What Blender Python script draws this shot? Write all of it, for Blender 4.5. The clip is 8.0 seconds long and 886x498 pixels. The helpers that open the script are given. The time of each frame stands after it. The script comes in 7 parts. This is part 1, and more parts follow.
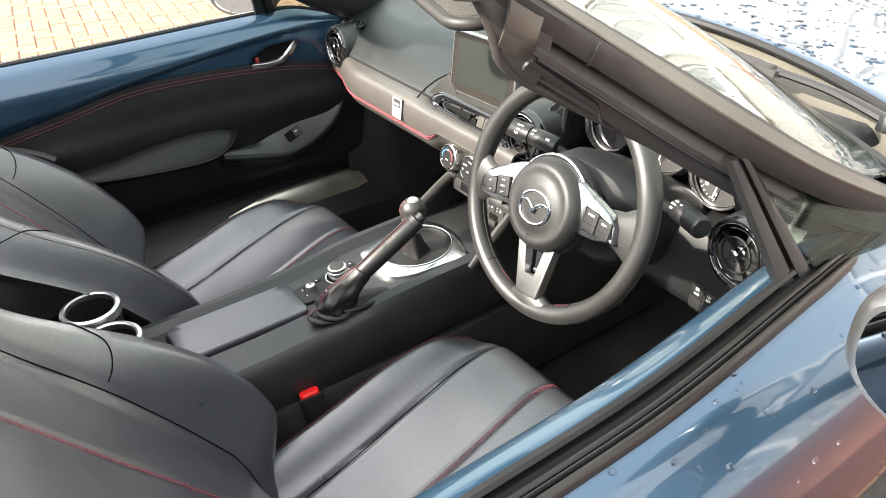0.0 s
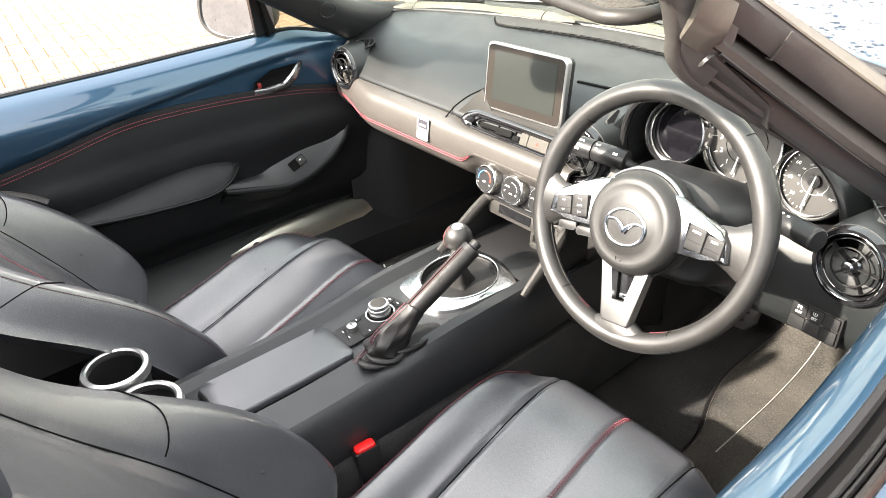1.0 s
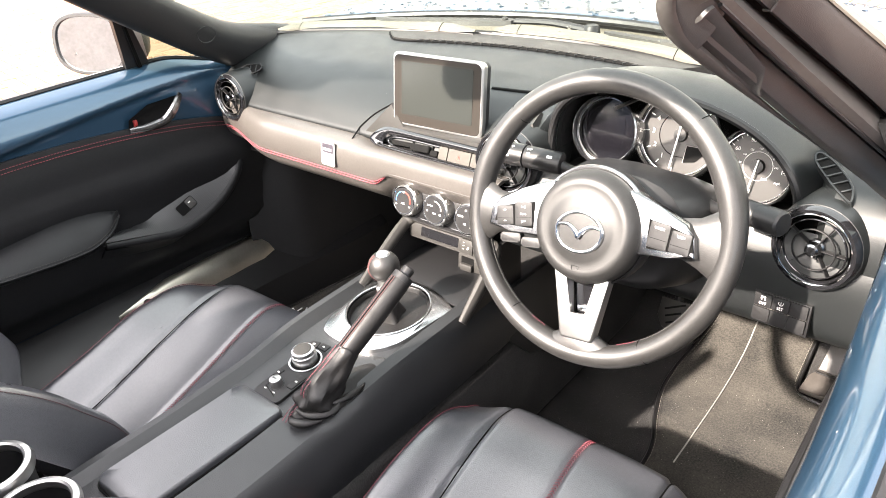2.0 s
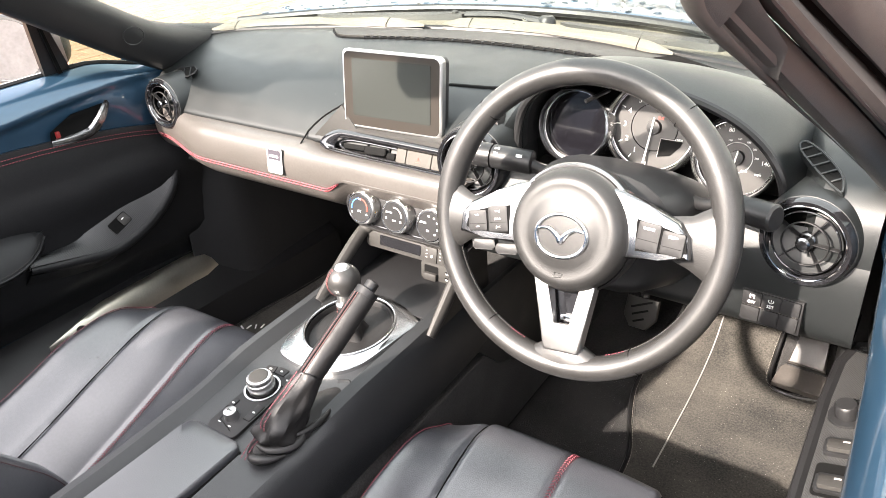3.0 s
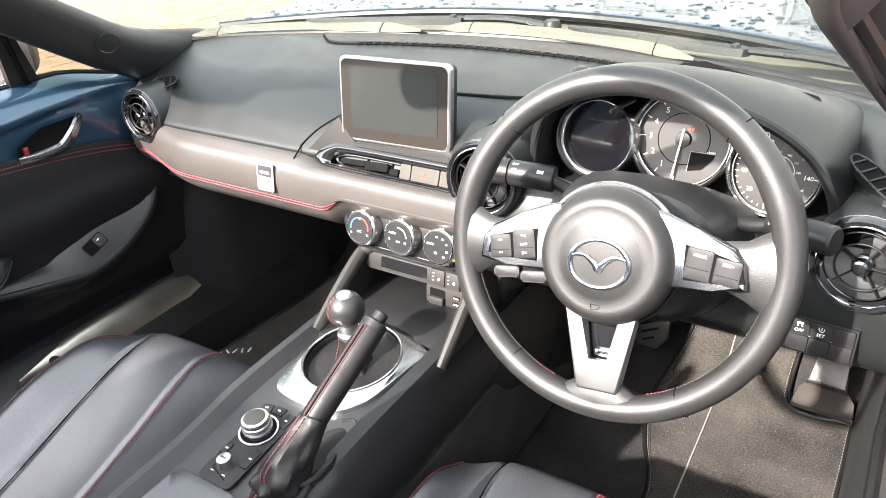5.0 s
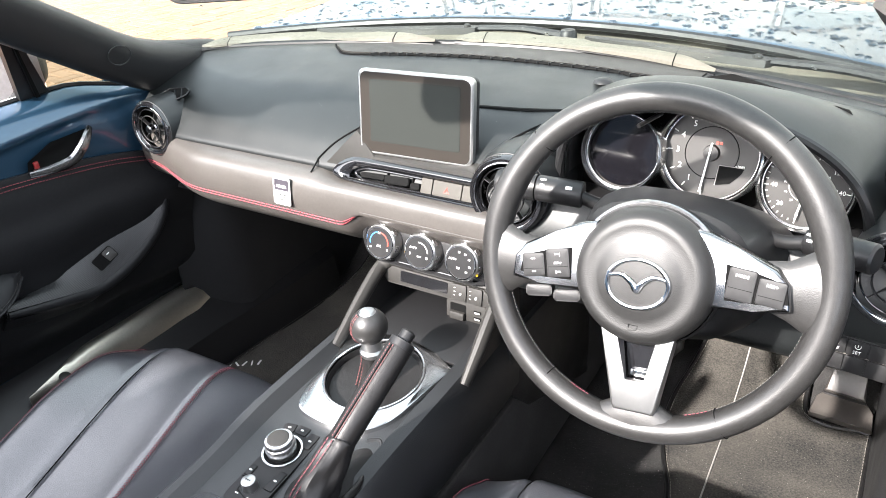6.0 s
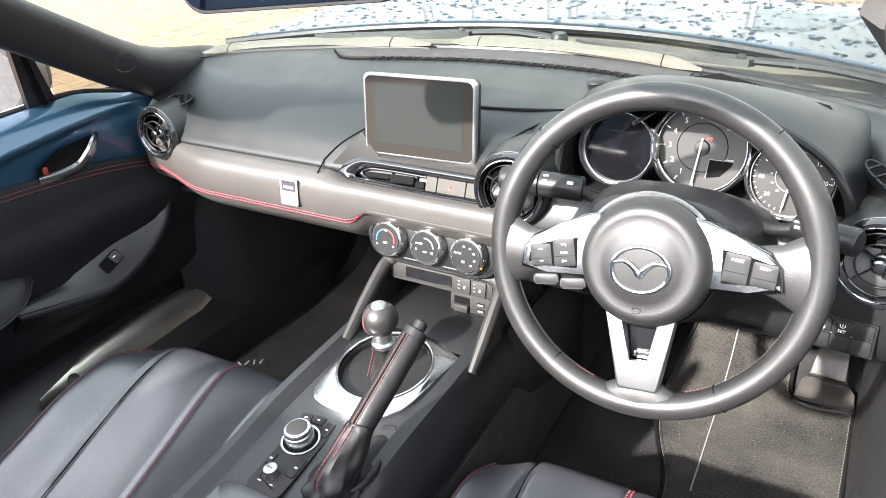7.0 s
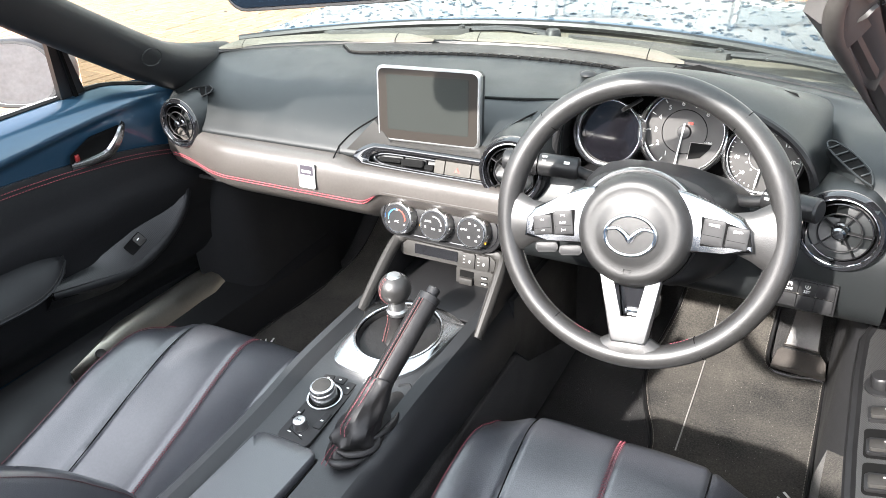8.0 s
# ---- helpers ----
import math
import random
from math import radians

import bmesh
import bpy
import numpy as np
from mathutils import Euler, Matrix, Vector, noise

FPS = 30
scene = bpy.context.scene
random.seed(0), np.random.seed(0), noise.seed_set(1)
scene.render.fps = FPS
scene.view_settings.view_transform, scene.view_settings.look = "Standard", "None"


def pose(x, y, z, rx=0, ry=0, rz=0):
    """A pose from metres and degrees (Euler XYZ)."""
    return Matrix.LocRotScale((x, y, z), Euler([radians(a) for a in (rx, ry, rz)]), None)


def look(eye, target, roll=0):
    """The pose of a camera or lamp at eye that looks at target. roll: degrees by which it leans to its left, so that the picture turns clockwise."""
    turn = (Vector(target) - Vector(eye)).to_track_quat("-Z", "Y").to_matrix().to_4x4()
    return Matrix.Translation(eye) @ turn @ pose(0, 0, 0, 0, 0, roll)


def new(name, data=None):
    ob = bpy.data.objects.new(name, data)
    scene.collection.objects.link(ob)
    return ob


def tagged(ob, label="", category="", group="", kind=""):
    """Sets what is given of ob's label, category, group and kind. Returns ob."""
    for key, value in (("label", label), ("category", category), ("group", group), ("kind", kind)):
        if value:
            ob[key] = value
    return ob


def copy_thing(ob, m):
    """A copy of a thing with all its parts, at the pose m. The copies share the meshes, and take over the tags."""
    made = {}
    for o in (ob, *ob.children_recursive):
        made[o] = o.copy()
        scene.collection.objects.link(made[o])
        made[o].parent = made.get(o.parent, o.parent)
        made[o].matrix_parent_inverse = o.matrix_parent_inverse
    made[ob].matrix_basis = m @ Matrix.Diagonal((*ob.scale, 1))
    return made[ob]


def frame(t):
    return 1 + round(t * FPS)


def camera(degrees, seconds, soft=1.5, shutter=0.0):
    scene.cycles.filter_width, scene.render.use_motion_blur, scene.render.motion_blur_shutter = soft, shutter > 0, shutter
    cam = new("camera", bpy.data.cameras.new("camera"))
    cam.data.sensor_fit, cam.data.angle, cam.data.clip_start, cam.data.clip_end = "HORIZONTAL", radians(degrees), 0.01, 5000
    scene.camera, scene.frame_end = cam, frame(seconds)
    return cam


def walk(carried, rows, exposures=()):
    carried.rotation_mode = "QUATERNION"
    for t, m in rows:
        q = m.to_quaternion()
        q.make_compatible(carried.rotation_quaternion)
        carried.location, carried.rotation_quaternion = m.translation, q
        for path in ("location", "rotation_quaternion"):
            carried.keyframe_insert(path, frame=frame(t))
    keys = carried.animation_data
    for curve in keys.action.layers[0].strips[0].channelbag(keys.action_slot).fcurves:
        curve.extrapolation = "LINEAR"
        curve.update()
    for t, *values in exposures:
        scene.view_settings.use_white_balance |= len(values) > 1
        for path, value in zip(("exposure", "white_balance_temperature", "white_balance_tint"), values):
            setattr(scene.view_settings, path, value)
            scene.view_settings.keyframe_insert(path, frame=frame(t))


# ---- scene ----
cam = camera(62.2, 8.0, soft=0.3)
PATH = [
    (0.0, 1.0732, -0.8293, 1.3742, 56.970, 1.977, 54.723),
    (0.2, 1.0260, -0.8460, 1.3650, 57.055, 2.182, 53.798),
    (0.5, 0.9659, -0.8673, 1.3520, 57.469, 2.328, 52.548),
    (0.8, 0.9140, -0.8910, 1.3260, 58.565, 2.219, 51.264),
    (1.0, 0.8832, -0.9143, 1.3285, 58.710, 2.565, 49.779),
    (1.2, 0.8650, -0.9140, 1.3030, 59.893, 2.856, 48.760),
    (1.5, 0.8239, -0.9121, 1.2861, 60.563, 3.232, 44.973),
    (1.7, 0.7980, -0.9050, 1.2680, 61.061, 3.327, 42.376),
    (2.0, 0.7656, -0.8917, 1.2587, 60.823, 3.552, 39.330),
    (3.5, 0.6675, -0.8354, 1.2192, 60.730, 3.617, 33.214),
    (4.0, 0.6501, -0.8192, 1.2142, 60.721, 3.588, 32.714),
    (4.5, 0.6264, -0.8023, 1.2120, 60.728, 3.551, 32.334),
    (6.0, 0.5511, -0.8062, 1.2268, 60.866, 3.584, 31.420),
    (6.5, 0.5444, -0.8254, 1.2336, 60.922, 3.753, 30.629),
    (7.0, 0.5440, -0.8653, 1.2432, 60.922, 3.799, 29.519),
    (7.5, 0.5479, -0.9080, 1.2542, 60.904, 3.658, 28.789),
    (8.0, 0.5713, -0.9786, 1.2671, 60.736, 3.575, 28.500),
]
EXPOSURES = [(0.0, 2.57, 6600, 7), (0.5, 2.99, 6650, 7), (1.0, 3.09, 6750, 9), (2.0, 3.19, 6750, 13), (3.5, 3.10, 6650, 13), (4.5, 3.03, 6550, 13), (6.0, 2.80, 6150, 11), (8.0, 2.82, 6100, 10)]
walk(cam, [(t, pose(*p)) for t, *p in PATH], EXPOSURES)

# ---- daylight: sun from behind the car, clear bright sky ----
SUN_EL, SUN_AZ = 33.5, 198.0
world = bpy.data.worlds.new("world")
scene.world = world
world.use_nodes = True
wn = world.node_tree
sky = wn.nodes.new("ShaderNodeTexSky")
sky.sky_type, sky.sun_disc = "NISHITA", False
sky.sun_elevation, sky.sun_rotation = radians(SUN_EL), radians(SUN_AZ)
sky.dust_density, sky.ozone_density = 3.5, 0.4
haze = wn.nodes.new("ShaderNodeHueSaturation")  # thin white haze over the blue
haze.inputs["Saturation"].default_value = 0.32
wn.links.new(sky.outputs[0], haze.inputs["Color"])
veil = wn.nodes.new("ShaderNodeMix")  # bright high cloud, even over the whole sky
veil.data_type = "RGBA"
veil.inputs[0].default_value = 0.35
veil.inputs[7].default_value = (6.6, 6.4, 6.55, 1)
wn.links.new(haze.outputs[0], veil.inputs[6])
wn.links.new(veil.outputs[2], wn.nodes["Background"].inputs[0])
wn.nodes["Background"].inputs[1].default_value = 0.15
sun_data = bpy.data.lights.new("sun", "SUN")
sun_data.energy, sun_data.angle, sun_data.color = 3.4, radians(1.4), (1.0, 0.91, 0.81)
sun = new("sun", sun_data)
az, el = radians(SUN_AZ), radians(SUN_EL)
sun_dir = Vector((math.sin(az) * math.cos(el), math.cos(az) * math.cos(el), math.sin(el)))
sun.matrix_world = look(sun_dir * 20, (0, 0, 0))


# ---- materials ----
def material(name, color, rough=0.5, metal=0.0, grain=0.0, grain_scale=200.0, bump=0.0, bump_scale=400.0,
             cells=False, wear=0.0, coat=0.0, coat_rough=0.04, spec=0.5, rnd=0.0, sheen=0.0, flakes=False, crease=0.0):
    """Base colour with two scales of variation, roughness wear and a fine relief."""
    m = bpy.data.materials.new(name)
    m.use_nodes = True
    nt = m.node_tree
    b = nt.nodes["Principled BSDF"]
    b.inputs["Roughness"].default_value = rough
    b.inputs["Metallic"].default_value = metal
    b.inputs["Specular IOR Level"].default_value = spec
    b.inputs["Coat Weight"].default_value = coat
    b.inputs["Coat Roughness"].default_value = coat_rough
    b.inputs["Sheen Weight"].default_value = sheen
    b.inputs["Base Color"].default_value = (*color, 1)
    co = nt.nodes.new("ShaderNodeTexCoord")
    if grain or rnd:
        n1 = nt.nodes.new("ShaderNodeTexNoise")
        n1.inputs["Scale"].default_value, n1.inputs["Detail"].default_value = grain_scale, 3
        n2 = nt.nodes.new("ShaderNodeTexNoise")
        n2.inputs["Scale"].default_value, n2.inputs["Detail"].default_value = 9, 4
        nt.links.new(co.outputs["Object"], n1.inputs["Vector"])
        nt.links.new(co.outputs["Object"], n2.inputs["Vector"])
        add = nt.nodes.new("ShaderNodeMath")
        add.operation = "ADD"
        nt.links.new(n1.outputs[0], add.inputs[0])
        nt.links.new(n2.outputs[0], add.inputs[1])
        last = add.outputs[0]
        lo, hi = 0.7, 1.3
        if rnd:
            oi = nt.nodes.new("ShaderNodeObjectInfo")
            geo = nt.nodes.new("ShaderNodeNewGeometry")
            mx = nt.nodes.new("ShaderNodeMath")
            mx.operation = "ADD"
            nt.links.new(oi.outputs["Random"], mx.inputs[0])
            nt.links.new(geo.outputs["Random Per Island"], mx.inputs[1])
            fr = nt.nodes.new("ShaderNodeMath")
            fr.operation = "FRACT"
            nt.links.new(mx.outputs[0], fr.inputs[0])
            mul = nt.nodes.new("ShaderNodeMath")
            mul.operation = "MULTIPLY_ADD"
            mul.inputs[1].default_value = rnd
            nt.links.new(fr.outputs[0], mul.inputs[0])
            nt.links.new(add.outputs[0], mul.inputs[2])
            last = mul.outputs[0]
            hi = 1.3 + rnd
        mr = nt.nodes.new("ShaderNodeMapRange")
        mr.inputs["From Min"].default_value, mr.inputs["From Max"].default_value = lo, hi
        g = max(grain, 0.02)
        mr.inputs["To Min"].default_value, mr.inputs["To Max"].default_value = 1 - g, 1 + g
        nt.links.new(last, mr.inputs["Value"])
        hsv = nt.nodes.new("ShaderNodeHueSaturation")
        hsv.inputs["Color"].default_value = (*color, 1)
        nt.links.new(mr.outputs[0], hsv.inputs["Value"])
        nt.links.new(hsv.outputs[0], b.inputs["Base Color"])
    if wear:
        n3 = nt.nodes.new("ShaderNodeTexNoise")
        n3.inputs["Scale"].default_value, n3.inputs["Detail"].default_value = 14, 6
        nt.links.new(co.outputs["Object"], n3.inputs["Vector"])
        m3 = nt.nodes.new("ShaderNodeMapRange")
        m3.inputs["From Min"].default_value, m3.inputs["From Max"].default_value = 0.3, 0.7
        m3.inputs["To Min"].default_value, m3.inputs["To Max"].default_value = rough - wear, rough + wear
        nt.links.new(n3.outputs[0], m3.inputs["Value"])
        nt.links.new(m3.outputs[0], b.inputs["Roughness"])
    if bump:
        t = nt.nodes.new("ShaderNodeTexVoronoi" if cells else "ShaderNodeTexNoise")
        t.inputs["Scale"].default_value = bump_scale
        nt.links.new(co.outputs["Object"], t.inputs["Vector"])
        bp = nt.nodes.new("ShaderNodeBump")
        bp.inputs["Strength"].default_value, bp.inputs["Distance"].default_value = bump, 0.001
        nt.links.new(t.outputs[0], bp.inputs["Height"])
        nt.links.new(bp.outputs[0], b.inputs["Normal"])
        if crease:
            n4 = nt.nodes.new("ShaderNodeTexNoise")
            n4.inputs["Scale"].default_value, n4.inputs["Detail"].default_value = 26, 7
            n4.inputs["Distortion"].default_value = 1.2
            nt.links.new(co.outputs["Object"], n4.inputs["Vector"])
            b2 = nt.nodes.new("ShaderNodeBump")
            b2.inputs["Strength"].default_value, b2.inputs["Distance"].default_value = crease, 0.004
            nt.links.new(n4.outputs[0], b2.inputs["Height"])
            nt.links.new(b2.outputs[0], bp.inputs["Normal"])
    if flakes:
        t = nt.nodes.new("ShaderNodeTexVoronoi")
        t.inputs["Scale"].default_value = 1800
        nt.links.new(co.outputs["Object"], t.inputs["Vector"])
        mr = nt.nodes.new("ShaderNodeMapRange")
        mr.inputs["To Min"].default_value, mr.inputs["To Max"].default_value = 0.9, 1.12
        nt.links.new(t.outputs["Color"], mr.inputs["Value"])
        hsv = nt.nodes.new("ShaderNodeHueSaturation")
        hsv.inputs["Color"].default_value = (*color, 1)
        nt.links.new(mr.outputs[0], hsv.inputs["Value"])
        nt.links.new(hsv.outputs[0], b.inputs["Base Color"])
    return m


def glass(name, tint, rough=0.0, power=5.5):
    """Thin clear pane: sees through, mirrors by Fresnel."""
    m = bpy.data.materials.new(name)
    m.use_nodes = True
    nt = m.node_tree
    nt.nodes.clear()
    out = nt.nodes.new("ShaderNodeOutputMaterial")
    tr = nt.nodes.new("ShaderNodeBsdfTransparent")
    tr.inputs[0].default_value = (*tint, 1)
    gl = nt.nodes.new("ShaderNodeBsdfGlossy")
    gl.inputs["Roughness"].default_value = rough
    lw = nt.nodes.new("ShaderNodeLayerWeight")
    lw.inputs[0].default_value = 0.5
    pw = nt.nodes.new("ShaderNodeMath")
    pw.operation, pw.inputs[1].default_value = "POWER", power
    nt.links.new(lw.outputs["Facing"], pw.inputs[0])
    fr = nt.nodes.new("ShaderNodeMath")
    fr.operation, fr.inputs[1].default_value, fr.inputs[2].default_value = "MULTIPLY_ADD", 0.95, 0.02
    nt.links.new(pw.outputs[0], fr.inputs[0])
    mx = nt.nodes.new("ShaderNodeMixShader")
    nt.links.new(fr.outputs[0], mx.inputs[0])
    nt.links.new(tr.outputs[0], mx.inputs[1])
    nt.links.new(gl.outputs[0], mx.inputs[2])
    nt.links.new(mx.outputs[0], out.inputs[0])
    return m


LEATHER = material("black_leather", (0.038, 0.040, 0.046), 0.34, grain=0.2, bump=0.30, bump_scale=750, cells=True, wear=0.07, spec=1.0, coat=1.0, coat_rough=0.27, crease=0.02)
LID = material("lid_leather", (0.026, 0.027, 0.031), 0.38, grain=0.12, bump=0.22, bump_scale=800, cells=True, wear=0.06, spec=0.9, coat=0.5, coat_rough=0.3)
DOOR_VINYL = material("door_vinyl", (0.0088, 0.0092, 0.0100), 0.44, spec=0.24, grain=0.15, bump=0.15, bump_scale=900, cells=True, wear=0.06)
LEATHER_WHEEL = material("wheel_leather", (0.017, 0.0165, 0.016), 0.40, grain=0.22, bump=0.11, bump_scale=750, cells=True, wear=0.08)
DASH = material("soft_dash_plastic", (0.0095, 0.0108, 0.0112), 0.42, spec=0.36, grain=0.08, bump=0.10, bump_scale=1100, cells=True, wear=0.05)
TRIM = material("dash_band_vinyl", (0.052, 0.047, 0.043), 0.37, grain=0.12, bump=0.12, bump_scale=950, cells=True, wear=0.06)
PLASTIC = material("hard_black_plastic", (0.0085, 0.0085, 0.009), 0.44, spec=0.38, grain=0.1, bump=0.08, bump_scale=1100, cells=True, wear=0.06)
KICK = material("kick_panel_plastic", (0.014, 0.0142, 0.0150), 0.5, spec=0.4, grain=0.12, bump=0.1, bump_scale=900, cells=True, wear=0.06)
GREY_PLASTIC = material("grey_plastic", (0.0215, 0.0205, 0.019), 0.56, grain=0.08, bump=0.08, bump_scale=1100, spec=0.35, cells=True, wear=0.05)
# Glossless near-black: the shade inside the vent bowls is put into the colour.
VOID = material("shaded_bowl_black", (0.0012, 0.0012, 0.0012), 0.9, grain=0.1, spec=0.02)
# Near-black for small black parts, and as painted shade in slots, wells and gaps.
DARK = material("dark_plastic_and_shade", (0.003, 0.003, 0.003), 0.8, grain=0.1, spec=0.1)
GLOSS = material("piano_black", (0.008, 0.008, 0.009), 0.08, coat=0.6)
RUBBER = material("black_rubber", (0.0085, 0.0085, 0.0088), 0.42, grain=0.15, wear=0.1, spec=0.35)
SEAL = material("soft_seal_rubber", (0.036, 0.0335, 0.0305), 0.55, grain=0.15, wear=0.08, spec=0.4)
MOULDING = material("satin_black_moulding", (0.012, 0.0115, 0.011), 0.36, grain=0.15, wear=0.1, spec=0.35)
LATCH = material("striker_plate_grey", (0.050, 0.045, 0.038), 0.5, grain=0.15, wear=0.08)
# Same trim as PILLAR, darkened in colour for the shaded passenger side; also mirror rim.
PILLAR_DARK = material("black_rim_and_shaded_trim", (0.0115, 0.0120, 0.0125), 0.52, spec=0.4, grain=0.1, bump=0.1, bump_scale=1200, cells=True)
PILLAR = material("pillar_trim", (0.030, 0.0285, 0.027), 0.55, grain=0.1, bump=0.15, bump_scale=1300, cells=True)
SILVER = material("satin_silver", (0.44, 0.44, 0.437), 0.35, metal=1.0, grain=0.04, wear=0.04)
POLISHED = material("brushed_bright_silver", (0.60, 0.61, 0.62), 0.24, metal=1.0, grain=0.03, wear=0.04)
# Silver with its colour turned down, in place of reflections of darker surroundings.
SPOKE = material("dim_reflection_silver", (0.27, 0.273, 0.28), 0.19, metal=1.0, grain=0.03, wear=0.05)
CHROME = material("chrome", (0.78, 0.78, 0.78), 0.08, metal=1.0, wear=0.03)
STEEL = material("brushed_steel", (0.66, 0.63, 0.55), 0.33, metal=1.0, grain=0.06, wear=0.05)
PAINT = material("blue_metallic_paint", (0.020, 0.054, 0.094), 0.34, metal=0.6, coat=1.0, flakes=True)
RED = material("red_plastic", (0.62, 0.012, 0.012), 0.35)
DARK_RED = material("dark_red_plastic", (0.16, 0.010, 0.010), 0.4)
TYRE = material("tyre_rubber", (0.02, 0.02, 0.02), 0.8, grain=0.15, wear=0.05)
BAND_THREAD = material("bright_red_thread", (0.21, 0.030, 0.042), 0.7)
GRIP_THREAD = material("dull_red_thread", (0.13, 0.045, 0.045), 0.75)
THREAD = material("red_thread", (0.135, 0.028, 0.040), 0.75)
BACK_THREAD = material("plum_thread", (0.045, 0.016, 0.020), 0.75)
DARK_THREAD = material("dark_red_thread", (0.12, 0.022, 0.028), 0.75)
WHEEL_THREAD = material("wheel_thread", (0.050, 0.048, 0.045), 0.7)
MAT_THREAD = material("mat_thread", (0.13, 0.122, 0.11), 0.75)
GREY_THREAD = material("grey_thread", (0.25, 0.24, 0.23), 0.7)
CARPET = material("black_carpet", (0.0135, 0.0130, 0.0128), 0.95, grain=0.95, grain_scale=330, bump=1.0, bump_scale=420, sheen=0.04)
GAITER = material("gaiter_leather", (0.0085, 0.0080, 0.0080), 0.48, spec=0.38, grain=0.25, bump=0.10, bump_scale=900, crease=0.3, cells=True, wear=0.1)
MAT = material("charcoal_floor_mat", (0.027, 0.0245, 0.0205), 0.95, grain=1.0, grain_scale=300, bump=1.0, bump_scale=340, sheen=0.05)
WHITE = material("white_print", (0.75, 0.75, 0.73), 0.5)
RED_PRINT = material("red_print", (0.7, 0.05, 0.03), 0.5)
BLUE_PRINT = material("blue_print", (0.05, 0.25, 0.7), 0.5)
AMBER = material("amber_mark", (0.85, 0.45, 0.02), 0.4)
HUB = material("hub_vinyl", (0.012, 0.0118, 0.0115), 0.46, spec=0.42, grain=0.2, bump=0.16, bump_scale=1000, cells=True, wear=0.06)
BUTTON = material("matt_button_plastic", (0.010, 0.010, 0.0105), 0.55, grain=0.1, spec=0.3)
CONSOLE = material("console_plastic", (0.0135, 0.0142, 0.0154), 0.40, grain=0.1, bump=0.25, bump_scale=900, cells=True, wear=0.07, spec=0.5)
VIOLET = material("display_glass", (0.0042, 0.0040, 0.0052), 0.10)
DIAL = material("gauge_face", (0.0165, 0.0155, 0.0145), 0.45, grain=0.06)
SCREEN = material("screen_glass", (0.022, 0.024, 0.022), 0.2, spec=0.35)
BEZEL = material("screen_bezel", (0.022, 0.0190, 0.0165), 0.32, spec=0.14)
COWL = material("cowl_plastic", (0.085, 0.078, 0.062), 0.55, grain=0.15, wear=0.08)
PAPER = material("sticker_paper", (0.50, 0.495, 0.49), 0.35)
DUSK = material("sticker_dark_band", (0.034, 0.030, 0.038), 0.4)
MIRROR = material("mirror_glass", (0.9, 0.9, 0.9), 0.01, metal=1.0)
# Mirror tinted dark: the dim view it should reflect is put into the colour.
DIM_MIRROR = material("dark_reflection_mirror", (0.16, 0.17, 0.18), 0.02, metal=1.0)
BRICK = material("paving_brick", (0.235, 0.133, 0.080), 0.85, grain=0.22, grain_scale=60, bump=0.6, bump_scale=180, rnd=0.5)
RED_BRICK = material("red_paving_brick", (0.150, 0.060, 0.042), 0.85, grain=0.22, grain_scale=60, bump=0.6, bump_scale=180, rnd=0.5)
WINDOW = material("curtained_window", (0.20, 0.215, 0.22), 0.25, grain=0.1)
BEIGE = material("beige_switch_plastic", (0.040, 0.0365, 0.031), 0.6, grain=0.08, spec=0.25)
PLASTER = material("grey_render", (0.30, 0.295, 0.285), 0.9, grain=0.12, grain_scale=30, bump=0.4, bump_scale=120)
WHITE_RENDER = material("white_masonry_paint", (0.72, 0.71, 0.69), 0.7, grain=0.08, grain_scale=40, bump=0.2, bump_scale=150)
SAND = material("joint_sand", (0.16, 0.07, 0.03), 0.95, grain=0.2, bump=0.5, bump_scale=300)
GLASS = glass("clear_glass", (0.90, 0.95, 0.93), power=6.0)
TINTED = glass("quarter_glass", (0.62, 0.68, 0.64), power=5.5)
WATER = material("water_drop", (0.95, 0.97, 1.0), 0.02)
WATER.node_tree.nodes["Principled BSDF"].inputs["Transmission Weight"].default_value = 1.0
WATER.node_tree.nodes["Principled BSDF"].inputs["IOR"].default_value = 1.33


def ribbed(name, color):
    """Woven carbon-look plastic: fine diagonal ribs."""
    m = material(name, color, 0.4)
    nt = m.node_tree
    co = nt.nodes.new("ShaderNodeTexCoord")
    w = nt.nodes.new("ShaderNodeTexWave")
    w.inputs["Scale"].default_value = 160
    w.bands_direction = "DIAGONAL"
    bp = nt.nodes.new("ShaderNodeBump")
    bp.inputs["Strength"].default_value, bp.inputs["Distance"].default_value = 0.3, 0.001
    nt.links.new(co.outputs["Object"], w.inputs["Vector"])
    nt.links.new(w.outputs[0], bp.inputs["Height"])
    nt.links.new(bp.outputs[0], nt.nodes["Principled BSDF"].inputs["Normal"])
    return m


CARBON = ribbed("ribbed_switch_panel", (0.024, 0.024, 0.024))
DARK_CARBON = ribbed("ribbed_black_panel", (0.013, 0.0135, 0.0145))


# ---- mesh helpers ----
def thing(name, label, category, at=(0, 0, 0), group="", kind=""):
    """An Empty that carries a thing's parts."""
    e = new(name)
    e.location = at
    return tagged(e, label, category, group, kind)


def origin(ob):
    """Where an ancestor chain of unturned objects puts its origin."""
    p = Vector(ob.location)
    return p if ob.parent is None else p + origin(ob.parent)


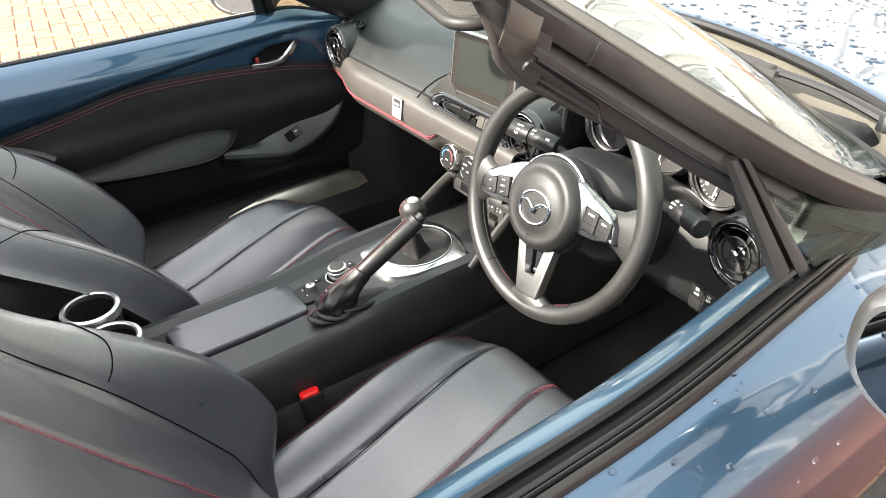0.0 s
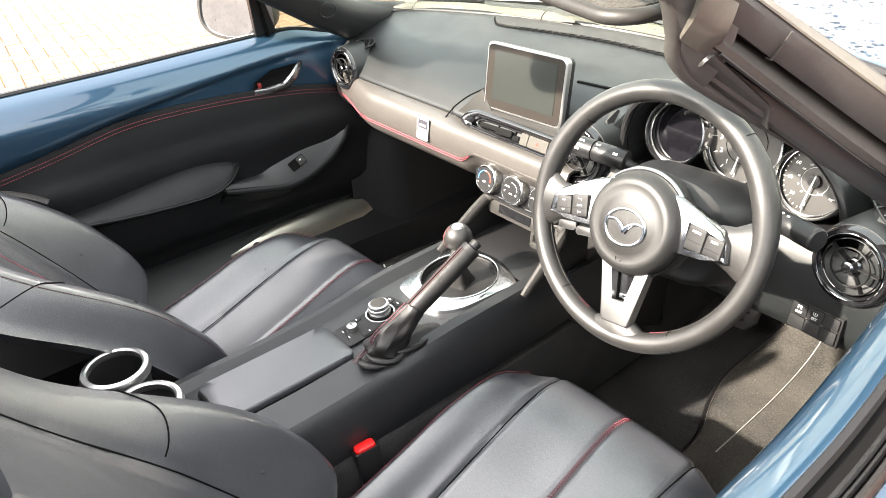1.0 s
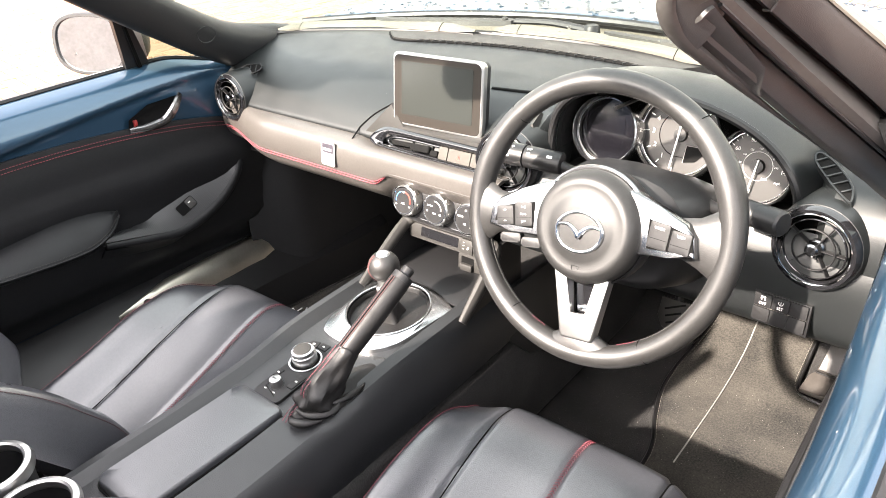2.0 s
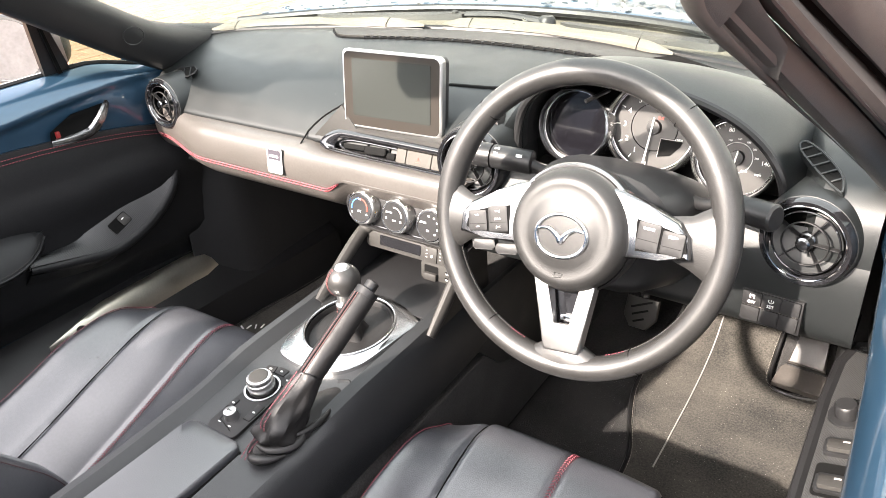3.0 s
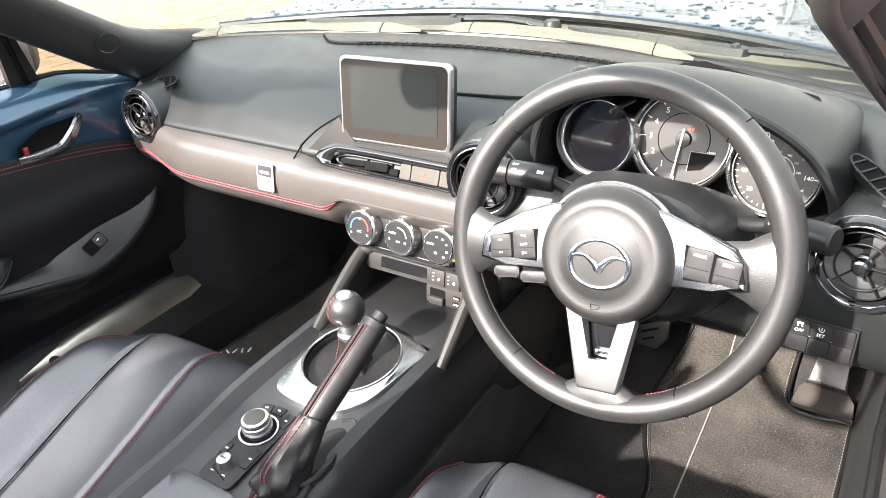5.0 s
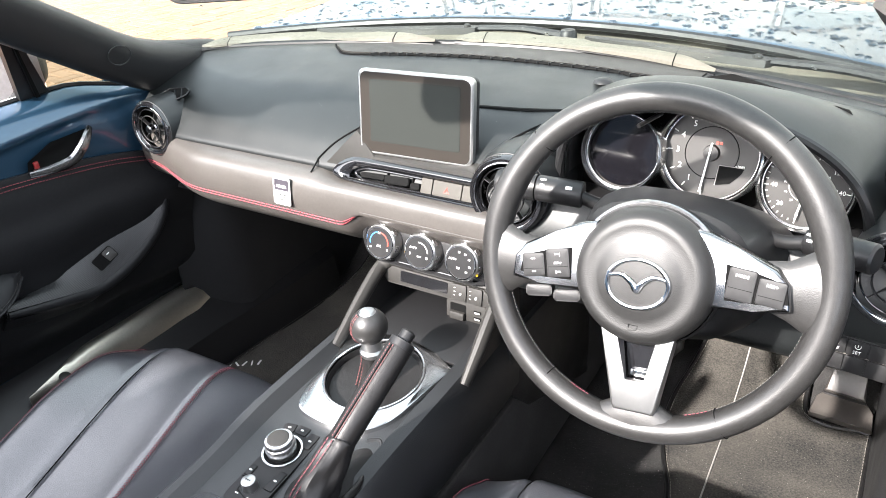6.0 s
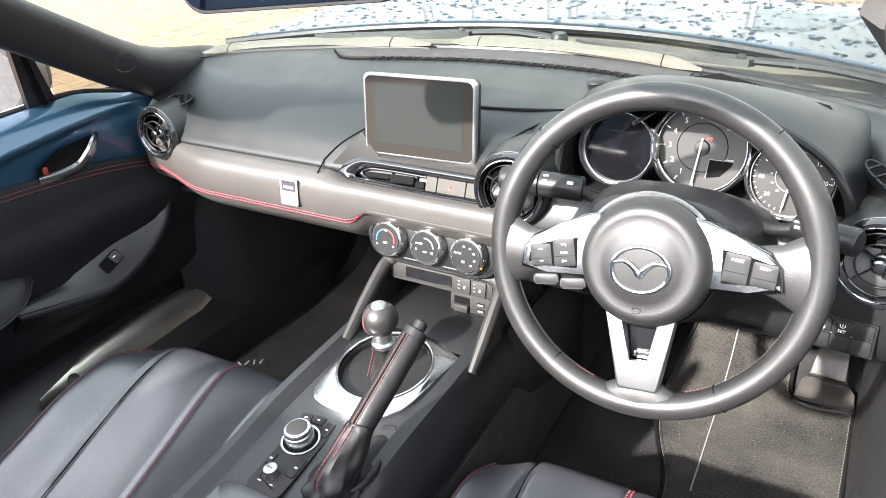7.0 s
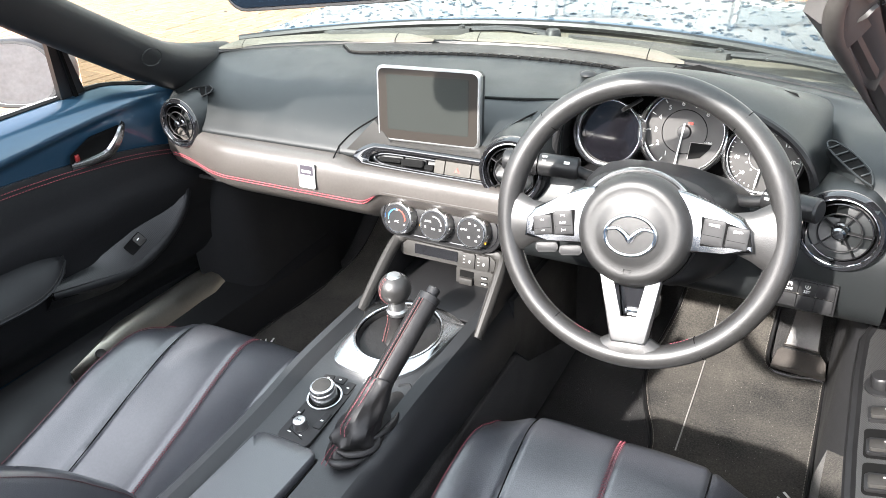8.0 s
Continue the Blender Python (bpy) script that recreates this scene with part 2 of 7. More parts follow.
def part(name, bm, mat, parent, label="", smooth=True, local=False, kind=""):
    """Links bm as one mesh object under parent. Vertices are in world metres unless local."""
    bmesh.ops.recalc_face_normals(bm, faces=bm.faces[:])
    me = bpy.data.meshes.new(name)
    bm.to_mesh(me)
    bm.free()
    for p in me.polygons:
        p.use_smooth = smooth
    if smooth:
        me.set_sharp_from_angle(angle=radians(38))
    me.materials.append(mat)
    ob = new(name, me)
    if parent is not None:
        ob.parent = parent
        if not local:
            ob.location = -origin(parent)
    if label:
        ob["label"] = label
    if kind:
        ob["kind"] = kind
    return ob


def bm_box(size, m=None, bevel=0.0, seg=2):
    bm = bmesh.new()
    bmesh.ops.create_cube(bm, size=1.0)
    for v in bm.verts:
        v.co = Vector((v.co.x * size[0], v.co.y * size[1], v.co.z * size[2]))
    if bevel:
        bmesh.ops.bevel(bm, geom=bm.edges[:], offset=bevel, segments=seg, affect="EDGES", profile=0.5)
    if m is not None:
        bm.transform(m)
    return bm


def bm_prism(pts, depth, m=None, bevel=0.0, seg=2):
    """Outline in the local xy plane, from z = 0 to z = depth, its upper rim rounded."""
    bm = bmesh.new()
    lo = [bm.verts.new((x, y, 0)) for x, y in pts]
    hi = [bm.verts.new((x, y, depth)) for x, y in pts]
    n = len(pts)
    top = bm.faces.new(hi)
    bm.faces.new(lo[::-1])
    for i in range(n):
        bm.faces.new((lo[i], lo[(i + 1) % n], hi[(i + 1) % n], hi[i]))
    if bevel:
        bmesh.ops.bevel(bm, geom=list(top.edges), offset=bevel, segments=seg, affect="EDGES", profile=0.5)
    if m is not None:
        bm.transform(m)
    return bm


def rounded(w, h, r, n=5, cx=0.0, cy=0.0):
    """Outline of a rounded rectangle."""
    pts = []
    for sx, sy, a0 in ((1, 1, 0), (-1, 1, 90), (-1, -1, 180), (1, -1, 270)):
        for i in range(n + 1):
            a = radians(a0 + 90 * i / n)
            pts.append((cx + sx * (w / 2 - r) + r * math.cos(a), cy + sy * (h / 2 - r) + r * math.sin(a)))
    return pts


def bm_lathe(profile, m=None, seg=40, sx=1.0, sy=1.0):
    """Profile of (radius, height) turned about local z."""
    bm = bmesh.new()
    rings = []
    for r, h in profile:
        if r < 1e-6:
            rings.append([bm.verts.new((0, 0, h))])
        else:
            rings.append([bm.verts.new((sx * r * math.cos(2 * math.pi * i / seg), sy * r * math.sin(2 * math.pi * i / seg), h)) for i in range(seg)])
    for a, b in zip(rings, rings[1:]):
        for i in range(seg):
            j = (i + 1) % seg
            if len(a) == 1 and len(b) == 1:
                continue
            if len(a) == 1:
                bm.faces.new((a[0], b[i], b[j]))
            elif len(b) == 1:
                bm.faces.new((a[i], a[j], b[0]))
            else:
                bm.faces.new((a[i], a[j], b[j], b[i]))
    if m is not None:
        bm.transform(m)
    return bm


def bm_ring(R, r, m=None, seg=64, tube=10, flat=1.0, a0=0.0, a1=360.0, sx=1.0):
    """A torus about local z, whole or an arc; flat squashes the tube along z."""
    bm = bmesh.new()
    whole = a1 - a0 >= 359.9
    n = seg if whole else seg + 1
    rings = []
    for i in range(n):
        a = radians(a0 + (a1 - a0) * i / seg)
        rings.append([bm.verts.new((sx * (R + r * math.cos(b)) * math.cos(a), (R + r * math.cos(b)) * math.sin(a), flat * r * math.sin(b)))
                      for b in (2 * math.pi * k / tube for k in range(tube))])
    for i in range(n if whole else n - 1):
        a, b = rings[i], rings[(i + 1) % n]
        for k in range(tube):
            bm.faces.new((a[k], b[k], b[(k + 1) % tube], a[(k + 1) % tube]))
    if not whole:
        bm.faces.new(rings[0])
        bm.faces.new(rings[-1][::-1])
    if m is not None:
        bm.transform(m)
    return bm


def spline(pts, n):
    """Smooth points through pts (Catmull-Rom)."""
    P = [Vector(p) for p in pts]
    P = [P[0] * 2 - P[1]] + P + [P[-1] * 2 - P[-2]]
    out = []
    spans = len(P) - 3
    for i in range(n):
        u = i / (n - 1) * spans
        k = min(int(u), spans - 1)
        t = u - k
        a, b, c, d = P[k:k + 4]
        out.append(0.5 * (2 * b + (c - a) * t + (2 * a - 5 * b + 4 * c - d) * t * t + (3 * b - a - 3 * c + d) * t ** 3))
    return out


def bm_tube(pts, radius, seg=8, squash=1.0, up=(0, 0, 1), caps=True, m=None):
    """A tube along points; radius may be a function of 0..1; squash flattens it along up."""
    bm = bmesh.new()
    rings = []
    n = len(pts)
    for i, p in enumerate(pts):
        d = (pts[min(i + 1, n - 1)] - pts[max(i - 1, 0)]).normalized()
        s = d.cross(Vector(up))
        s = s.normalized() if s.length > 1e-6 else Vector((1, 0, 0))
        u = s.cross(d).normalized()
        r = radius(i / (n - 1)) if callable(radius) else radius
        rings.append([bm.verts.new(p + s * r * math.cos(2 * math.pi * k / seg) + u * r * squash * math.sin(2 * math.pi * k / seg)) for k in range(seg)])
    for a, b in zip(rings, rings[1:]):
        for k in range(seg):
            bm.faces.new((a[k], a[(k + 1) % seg], b[(k + 1) % seg], b[k]))
    if caps:
        bm.faces.new(rings[0][::-1])
        bm.faces.new(rings[-1])
    if m is not None:
        bm.transform(m)
    return bm


def bm_loft(sections, closed=True, caps=True, m=None):
    """Skin over equal-length lists of points."""
    bm = bmesh.new()
    rows = [[bm.verts.new(p) for p in s] for s in sections]
    k = len(rows[0])
    for a, b in zip(rows, rows[1:]):
        for i in range(k if closed else k - 1):
            j = (i + 1) % k
            bm.faces.new((a[i], a[j], b[j], b[i]))
    if caps and closed:
        bm.faces.new(rows[0][::-1])
        bm.faces.new(rows[-1])
    if m is not None:
        bm.transform(m)
    return bm


def bm_sheet(fn, nu, nv, thick=0.004, m=None):
    """A sheet with thickness over fn(u, v), u and v from 0 to 1; it grows against its normal."""
    P = [[Vector(fn(i / nu, j / nv)) for j in range(nv + 1)] for i in range(nu + 1)]

    def normal(i, j):
        a = P[min(i + 1, nu)][j] - P[max(i - 1, 0)][j]
        b = P[i][min(j + 1, nv)] - P[i][max(j - 1, 0)]
        c = a.cross(b)
        return c.normalized() if c.length > 1e-9 else Vector((0, 0, 1))
    bm = bmesh.new()
    A = [[bm.verts.new(P[i][j]) for j in range(nv + 1)] for i in range(nu + 1)]
    B = [[bm.verts.new(P[i][j] - thick * normal(i, j)) for j in range(nv + 1)] for i in range(nu + 1)]
    for i in range(nu):
        for j in range(nv):
            bm.faces.new((A[i][j], A[i + 1][j], A[i + 1][j + 1], A[i][j + 1]))
            bm.faces.new((B[i][j], B[i][j + 1], B[i + 1][j + 1], B[i + 1][j]))
    for i in range(nu):
        bm.faces.new((A[i][0], B[i][0], B[i + 1][0], A[i + 1][0]))
        bm.faces.new((A[i][nv], A[i + 1][nv], B[i + 1][nv], B[i][nv]))
    for j in range(nv):
        bm.faces.new((A[0][j], A[0][j + 1], B[0][j + 1], B[0][j]))
        bm.faces.new((A[nu][j], B[nu][j], B[nu][j + 1], A[nu][j + 1]))
    if m is not None:
        bm.transform(m)
    return bm


def bm_stitches(pts, side, gap=0.004, step=0.006, length=0.004, r=0.0009, rows=2, m=None):
    """Short threads along a seam, in one or two rows set off along side (a vector)."""
    bm = bmesh.new()
    side = Vector(side).normalized()
    acc, nxt = 0.0, 0.0
    for a, b in zip(pts, pts[1:]):
        seglen = (b - a).length
        d = (b - a).normalized() if seglen > 0 else Vector((0, 1, 0))
        while nxt <= acc + seglen:
            c = a + d * (nxt - acc)
            for k in range(rows):
                o = side * (gap * (k - (rows - 1) / 2))
                u = d.cross(side).normalized()
                e0, e1 = c + o - d * length / 2, c + o + d * length / 2
                vs = []
                for e in (e0, e1):
                    for q in (side * r, u * r, -side * r, -u * r):
                        vs.append(bm.verts.new(e + q))
                for q in range(4):
                    bm.faces.new((vs[q], vs[(q + 1) % 4], vs[4 + (q + 1) % 4], vs[4 + q]))
                bm.faces.new(vs[3::-1])
                bm.faces.new(vs[4:])
            nxt += step
        acc += seglen
    if m is not None:
        bm.transform(m)
    return bm


def bm_lace(pts, side, wide=0.010, step=0.0056, r=0.0010):
    """Baseball lacing along a seam: slanted threads from both flanks meeting at its middle."""
    bm = bmesh.new()
    side = Vector(side).normalized()
    acc, nxt = 0.0, 0.0
    for a, b in zip(pts, pts[1:]):
        run = (b - a).length
        d = (b - a).normalized()
        up = d.cross(side).normalized()
        while nxt <= acc + run:
            c = a + d * (nxt - acc)
            for k in (-1, 1):
                ends = [c + side * (k * wide / 2) - d * step * 0.30 - up * 0.0006, c + side * (k * wide * 0.22) + up * 0.0012 * (1 if up.z > 0 else -1), c + side * (k * wide * 0.04) + d * step * 0.45]
                for e0, e1 in zip(ends, ends[1:]):
                    f = (e1 - e0).normalized()
                    q1 = f.cross(up).normalized()
                    q2 = f.cross(q1)
                    vs = [bm.verts.new(e + q) for e in (e0, e1) for q in (q1 * r, q2 * r, -q1 * r, -q2 * r)]
                    for q in range(4):
                        bm.faces.new((vs[q], vs[(q + 1) % 4], vs[4 + (q + 1) % 4], vs[4 + q]))
                    bm.faces.new(vs[3::-1])
                    bm.faces.new(vs[4:])
            nxt += step
        acc += run
    return bm


def bm_text(words, size, m, depth=0.0003):
    """Built-in font as a mesh, centred, in the local xy plane."""
    cu = bpy.data.curves.new("t", "FONT")
    cu.body, cu.size, cu.align_x, cu.align_y, cu.extrude, cu.resolution_u = words, size, "CENTER", "CENTER", depth, 2
    ob = bpy.data.objects.new("t", cu)
    scene.collection.objects.link(ob)
    me = bpy.data.meshes.new_from_object(ob.evaluated_get(bpy.context.evaluated_depsgraph_get()))
    bm = bmesh.new()
    bm.from_mesh(me)
    bpy.data.objects.remove(ob)
    bpy.data.curves.remove(cu)
    bpy.data.meshes.remove(me)
    bm.transform(m)
    return bm


def lerp(a, b, t):
    return a + (b - a) * t


def smooth01(t):
    t = max(0.0, min(1.0, t))
    return t * t * (3 - 2 * t)


def polyline(prof, v):
    """Point at 0..1 on a smoothed profile of tuples."""
    n = len(prof) - 1
    k = min(int(v * n), n - 1)
    t = v * n - k
    P = [Vector(prof[max(0, min(n, q))]) for q in (k - 1, k, k + 1, k + 2)]
    a, b, c, d = P
    return 0.5 * (2 * b + (c - a) * t + (2 * a - 5 * b + 4 * c - d) * t * t + (3 * b - a - 3 * c + d) * t ** 3)


# ---- ground ----
GROUND = 0.06
bm = bm_box((400, 400, 0.2), pose(0, 0, GROUND - 0.106))
ground = part("ground", bm, SAND, None, smooth=False)
tagged(ground, "sandy joints under red and buff brick paving", "paving", kind="structure")

# Unseen wall, added so gloss trim mirrors grey rather than low bright sky.
back_wall = part("wall_south", bm_box((40, 0.22, 2.7), pose(0, -6.5, GROUND + 1.34), 0.01), PLASTER, None, smooth=False)
tagged(back_wall, "plain grey rendered wall, unseen, added behind the car to darken reflections", "wall", kind="structure")

# pale two-storey building across the yard, with piers, bands and windows set into its wall
front = thing("wall_north", "pale rendered two-storey building wall with white piers and windows", "wall", (0, 9.0, GROUND), kind="structure")
COLS, ROWS, BAY, WIN = range(-5, 6), ((0.95, 2.35), (3.65, 4.95)), 2.4, 1.5
for z0, z1 in ((0.0, 0.95), (2.35, 3.65), (4.95, 6.2)):
    part("band", bm_box((BAY * 11 + 1.5, 0.25, z1 - z0), pose(0, 9.0, GROUND + (z0 + z1) / 2 - 0.01), 0.004), PLASTER, front, smooth=False)
for z0, z1 in ROWS:
    for c in range(-5, 7):
        part("pier", bm_box((BAY - WIN, 0.25, z1 - z0), pose((c - 0.5) * BAY, 9.0, GROUND + (z0 + z1) / 2 - 0.01), 0.002), PLASTER, front, smooth=False)
for c in range(-5, 7, 2):
    part("pilaster", bm_box((0.30, 0.14, 6.2), pose((c - 0.5) * BAY, 8.81, GROUND + 3.09), 0.02), WHITE_RENDER, front, "white painted pilaster")
part("coping", bm_box((BAY * 11 + 1.8, 0.5, 0.14), pose(0, 8.95, GROUND + 6.26), 0.02), WHITE_RENDER, front)
for z0, z1 in ROWS:
    for c in COLS:
        wx, wz = c * BAY, GROUND + (z0 + z1) / 2 - 0.01
        hgt = z1 - z0
        w = part("window", bm_box((WIN - 0.02, 0.02, hgt - 0.02), pose(wx, 9.06, wz)), WINDOW, front, "curtained window in a white frame")
        for sx in (-1, 0, 1):
            part("frame", bm_box((0.07, 0.07, hgt), pose(wx + sx * (WIN / 2 - 0.035), 9.02, wz), 0.006), WHITE_RENDER, w)
        for sz in (-1, 1):
            part("frame", bm_box((WIN - 0.14, 0.07, 0.07), pose(wx, 9.02, wz + sz * (hgt / 2 - 0.035)), 0.006), WHITE_RENDER, w)
        part("sill", bm_box((WIN + 0.12, 0.20, 0.06), pose(wx, 8.86, wz - hgt / 2 - 0.03), 0.01), WHITE_RENDER, w)


# ---- car shell: floor, bonnet, screen, pillars ----
def glass_base(x):
    """Lower edge of the windscreen."""
    s = (x / 0.685) ** 2
    return Vector((x, 0.418 - 0.228 * s, 0.884 + 0.004 * s))


def glass_top(x):
    """Upper edge of the windscreen; x as at the base."""
    s = (x / 0.685) ** 2
    return Vector((x * 0.84, -0.335 - 0.085 * s, 1.255 - 0.020 * s))


def bonnet_edge(x):
    """Rear edge of the bonnet."""
    s = (x / 0.70) ** 2
    return Vector((x, 0.515 - 0.20 * s, 0.918 - 0.022 * s))


car = thing("car", "blue metallic open two-seater car with a wet bonnet", "car", (0, 0, GROUND))


def bonnet_fn(u, v):
    x = lerp(-0.76, 0.76, u)
    a = bonnet_edge(x)
    y = lerp(a.y, 1.75 - 0.35 * (x / 0.76) ** 2, v)
    wing = math.exp(-((abs(x) - 0.60) / 0.12) ** 2) * 0.035 * smooth01(v * 2.5)
    drop = 0.030 * v + 0.20 * v ** 2.6
    side = 0.13 * max(0.0, (abs(x) - 0.66) / 0.10) ** 2
    return (x, y, a.z - 0.004 * math.exp(-(v / 0.006) ** 2) + wing - drop - side)


part("bonnet", bm_sheet(lambda u, v: bonnet_fn(u, v ** 1.6), 56, 48, 0.004), PAINT, car, "blue metallic bonnet beaded with rain")


part("bonnet_seal", bm_tube([bonnet_edge(lerp(-0.70, 0.70, i / 48)) + Vector((0, -0.002, -0.009)) for i in range(49)], 0.0085, 8), RUBBER, car, "black rubber seal under the bonnet edge")


def cowl_fn(u, v):
    x = lerp(-0.70, 0.70, u)
    a, b = glass_base(x), bonnet_edge(x)
    p = a.lerp(b, v)
    return (p.x, p.y + 0.03 * v, p.z - 0.006 - 0.026 * math.sin(math.pi * min(1, v * 1.1)) - 0.014 * v)


part("cowl_panel", bm_sheet(cowl_fn, 48, 8, 0.006), COWL, car, "weathered grey plastic cowl under the wipers")


def screen_fn(u, v):
    x = lerp(-0.68, 0.68, u)
    a, b = glass_base(x), glass_top(x)
    p = a.lerp(b, v)
    n = Vector((0, 0.40, 0.91))
    s = math.sin(math.pi * v) ** 0.7
    e = max(0.0, (abs(x) - 0.36) / 0.32) ** 2
    wrap = Vector((math.copysign(0.034, x), 0, -0.052)) * (e * s)
    return p + wrap + n * (0.050 * s * (1 - (x / 0.68) ** 2))


ws = part("windscreen", bm_sheet(screen_fn, 32, 16, 0.005), GLASS, car, "clear raked windscreen with rain spots")
ws.visible_shadow = False
part("screen_seal", bm_tube([glass_base(lerp(-0.68, 0.68, i / 40)) + Vector((0, -0.004, 0.002)) for i in range(41)], 0.008, 8), RUBBER, car)
part("header_rail", bm_tube([glass_top(lerp(-0.68, 0.68, i / 30)) + Vector((0, -0.03, -0.004)) for i in range(31)], 0.034, 12, squash=0.6), PILLAR, car, "black windscreen header rail")


def pillar_sections(side):
    """Sections of the windscreen pillar trim from the dash corner up to the header."""
    rows = []
    for k in range(19):
        t = k / 18
        path = [(0.715, 0.235, 0.840), (0.672, 0.050, 0.905), (0.634, -0.11, 0.995), (0.605, -0.25, 1.082), (0.582, -0.35, 1.152), (0.555, -0.47, 1.245)]
        p = polyline(path, t)
        d = (polyline(path, min(1, t + 0.05)) - polyline(path, max(0, t - 0.05))).normalized()
        wide = (lerp(0.046, 0.042, smooth01(t * 1.6)) if side < 0 else lerp(0.036, 0.027, smooth01(t * 2))) + 0.022 * (1 - smooth01(t * 4.5))
        deep = lerp(0.040, 0.026, smooth01(t * 2))
        inn = Vector((-0.80, -0.25, -0.35))
        inn = (inn - d * inn.dot(d)).normalized()
        oth = d.cross(inn).normalized()
        c = p + inn * 0.012
        row = []
        for q in range(16):
            g = 2 * math.pi * q / 16
            cs, sn = math.cos(g), math.sin(g)
            w = c + oth * (wide * math.copysign(abs(cs) ** 0.8, cs)) + inn * (deep * math.copysign(abs(sn) ** 0.8, sn))
            row.append(Vector((side * w.x, w.y, w.z)))
        rows.append(row)
    return rows


# Passenger side takes the darker copy of the trim, shade included in its colour.
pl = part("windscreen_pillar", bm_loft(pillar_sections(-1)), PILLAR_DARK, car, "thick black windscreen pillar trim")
rail = [(-0.722, 0.205, 0.848), (-0.692, 0.060, 0.896), (-0.663, -0.10, 0.984), (-0.636, -0.24, 1.076), (-0.612, -0.34, 1.147), (-0.584, -0.47, 1.250)]
rail = spline(rail, 18)
part("outer_rail", bm_tube(rail, 0.0125, 10, squash=0.8), PILLAR, car, "dark outer pillar rail")
part("roof_seal", bm_tube(spline([(-0.668, -0.070, 0.965), (-0.654, -0.15, 1.014), (-0.636, -0.25, 1.078), (-0.606, -0.37, 1.166), (-0.580, -0.48, 1.250)], 14), 0.0105, 8), RUBBER, car, "soft black roof seal along the pillar")
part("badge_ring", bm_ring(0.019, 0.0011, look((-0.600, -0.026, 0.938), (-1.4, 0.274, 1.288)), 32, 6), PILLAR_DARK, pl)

# the driver's pillar in bands: inner trim, soft roof seal, a drain groove, the outer cover and the edge of the glass
PILLAR_IN = [(0.690, 0.09, 0.815), (0.664, 0.00, 0.866), (0.642, -0.10, 0.931), (0.610, -0.20, 1.002), (0.578, -0.30, 1.073), (0.546, -0.40, 1.144), (0.518, -0.47, 1.196)]
PILLAR_OUT = [(0.742, 0.17, 0.868), (0.734, 0.06, 0.920), (0.712, -0.08, 0.995), (0.677, -0.20, 1.073), (0.623, -0.30, 1.147), (0.572, -0.40, 1.220), (0.535, -0.47, 1.270)]


def pillar_at(t, f, h):
    """A point of the driver's pillar: t from foot to header, f across from the inner to the outer edge, h proud of it."""
    a, b = polyline(PILLAR_IN, t), polyline(PILLAR_OUT, t)
    d = polyline(PILLAR_IN, min(1, t + 0.02)) - polyline(PILLAR_IN, max(0, t - 0.02))
    n = d.cross(b - a).normalized()
    if n.x < 0:
        n = -n
    return a.lerp(b, f) + n * h


def pillar_band(prof, n=40, t0=0.0, t1=1.0):
    return bm_loft([[pillar_at(lerp(t0, t1, k / n), f, h) for f, h in prof] for k in range(n + 1)])


part("windscreen_pillar", pillar_band(((0.0, -0.022), (-0.02, -0.006), (0.02, 0.006), (0.10, 0.012), (0.24, 0.012), (0.315, 0.008), (0.32, -0.004), (0.30, -0.025)), t1=0.81), PILLAR, car, "thick black windscreen pillar trim")
sl = part("roof_seal", pillar_band(((0.325, -0.012), (0.33, 0.006), (0.36, 0.014), (0.42, 0.019), (0.50, 0.018), (0.545, 0.010), (0.555, -0.004), (0.55, -0.015)), t1=0.818), SEAL, car, "soft grey-black roof seal along the pillar")
part("seal_lip", bm_tube([pillar_at(t, 0.40, 0.020) for t in np.linspace(0.25, 0.79, 40)], 0.0018, 6), RUBBER, sl)
part("drain_groove", pillar_band(((0.54, -0.020), (0.545, -0.008), (0.62, -0.008), (0.625, -0.020))), DARK, car)
part("outer_rail", pillar_band(((0.615, -0.018), (0.615, 0.004), (0.64, 0.010), (0.72, 0.011), (0.92, 0.009), (0.985, 0.004), (0.99, -0.02))), PILLAR, car, "dark outer pillar cover")
part("rail_edge", pillar_band(((0.985, -0.012), (0.985, 0.004), (0.99, 0.006), (1.01, 0.005), (1.015, -0.012))), COWL, car, "tan glass edge strip")
for t in (0.72,):
    part("rail_clip", bm_tube([pillar_at(t, f, 0.0125 if f > 0.63 else 0.006) for f in (0.60, 0.64, 0.80, 0.97)], 0.0012, 5), PILLAR, sl)


def flap_fn(u, v):
    """Soft lip lying on the pillar below the header, rounded at its upper end."""
    top = (0.36 - 0.12 * u - 0.20 * smooth01((u - 0.8) / 0.2)) * min(1.0, u * 12 + 0.45) ** 0.5
    return pillar_at(lerp(0.803, 0.655, u), lerp(0.0, top, v), lerp(0.007, 0.0205 - 0.007 * u, smooth01(v)))


part("seal_flap", bm_sheet(flap_fn, 36, 8, 0.003), PILLAR, sl, "soft lip of trim at the pillar top")


def pillar_head_fn(u, v):
    """Trim that closes the pillar's top, up to the curled rubber edge."""
    t = lerp(0.775, 0.905, u)
    e = float(np.interp(t, (0.775, 0.805, 0.836, 0.850, 0.872, 0.905), (-0.03, -0.03, 0.06, 0.24, 0.46, 0.70)))
    return pillar_at(t, lerp(e, max(e + 0.03, 0.66), v), 0.005 + 0.006 * math.sin(math.pi * v))


part("pillar_head", bm_sheet(pillar_head_fn, 24, 12, 0.006), PILLAR, car, "brown-black trim closing the pillar top")
